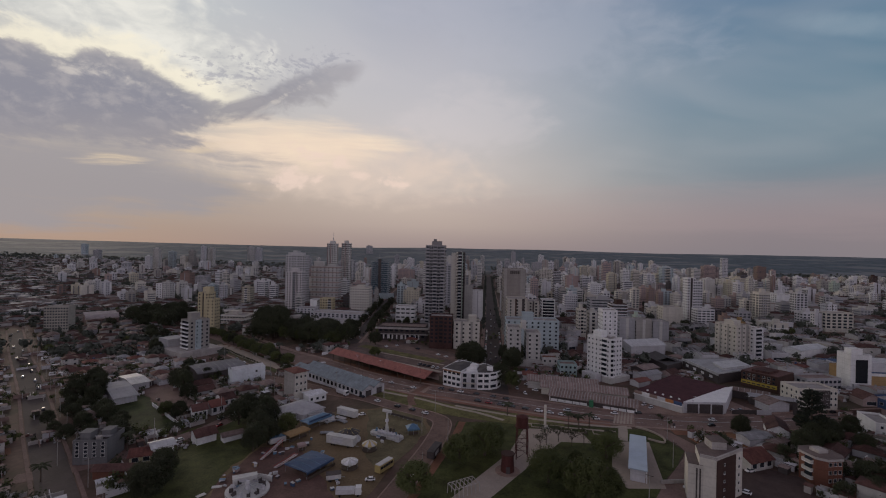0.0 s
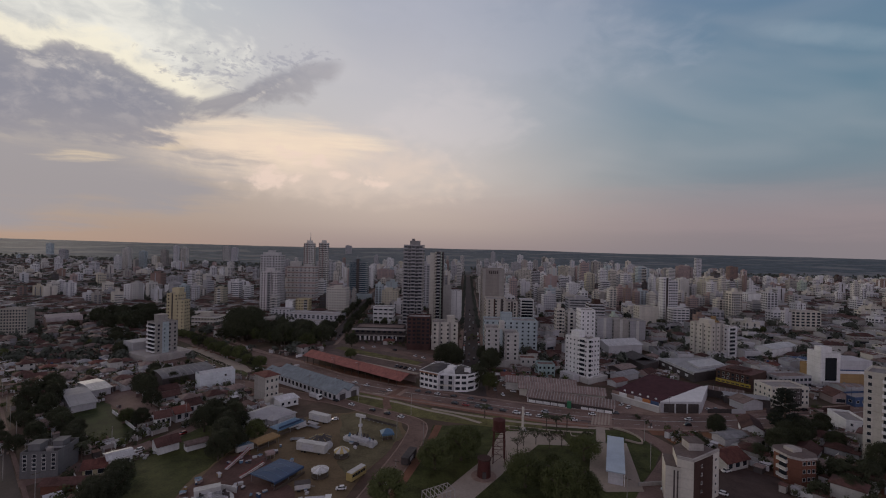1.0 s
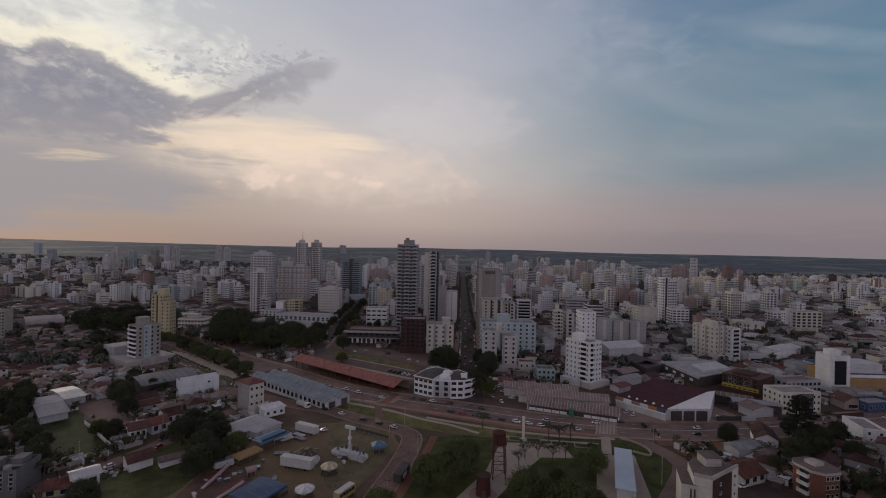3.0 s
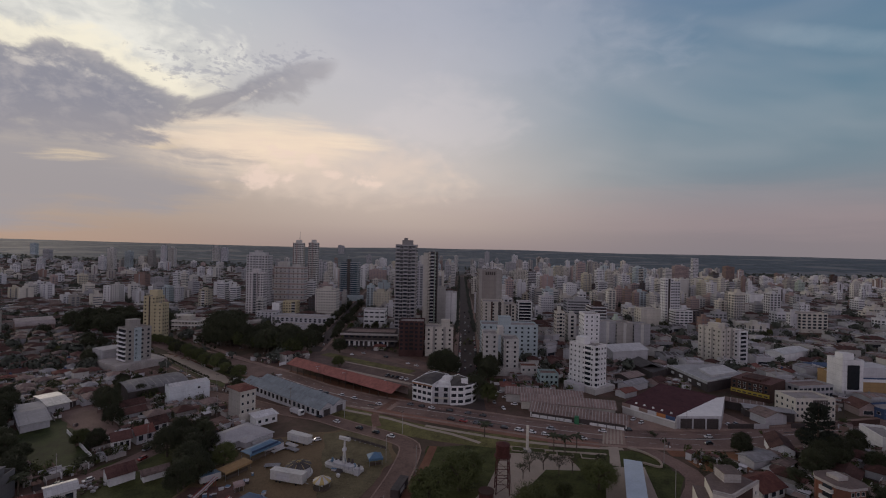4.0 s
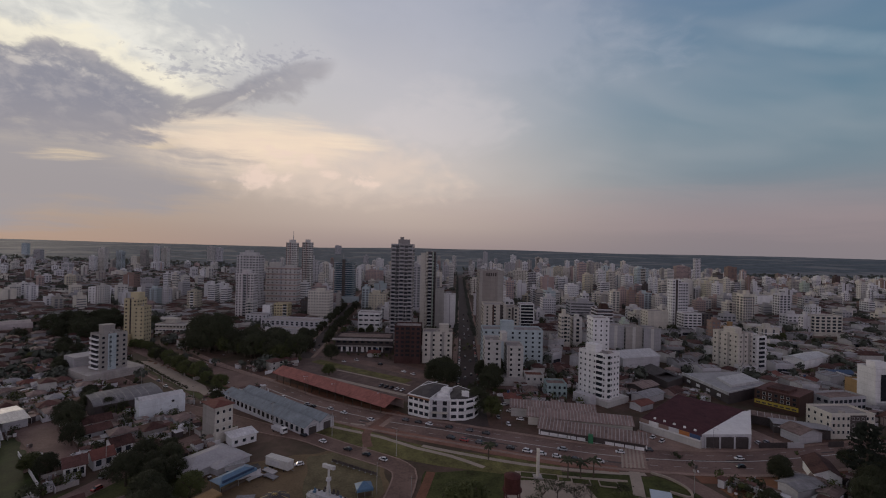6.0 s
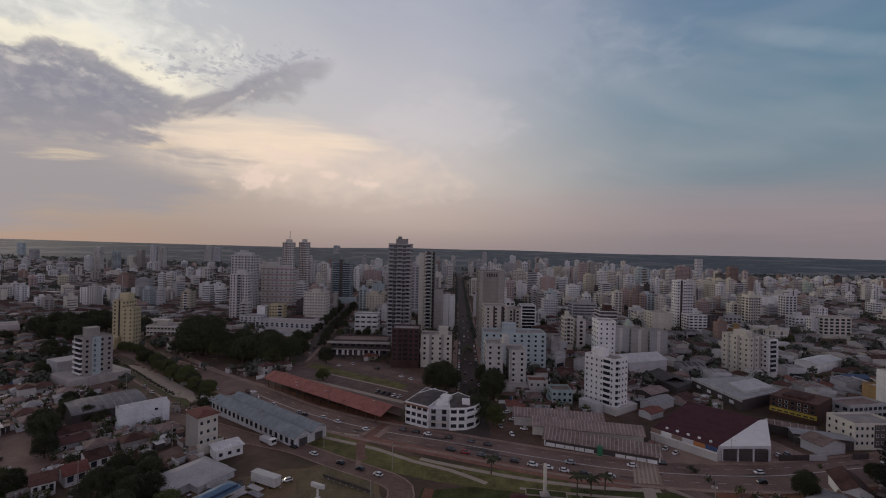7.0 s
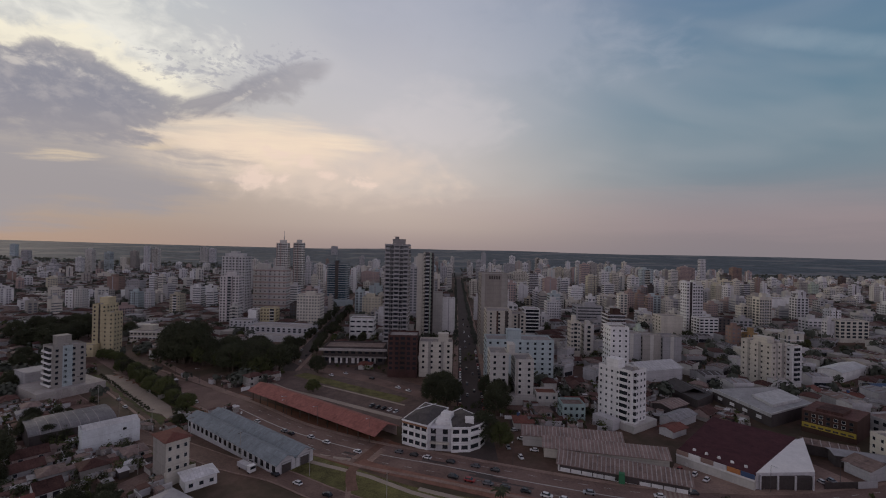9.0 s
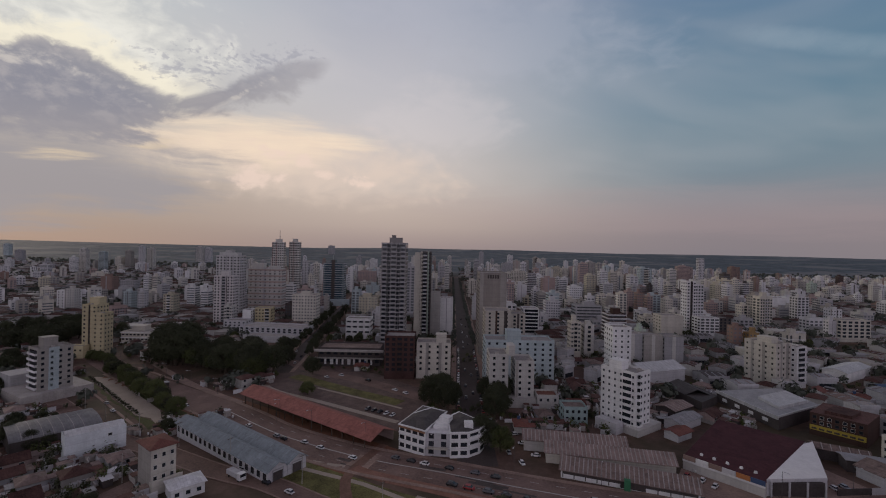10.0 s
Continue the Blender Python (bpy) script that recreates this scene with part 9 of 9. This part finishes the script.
# white boundary wall of the vacant lot, rubble beside the street
lw_ = thing("boundary_wall", "whitewashed boundary wall of the vacant lot", "wall", 0, 0)
for k in range(8):
    xa, ya, xb, yb = -155 + 3.8 * k, 209 - 3.1 * k, -155 + 3.8 * (k + 1), 209 - 3.1 * (k + 1)
    part("wall_section", Build().prism([(xa, ya), (xb, yb), (xb + 0.13, yb + 0.16), (xa + 0.13, ya + 0.16)], gz(xa) - 1.0, gz((xa + xb) / 2) + 1.7 + 0.1 * (k % 2)), [WHITE], lw_)
rub, rr_ = Build(), random.Random(3)
for _ in range(90):
    x, y, k = -112 + rr_.gauss(0, 2.6), 164.5 + rr_.gauss(0, 2.0), rr_.uniform(0.15, 0.6)
    rub.box(x - k, x + k, y - k * 0.7, y + k * 0.7, gz(x) - 0.1, gz(x) + k * rr_.uniform(0.5, 1.4), rr_.randrange(3))
tagged(put("rubble", rub.mesh("rubble", [PALE, FIBRO, BARK]), Matrix()), "heap of grey rubble and scrap beside the street", "rubble", kind="stuff")
# trees of the tree-lined city street
for i in range(18):
    for off in (-7.2, 7.2):
        y = 398 + 13 * i
        x = -100 - (y - 391) * 0.094 + off
        if rng.random() < 0.85:
            plant(MID, i % 2, x + rng.uniform(-0.8, 0.8), y, rng.uniform(0.8, 1.1))


def palm(x, y, h):
    ob = thing("palm_tree", "tall thin palm with drooping fronds", "palm tree", x, y, 0, "palms beside the road")
    rnd = random.Random(int(x * 7))
    part("trunk", Build().tube(0, 0, -0.2, h, 0.24, 0.16, 8), [BARK], ob)
    for k in range(13):
        a = 6.283 * k / 13 + rnd.uniform(-0.2, 0.2)
        b = Build()
        p = Vector((0, 0, h))
        lift = rnd.uniform(0.2, 1.0)
        pts = []
        for s in range(5):
            r = 0.72 * s
            pts.append(Vector((math.cos(a) * r, math.sin(a) * r, h + lift * r * 0.7 - 0.20 * r * r)))
        side = Vector((-math.sin(a), math.cos(a), 0))
        for s in range(4):
            w0, w1 = (0.1, 0.45, 0.5, 0.4, 0.05)[s], (0.1, 0.45, 0.5, 0.4, 0.05)[s + 1]
            dn = Vector((0, 0, -0.22))
            b.add([tuple(pts[s]), tuple(pts[s + 1]), tuple(pts[s + 1] + side * w1 + dn), tuple(pts[s] + side * w0 + dn)], [(0, 1, 2, 3)])
            b.add([tuple(pts[s]), tuple(pts[s] - side * w0 + dn), tuple(pts[s + 1] - side * w1 + dn), tuple(pts[s + 1])], [(0, 1, 2, 3)])
        part("frond", b, [LEAFDARK], ob)


for x, y, h in ((40.7, 193.5, 6.5), (45, 194, 5.8), (49.4, 194.5, 6.2), (16, 206, 5.5), (-128, 160, 6.5), (-139, 137, 5.5)):
    palm(x, y, h)

# tall dark araucaria
ar = thing("araucaria_tree", "tall dark araucaria pine with tiers of branches", "tree", 137, 193)
ARH = 20.5
part("trunk", Build().tube(0, 0, -0.3, ARH, 0.55, 0.15, 8), [BARK], ar)
arr = random.Random(77)
b = Build()
for tier in range(9):
    z = 4.6 + 1.85 * tier
    n = 8
    for k in range(n):
        a = 6.283 * k / n + arr.uniform(-0.35, 0.35)
        r = (5.2 - 0.3 * tier if tier else 3.6) * arr.uniform(0.6, 1.15)
        end = Vector((math.cos(a) * r, math.sin(a) * r, z + r * 0.18))
        b.beam((0, 0, z), end, 0.08)
        for _ in range(52):
            u_ = arr.uniform(0.5, 1.1)
            c = Vector((end.x * u_, end.y * u_, z + (end.z - z) * u_ + arr.uniform(-0.3, 0.45))) + Vector((arr.uniform(-0.75, 0.75), arr.uniform(-0.75, 0.75), 0))
            n_ = Vector((arr.gauss(0, 1), arr.gauss(0, 1), arr.gauss(0, 1))).normalized()
            s_ = n_.orthogonal() * 0.34
            u_ = n_.cross(s_)
            b.add([tuple(c - s_), tuple(c - u_ * 0.6), tuple(c + s_), tuple(c + u_ * 0.6)], [(0, 1, 2, 3)])
part("crown", b, [mat("araucaria_needles", (0.026, 0.032, 0.024), bump=0.0)], ar)

# street lamps along the main road
lamp = thing("street_lamp", "grey steel street lamp with a curved arm", "street lamp", -70, 273, 0, "street lamps along the road")
part("pole", Build().tube(0, 0, 0, 8.5, 0.08, 0.05, 8), [DARKFRAME], lamp)
arm_ = part("arm", Build().beam((0, 0, 8.4), (0, -2.0, 8.9), 0.06), [STEEL], lamp)
part("lamp_head", Build().box(-0.15, 0.15, -2.6, -1.9, 8.8, 8.98), [PALE], arm_)
cc = chain(MAIN, 1.0)
for i in range(190, len(cc) - 140, 28):
    d = (cc[i + 1] - cc[i]).normalized()
    copy_thing(lamp, pose(cc[i].x - d.y * 10.4, cc[i].y + d.x * 10.4, gz(cc[i].x), 0, 0, math.degrees(math.atan2(d.y, d.x))))
# timber poles with a cross-arm on the small streets
pole = thing("utility_pole", "concrete utility pole with a cross-arm", "utility pole", -20, 182, 60, "utility poles")
part("pole", Build().tube(0, 0, 0, 9.5, 0.11, 0.08, 8), [TAN], pole)
part("cross_arm", Build().box(-1.1, 1.1, -0.06, 0.06, 8.7, 8.85), [BARK], pole)
for line_, off in ((FAIR, 5.2), (MIDST, -4.8), (WESTST, 7.2), (EASTST, -4.4)):
    cc = chain(line_, 1.0)
    for i in range(20, len(cc) - 5, 30):
        d = (cc[i + 1] - cc[i]).normalized()
        x, y = cc[i].x - d.y * off, cc[i].y + d.x * off
        copy_thing(pole, pose(x, y, gz(x), 0, 0, math.degrees(math.atan2(d.y, d.x)) + 90))
# pool beside the cream tower
patch("water", "small turquoise swimming pool", "pool", [(137, 166), (142, 170), (139, 174), (134, 170)], WATER, 0.08)
